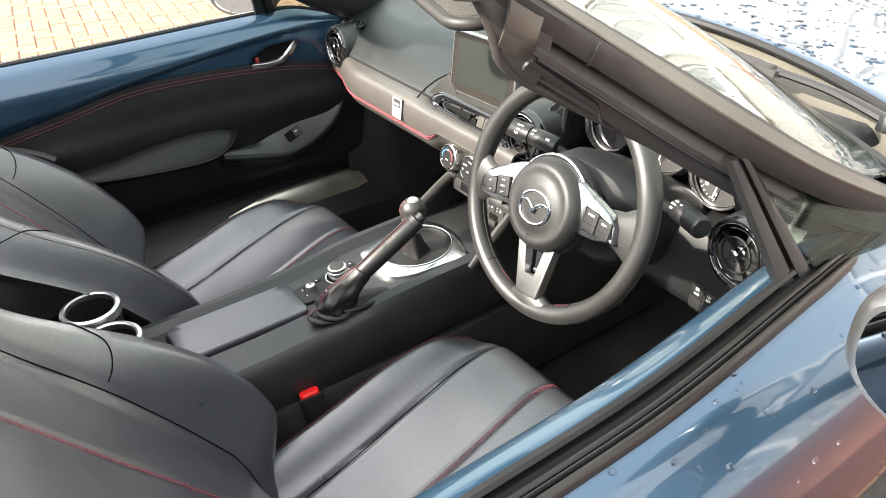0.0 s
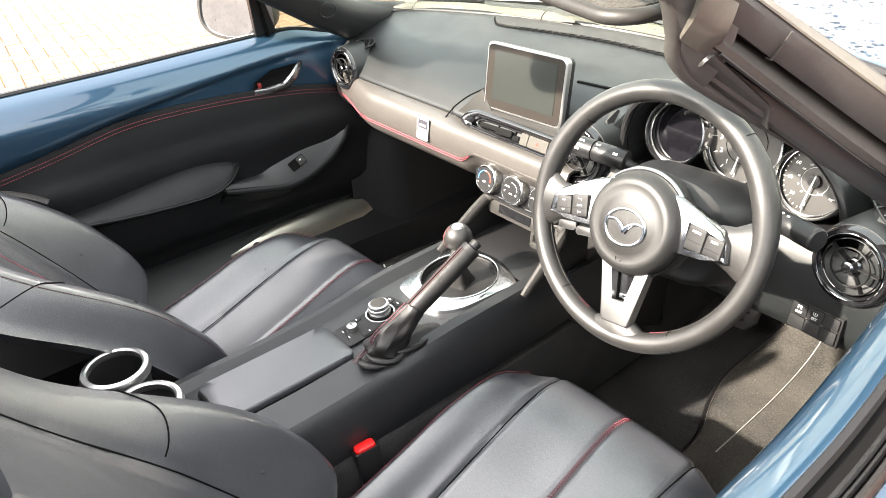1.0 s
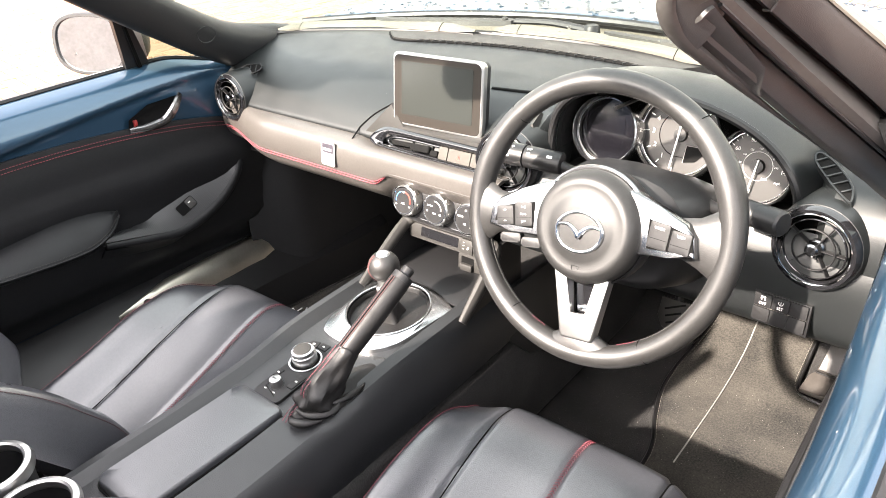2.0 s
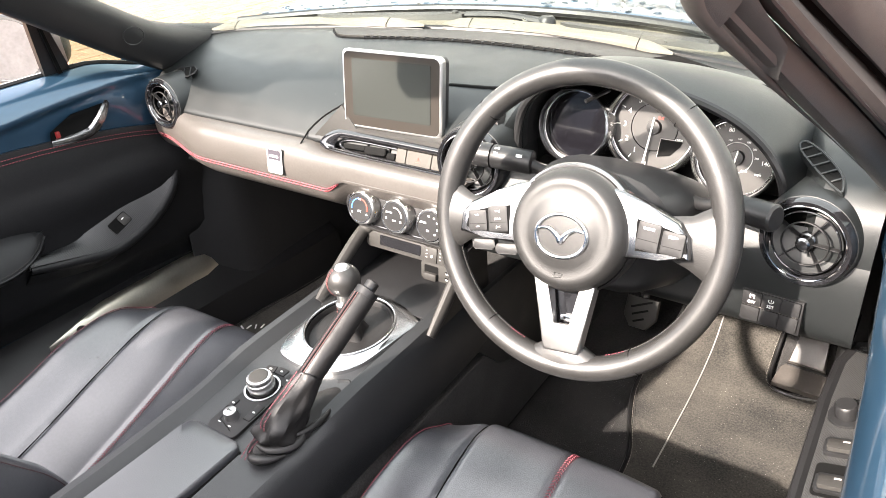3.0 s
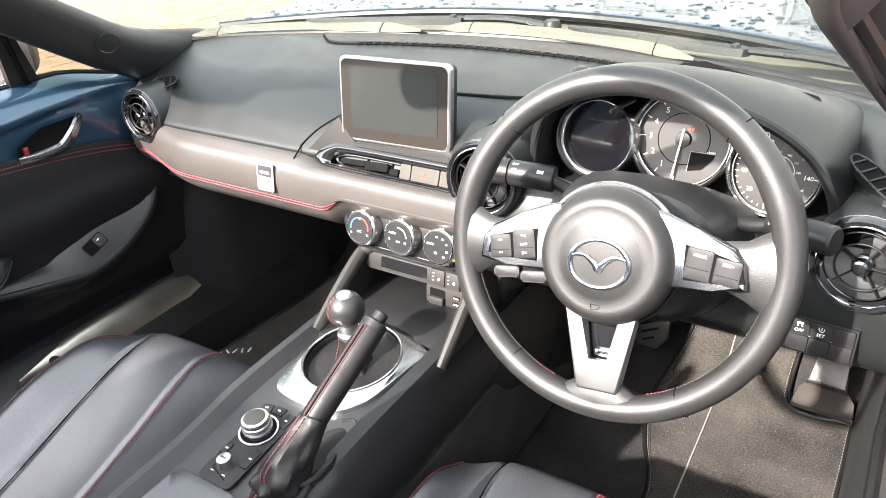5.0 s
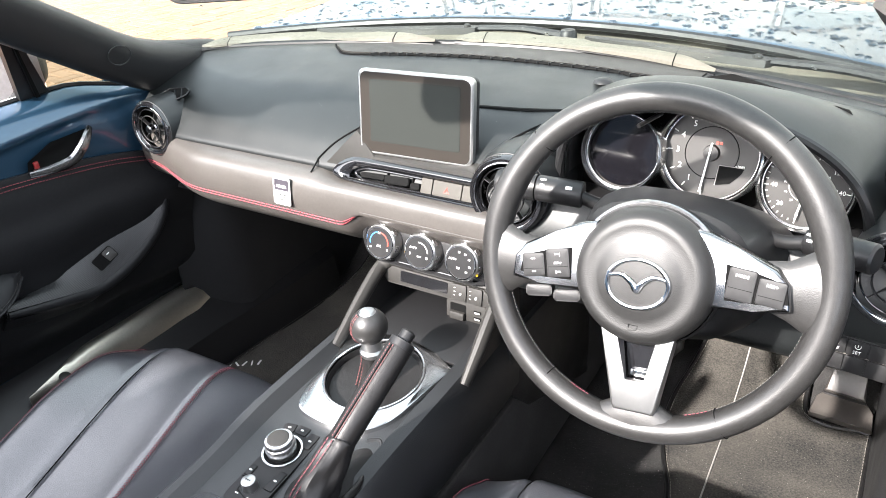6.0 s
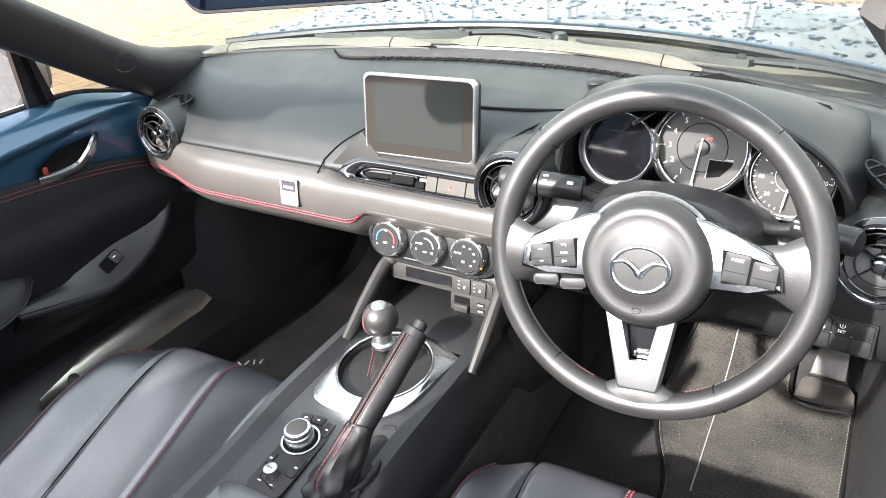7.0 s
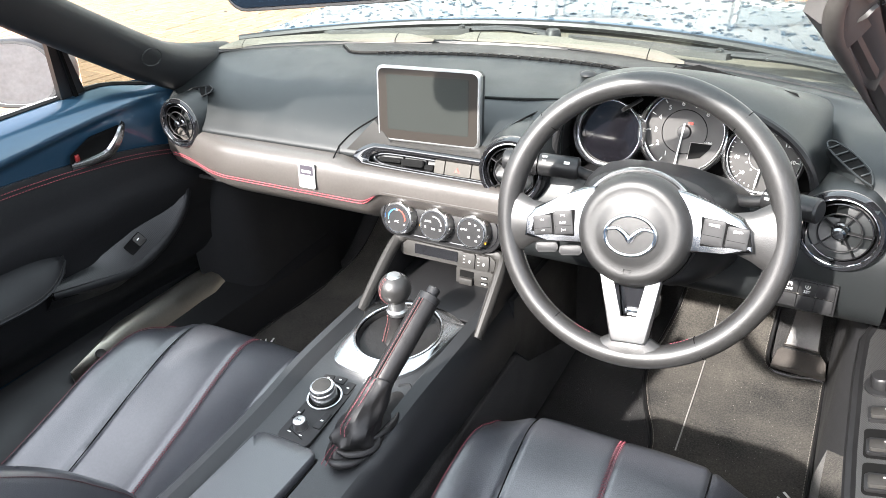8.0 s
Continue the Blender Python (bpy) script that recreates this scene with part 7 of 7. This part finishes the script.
for k in range(2):
    b = part("seat_heat_button", bm_prism(rounded(0.025, 0.026, 0.002), 0.003, ap @ pose(0.044 + 0.027 * k, -0.001, 0.004), 0.0008), GREY_PLASTIC, hs)
    for pr in [bm_box((0.003, 0.0045, 0.0003), ap @ pose(0.047 + 0.027 * k, -0.003, 0.0074, 0, 0, -20))] + [bm_box((0.003, 0.0007, 0.0003), ap @ pose(0.037 + 0.027 * k, 0.006 - 0.006 * q, 0.0074)) for q in range(3)]:
        part("print", pr, WHITE, b)
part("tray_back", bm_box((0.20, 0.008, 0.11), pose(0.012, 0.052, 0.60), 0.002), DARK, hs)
part("tray_floor", bm_box((0.20, 0.15, 0.006), pose(0.012, -0.025, 0.570, 4, 0, 0), 0.002), PLASTIC, hs)
for s in (-1, 1):
    part("tray_side", bm_prism([(-0.13, 0.545), (0.05, 0.545), (0.05, 0.655), (-0.01, 0.650), (-0.07, 0.605)], 0.010, Matrix(((0, 0, 1, 0.012 + s * 0.104 - 0.005), (1, 0, 0, 0), (0, 1, 0, 0), (0, 0, 0, 1)))), PLASTIC, hs)
so = thing("socket_panel", "grey panel with a flap and two sockets in the tray", "socket panel", (0.07, 0.0, 0.59))
sp_ = pose(0.060, 0.004, 0.586, 84, 0, 0)
part("plate", bm_prism(rounded(0.078, 0.038, 0.004), 0.008, sp_, 0.002), GREY_PLASTIC, so)
part("flap_recess", bm_prism(rounded(0.028, 0.026, 0.002), 0.001, sp_ @ pose(-0.018, 0, 0.0075)), DARK, so)
part("flap", bm_box((0.026, 0.013, 0.010), sp_ @ pose(-0.018, -0.006, 0.010), 0.002), GREY_PLASTIC, so)
for k in range(2):
    part("socket", bm_box((0.013, 0.005, 0.002), sp_ @ pose(0.016, 0.006 - 0.011 * k, 0.008), 0.0005), DARK, so)
    part("tongue", bm_box((0.009, 0.0018, 0.002), sp_ @ pose(0.016, 0.0055 - 0.011 * k, 0.009)), WHITE, so)

# ---- cup holders ----
def cup_holder(x, y, z):
    c = thing("cup_holder", "black cup holder with a thick satin silver ring", "cup holder", (x, y, z), "cup holders")
    m = pose(x, y, z) @ Matrix.Scale(1.08, 4)
    part("ring", bm_lathe([(0.036, 0.0), (0.0365, 0.006), (0.039, 0.008), (0.0445, 0.006), (0.047, 0.0), (0.046, -0.006), (0.040, -0.008), (0.036, 0.0)], m, 48), SILVER, c, "satin silver ring")
    part("cup", bm_lathe([(0.0375, -0.004), (0.036, -0.06), (0.0, -0.062), (0.0, -0.066), (0.040, -0.064), (0.042, -0.006)], m, 36), PLASTIC, c)
    part("tongue", bm_prism(rounded(0.028, 0.020, 0.006), 0.010, m @ pose(0.026, 0.020, -0.030, 40, 0, 35), 0.003), GREY_PLASTIC, c)


cup_holder(-0.094, -0.768, 0.628)
cup_holder(0.016, -0.762, 0.628)
cupb = thing("cup_tray", "black plastic tray behind the console under the cup holders", "tray", (-0.04, -0.78, 0.55))
part("base", bm_prism([(-0.145, -0.06), (0.07, -0.06), (0.09, -0.02), (0.06, 0.045), (0.0, 0.062), (-0.10, 0.05), (-0.15, 0.0)], 0.075, pose(-0.035, -0.775, 0.500), 0.012, 3), PLASTIC, cupb)


# ---- seats ----
def cushion_fn(u, v, lift=0.0):
    """Top of the seat cushion: u across (-1..1), v from rear (0) to front and down (1)."""
    y, z = polyline([(-0.640, 0.268), (-0.56, 0.285), (-0.44, 0.320), (-0.32, 0.362), (-0.22, 0.400), (-0.155, 0.414), (-0.112, 0.397), (-0.096, 0.342), (-0.102, 0.260)], v)
    au = abs(u)
    fade = 1 - smooth01((v - 0.30) / 0.36)
    dish = 0.036 * min(1.0, (au / 0.58) ** 2) * (0.25 + 0.75 * fade)
    bol = smooth01((au - 0.56) / 0.30) * (0.048 * fade - 0.016 * smooth01((v - 0.42) / 0.2))
    edge = -0.090 * smooth01((au - 0.86) / 0.14) ** 1.5
    front = -0.060 * (au ** 2.4) * smooth01((v - 0.45) / 0.4)
    seam = -0.006 * math.exp(-(u / 0.026) ** 2) * (1 - smooth01((v - 0.80) / 0.1)) - 0.007 * math.exp(-((au - lerp(0.53, 0.64, v)) / 0.022) ** 2)
    worn = 0.0020 * noise.noise(Vector((u * 3.1, v * 4.3, 0.7))) * (1 - smooth01((au - 0.8) / 0.2))
    w = 0.232 * (1 - 0.10 * smooth01((v - 0.5) / 0.5))
    return Vector((u * w, y + front, z + dish + bol + edge + seam + worn + lift))


def back_fn(u, v, lift=0.0):
    """Front of the backrest: v from the bottom (0) to the top (1)."""
    L = 0.62 * v
    lean = radians(36)
    au = abs(u)
    w = lerp(0.240, 0.256, smooth01(v * 2.5)) - 0.012 * smooth01((v - 0.70) / 0.30)
    bol = smooth01((au - 0.52) / 0.28) * 0.097 * (1 - 0.76 * smooth01((v - 0.36) / 0.6)) * smooth01(v * 5 + 0.25)
    edge = -0.075 * smooth01((au - 0.86) / 0.14) ** 1.5
    hump = 0.030 * smooth01(v * 4) + 0.018 * v + 0.008 * max(0.0, 1 - (au / 0.55) ** 2)
    seam = -0.005 * math.exp(-(u / 0.026) ** 2) - 0.007 * math.exp(-((au - lerp(0.56, 0.64, v)) / 0.024) ** 2)
    worn = 0.0022 * noise.noise(Vector((u * 2.7, v * 5.1, 3.3)))
    off = bol + edge + hump + seam + worn + lift
    y = -0.615 - L * math.sin(lean) + off * math.cos(lean)
    z = 0.350 + L * math.cos(lean) + off * math.sin(lean)
    return Vector((u * w, y, z))


def make_seat():
    s = thing("bucket_seat", "black leather sports seat with red centre stitching", "seat", (0, 0, 0), "front seats")
    part("cushion", bm_sheet(lambda a, b: cushion_fn(2 * a - 1, b), 110, 70, 0.025), LEATHER, s, "bolstered leather cushion", local=True)
    part("backrest", bm_sheet(lambda a, b: back_fn(1 - 2 * a, b), 110, 70, 0.025), LEATHER, s, "bolstered leather backrest", local=True)
    part("headrest", bm_box((0.30, 0.10, 0.24), pose(0, -1.030, 0.905, -30, 0, 0), 0.045, 4), LEATHER, s, local=True)
    part("base", bm_box((0.40, 0.46, 0.16), pose(0, -0.37, 0.215), 0.02), PLASTIC, s, local=True)
    part("centre_stitching", bm_lace([cushion_fn(0, v, 0.0030) for v in np.linspace(0.06, 0.80, 90)], (1, 0, 0), 0.0080, 0.0052, 0.0008), THREAD, s, "laced red stitching on the cushion", local=True)
    part("centre_seam", bm_tube([cushion_fn(0, v, 0.0012) for v in np.linspace(0.06, 0.82, 60)], 0.0020, 6), LEATHER, s, local=True)
    part("back_stitching", bm_lace([back_fn(0, v, 0.0030) for v in np.linspace(0.04, 0.97, 90)], (1, 0, 0), 0.0080, 0.0052, 0.0008), THREAD, s, "laced red stitching on the backrest", local=True)
    for e in (-1, 1):
        part("cushion_seam", bm_tube([cushion_fn(e * lerp(0.53, 0.64, v), v, 0.0006) for v in np.linspace(0.04, 0.80, 60)], 0.0013, 5), DARK, s, local=True)
        part("edge_stitching", bm_stitches([cushion_fn(e * 0.875, v, 0.0022) for v in np.linspace(0.04, 0.72, 80)], (1, 0, 0), 0.005, 0.0052, 0.0040, 0.0008, 1), THREAD, s, local=True)
        part("edge_piping", bm_tube([cushion_fn(e * 0.895, v, 0.0012) for v in np.linspace(0.04, 0.72, 60)], 0.0020, 6), LEATHER, s, local=True)
        part("back_edge_stitching", bm_stitches([back_fn(e * 0.90, v, 0.0022) for v in np.linspace(0.04, 0.9, 80)], (1, 0, 0), 0.005, 0.0055, 0.0040, 0.0007, 1), BACK_THREAD, s, local=True)
        part("bolster_seam", bm_tube([back_fn(e * lerp(0.56, 0.64, v), v, 0.0006) for v in np.linspace(0.05, 0.96, 60)], 0.0012, 5), DARK, s, local=True)
        part("panel_seam", bm_tube([back_fn(e * lerp(0.63, 0.97, t), 0.63 + 0.17 * t ** 1.6, 0.0010) for t in np.linspace(0, 1, 20)], 0.0010, 5), DARK, s, local=True)
    return s


seat = make_seat()
seat.location = (0.366, 0, 0)
copy_thing(seat, pose(-0.388, 0, 0))
for c in seat.children:  # the driver's cushion is wound up a little
    if c.name.split(".")[0] in ("cushion", "centre_stitching", "cushion_seam", "edge_stitching"):
        c.location.z += 0.026

# buckle beside the driver's seat, belt guide at the passenger's shoulder
bk = thing("seat_belt_buckle", "black seat belt buckle with a red release button", "buckle", (0.122, -0.50, 0.34))
km = pose(0.134, -0.491, 0.405, 6, -4, -10)
part("stalk", bm_prism(rounded(0.027, 0.044, 0.006), 0.105, km @ pose(0, 0, -0.065), 0.004), PLASTIC, bk)
part("release_button", bm_loft([[km @ Vector((x * f, y * f, h)) for x, y in rounded(0.020, 0.036, 0.006)] for f, h in ((1.0, 0.034), (1.0, 0.044), (0.94, 0.0475), (0.6, 0.049))]), RED, bk, "bright red release button")
part("collar", bm_loft([[km @ Vector((x * f, y * f, h)) for x, y in rounded(0.026, 0.043, 0.007)] for f, h in ((1.0, 0.036), (1.0, 0.043), (0.90, 0.045), (0.86, 0.040))], caps=False), PLASTIC, bk)
bg = thing("belt_guide", "grey belt guide loop at the seat shoulder", "belt guide", (-0.62, -0.83, 0.72))
part("loop", bm_tube(spline([(-0.675, -0.80, 0.725), (-0.655, -0.76, 0.718), (-0.635, -0.725, 0.705), (-0.62, -0.70, 0.690)], 16), 0.009, 8, 0.5), GREY_PLASTIC, bg)
part("webbing", bm_sheet(lambda u, v: (lerp(-0.70, -0.655, u), lerp(-0.86, -0.80, v), lerp(0.62, 0.725, v)), 4, 8, 0.002), RUBBER, bg)

# ---- floor mats ----
def floor_z(y):
    v = min((abs(polyline([(-1.05, 0.20), (-0.6, 0.195), (0.0, 0.19), (0.42, 0.185), (0.60, 0.26), (0.74, 0.44), (0.78, 0.66)], k / 200)[0] - y), k / 200) for k in range(160))[1]
    return polyline([(-1.05, 0.20), (-0.6, 0.195), (0.0, 0.19), (0.42, 0.185), (0.60, 0.26), (0.74, 0.44), (0.78, 0.66)], v)[1]


def floor_mat(sgn, left, right, label):
    m = thing("floor_mat", label, "floor mat", (sgn * 0.4, 0.2, 0.2), "floor mats")
    bm = bm_sheet(lambda u, v: (lerp(polyline(left, v)[0], polyline(right, v)[0], u), lerp(polyline(left, v)[1], polyline(right, v)[1], u), floor_z(lerp(polyline(left, v)[1], polyline(right, v)[1], u)) + 0.012), 14, 36, 0.010)
    part("carpet_top", bm, MAT, m, "charcoal cut-pile mat")
    for side in (left, right):
        pts = [Vector((polyline(side, v)[0], polyline(side, v)[1], floor_z(polyline(side, v)[1]) + 0.014)) for v in np.linspace(0, 1, 60)]
        part("binding", bm_tube(pts, 0.004, 6), RUBBER, m)
        ins = 0.006 if side is left else -0.006
        part("binding_stitching", bm_stitches([p + Vector((ins, 0, 0.0035)) for p in pts], (1, 0, 0), rows=1, step=0.008, length=0.005, r=0.0007), MAT_THREAD, m)
    return m


dm = floor_mat(1, [(0.36, -0.35), (0.362, 0.0), (0.362, 0.10), (0.350, 0.165), (0.320, 0.24), (0.295, 0.33), (0.29, 0.42), (0.30, 0.50), (0.315, 0.60), (0.31, 0.68)],
               [(0.638, -0.35), (0.640, 0.0), (0.642, 0.20), (0.645, 0.41), (0.638, 0.458), (0.57, 0.452), (0.530, 0.47), (0.525, 0.55), (0.53, 0.62), (0.53, 0.68)], "charcoal driver's floor mat with a light rib line")
rib = [Vector((lerp(0.407, 0.400, t), lerp(0.135, 0.585, t), floor_z(lerp(0.135, 0.585, t)) + 0.013)) for t in (k / 24 for k in range(25))]
part("rib", bm_tube(rib, 0.0015, 6), GREY_THREAD, dm, "thin pale rib")
for k, (w, a) in enumerate(((0.010, -30), (0.010, 30), (0.008, 0), (0.011, 18))):
    part("woven_mark", bm_box((w * 0.42, 0.016, 0.0012), pose(0.600, 0.085, floor_z(0.085) + 0.0128, 0, 0, 62) @ pose(-0.026 + 0.016 * k, 0, 0, 0, 0, -a), 0.0004), WHITE, dm, "white woven mark")
pmt = floor_mat(-1, [(-0.63, -0.35), (-0.63, 0.0), (-0.62, 0.3), (-0.60, 0.5), (-0.58, 0.68)], [(-0.17, -0.35), (-0.17, 0.0), (-0.17, 0.3), (-0.17, 0.5), (-0.18, 0.68)], "charcoal passenger floor mat with a woven tag")
for k, (w, a) in enumerate(((0.014, 24), (0.010, -32), (0.010, 32), (0.008, 0), (0.011, 18))):
    part("woven_mark", bm_box((w * 0.42, 0.017, 0.0012), pose(-0.600, 0.075, floor_z(0.075) + 0.0128, 0, 0, 35) @ pose(-0.034 + 0.017 * k, 0, 0, 0, 0, -a), 0.0004), WHITE, pmt, "white woven mark")

# ---- pedals ----
ac = thing("accelerator_pedal", "black floor-hinged accelerator pedal with a flared foot", "pedal", (0.58, 0.46, 0.22), "pedals")
part("foot", bm_prism([(-0.055, -0.02), (0.055, -0.02), (0.050, 0.015), (0.030, 0.04), (-0.035, 0.04), (-0.050, 0.02)], 0.016, pose(0.590, 0.476, 0.216, 24, 0, -3), 0.004), TRIM, ac)
part("blade", bm_prism([(-0.036, 0), (0.036, 0), (0.028, 0.05), (0.024, 0.17), (-0.024, 0.17), (-0.028, 0.05)], 0.012, pose(0.588, 0.503, 0.244, 48, 0, -3), 0.004), TRIM, ac)
part("hinge", bm_box((0.075, 0.006, 0.006), pose(0.589, 0.498, 0.242, 24, 0, -3), 0.002), RUBBER, ac)


def hung_pedal(x, y, z, name, label):
    p = thing(name, label, "pedal", (x, y, z), "pedals")
    m = pose(x, y, z, 62, 0, 0)
    part("pad", bm_prism([(-0.036, 0.034), (0.036, 0.034), (0.038, -0.010), (0.020, -0.036), (-0.018, -0.036), (-0.036, -0.012)], 0.012, m, 0.004), GREY_PLASTIC, p, "ribbed rubber pad")
    for k in range(3):
        part("rib", bm_box((0.050 - 0.012 * k, 0.005, 0.004), m @ pose(0, 0.018 - 0.018 * k, 0.0105, 0, 0, 25), 0.001), DARK, p)
    part("arm", bm_tube([Vector((x, y + 0.01, z + 0.02)), Vector((x, y + 0.08, z + 0.16)), Vector((x, y + 0.10, z + 0.32))], 0.010, 8), PLASTIC, p)


hung_pedal(0.246, 0.485, 0.278, "clutch_pedal", "rubber-faced clutch pedal hanging over the carpet")
hung_pedal(0.400, 0.600, 0.372, "brake_pedal", "rubber-faced brake pedal hanging over the carpet")


# ---- rain drops on the bonnet and the driver's door ----
def drops(fn, count, r0, r1, name, label, u0=0.0, u1=1.0, v0=0.0, v1=1.0, lens=0.45, mat=None, category="water drops"):
    """Low domes of water scattered over a surface."""
    verts, faces = [], []
    rng = random.Random(7)
    for _ in range(count):
        u, v = lerp(u0, u1, rng.random()), lerp(v0, v1, rng.random())
        p = Vector(fn(u, v))
        e = 1e-3
        a, b = Vector(fn(u + e, v)) - p, Vector(fn(u, v + e)) - p
        n = a.cross(b).normalized()
        if n.z < 0 and abs(n.z) > 0.3:
            n = -n
        t1 = a.normalized()
        t2 = n.cross(t1)
        r = lerp(r0, r1, rng.random() ** 2.5)
        sx, sy = 1 + 0.4 * rng.random(), 1 + 0.4 * rng.random()
        base = len(verts)
        for h, k in ((-0.0004, 1.0), (0.55 * lens * r, 0.82), (0.9 * lens * r, 0.45)):
            for q in range(8):
                g = 2 * math.pi * q / 8
                verts.append(p + t1 * (r * k * sx * math.cos(g)) + t2 * (r * k * sy * math.sin(g)) + n * h)
        verts.append(p + n * lens * r)
        for ring in range(2):
            for q in range(8):
                i, j = base + ring * 8 + q, base + ring * 8 + (q + 1) % 8
                faces.append((i, j, j + 8, i + 8))
        for q in range(8):
            faces.append((base + 16 + q, base + 16 + (q + 1) % 8, base + 24))
    me = bpy.data.meshes.new(name)
    me.from_pydata([tuple(v) for v in verts], [], faces)
    for p in me.polygons:
        p.use_smooth = True
    me.materials.append(mat or WATER)
    return tagged(new(name, me), label, category, kind="stuff")


drops(bonnet_fn, 2600, 0.0015, 0.0075, "rain_drops", "clear rain drops beaded on the blue bonnet", v1=0.9)
drops(lambda u, v: door_outer(1, u, v), 130, 0.0012, 0.0045, "door_drops", "clear rain drops on the driver's door", v1=0.45)
drops(lambda u, v: Vector(screen_fn(u, v)) + Vector((0, 0.0004, 0.001)), 120, 0.0012, 0.004, "screen_drops", "clear rain drops on the windscreen")

drops(lambda u, v: (lerp(0.33, 0.62, u), lerp(-0.05, 0.44, v), floor_z(lerp(-0.05, 0.44, v)) + 0.0125), 480, 0.0002, 0.00042, "lint", "pale specks of lint on the driver's mat", mat=GREY_THREAD, category="lint")
drops(lambda u, v: (lerp(0.14, 0.34, u), lerp(-0.35, 0.44, v), floor_z(lerp(-0.35, 0.44, v)) + 0.0006), 1500, 0.0002, 0.00045, "carpet_lint", "pale specks of lint on the footwell carpet", mat=GREY_THREAD, category="lint")
drops(lambda u, v: top_fn(u, v), 130, 0.0003, 0.0006, "dust", "fine pale dust specks on the dash top", u0=0.05, u1=0.95, v0=0.25, v1=0.95, mat=GREY_THREAD, category="dust")

# ---- block paving ----
def brick_mesh(l, w):
    me = bpy.data.meshes.new("brick")
    bm = bm_box((l, w, 0.03), pose(0, 0, 0), 0.004, 1)
    bm.to_mesh(me)
    bm.free()
    me.materials.append(BRICK)
    return me


BL, BW = 0.204, 0.102
one = brick_mesh(BL - 0.007, BW - 0.007)
rng = random.Random(3)
near = []
turn = Matrix.Rotation(radians(-7), 2)
for i in range(-110, 60):
    for j in range(-60, 165):
        kind = (i - j) % 4
        if kind not in (0, 3):
            continue
        c = turn @ (Vector((i + 1.0, j + 0.5)) * BW if kind == 0 else Vector((i + 0.5, j + 1.0)) * BW)
        if -0.75 < c.x < 0.75 and -1.9 < c.y < 1.7:
            continue
        near.append((c.x, c.y, -7 if kind == 0 else 83, rng.uniform(-0.002, 0.0015)))
near.sort(key=lambda b: (b[0] + 3.0) ** 2 + (b[1] + 0.1) ** 2)
for x, y, a, dz in near[:290]:
    ob = new("brick", one)
    ob.parent = ground
    ob.matrix_basis = pose(x, y, GROUND - 0.015 + dz, 0, 0, a)
base_v = np.array([(sx * (BL - 0.007 - q) / 2, sy * (BW - 0.007 - q) / 2, z) for z, q in ((0.006, 0.0), (0.0115, 0.0), (0.015, 0.007)) for sx, sy in ((-1, -1), (1, -1), (1, 1), (-1, 1))])
base_f = np.array([(r * 4 + q, r * 4 + (q + 1) % 4, r * 4 + 4 + (q + 1) % 4, r * 4 + 4 + q) for r in range(2) for q in range(4)] + [(8, 9, 10, 11)])


def brick_field(rows, mat, label):
    """The bricks that are too many to pick apart, as one mesh."""
    rows = np.array(rows)
    ang = np.radians(rows[:, 2])[:, None]
    vx = base_v[None, :, 0] * np.cos(ang) - base_v[None, :, 1] * np.sin(ang) + rows[:, 0:1]
    vy = base_v[None, :, 0] * np.sin(ang) + base_v[None, :, 1] * np.cos(ang) + rows[:, 1:2]
    vz = base_v[None, :, 2] + GROUND - 0.015 + rows[:, 3:4]
    verts = np.stack([vx, vy, vz], axis=2).reshape(-1, 3)
    faces = (base_f[None] + (np.arange(len(rows)) * 12)[:, None, None]).reshape(-1, 4)
    me = bpy.data.meshes.new("brick_field")
    me.from_pydata(verts.tolist(), [], faces.tolist())
    me.materials.append(mat)
    fld = new("brick_field", me)
    fld.parent = ground
    fld["kind"] = "stuff"
    fld["label"] = label


brick_field([b for b in near[290:] if b[0] < 0.9], BRICK, "buff and red paving bricks laid in herringbone")
brick_field([b for b in near[290:] if b[0] >= 0.9], RED_BRICK, "dark red paving bricks laid in herringbone")
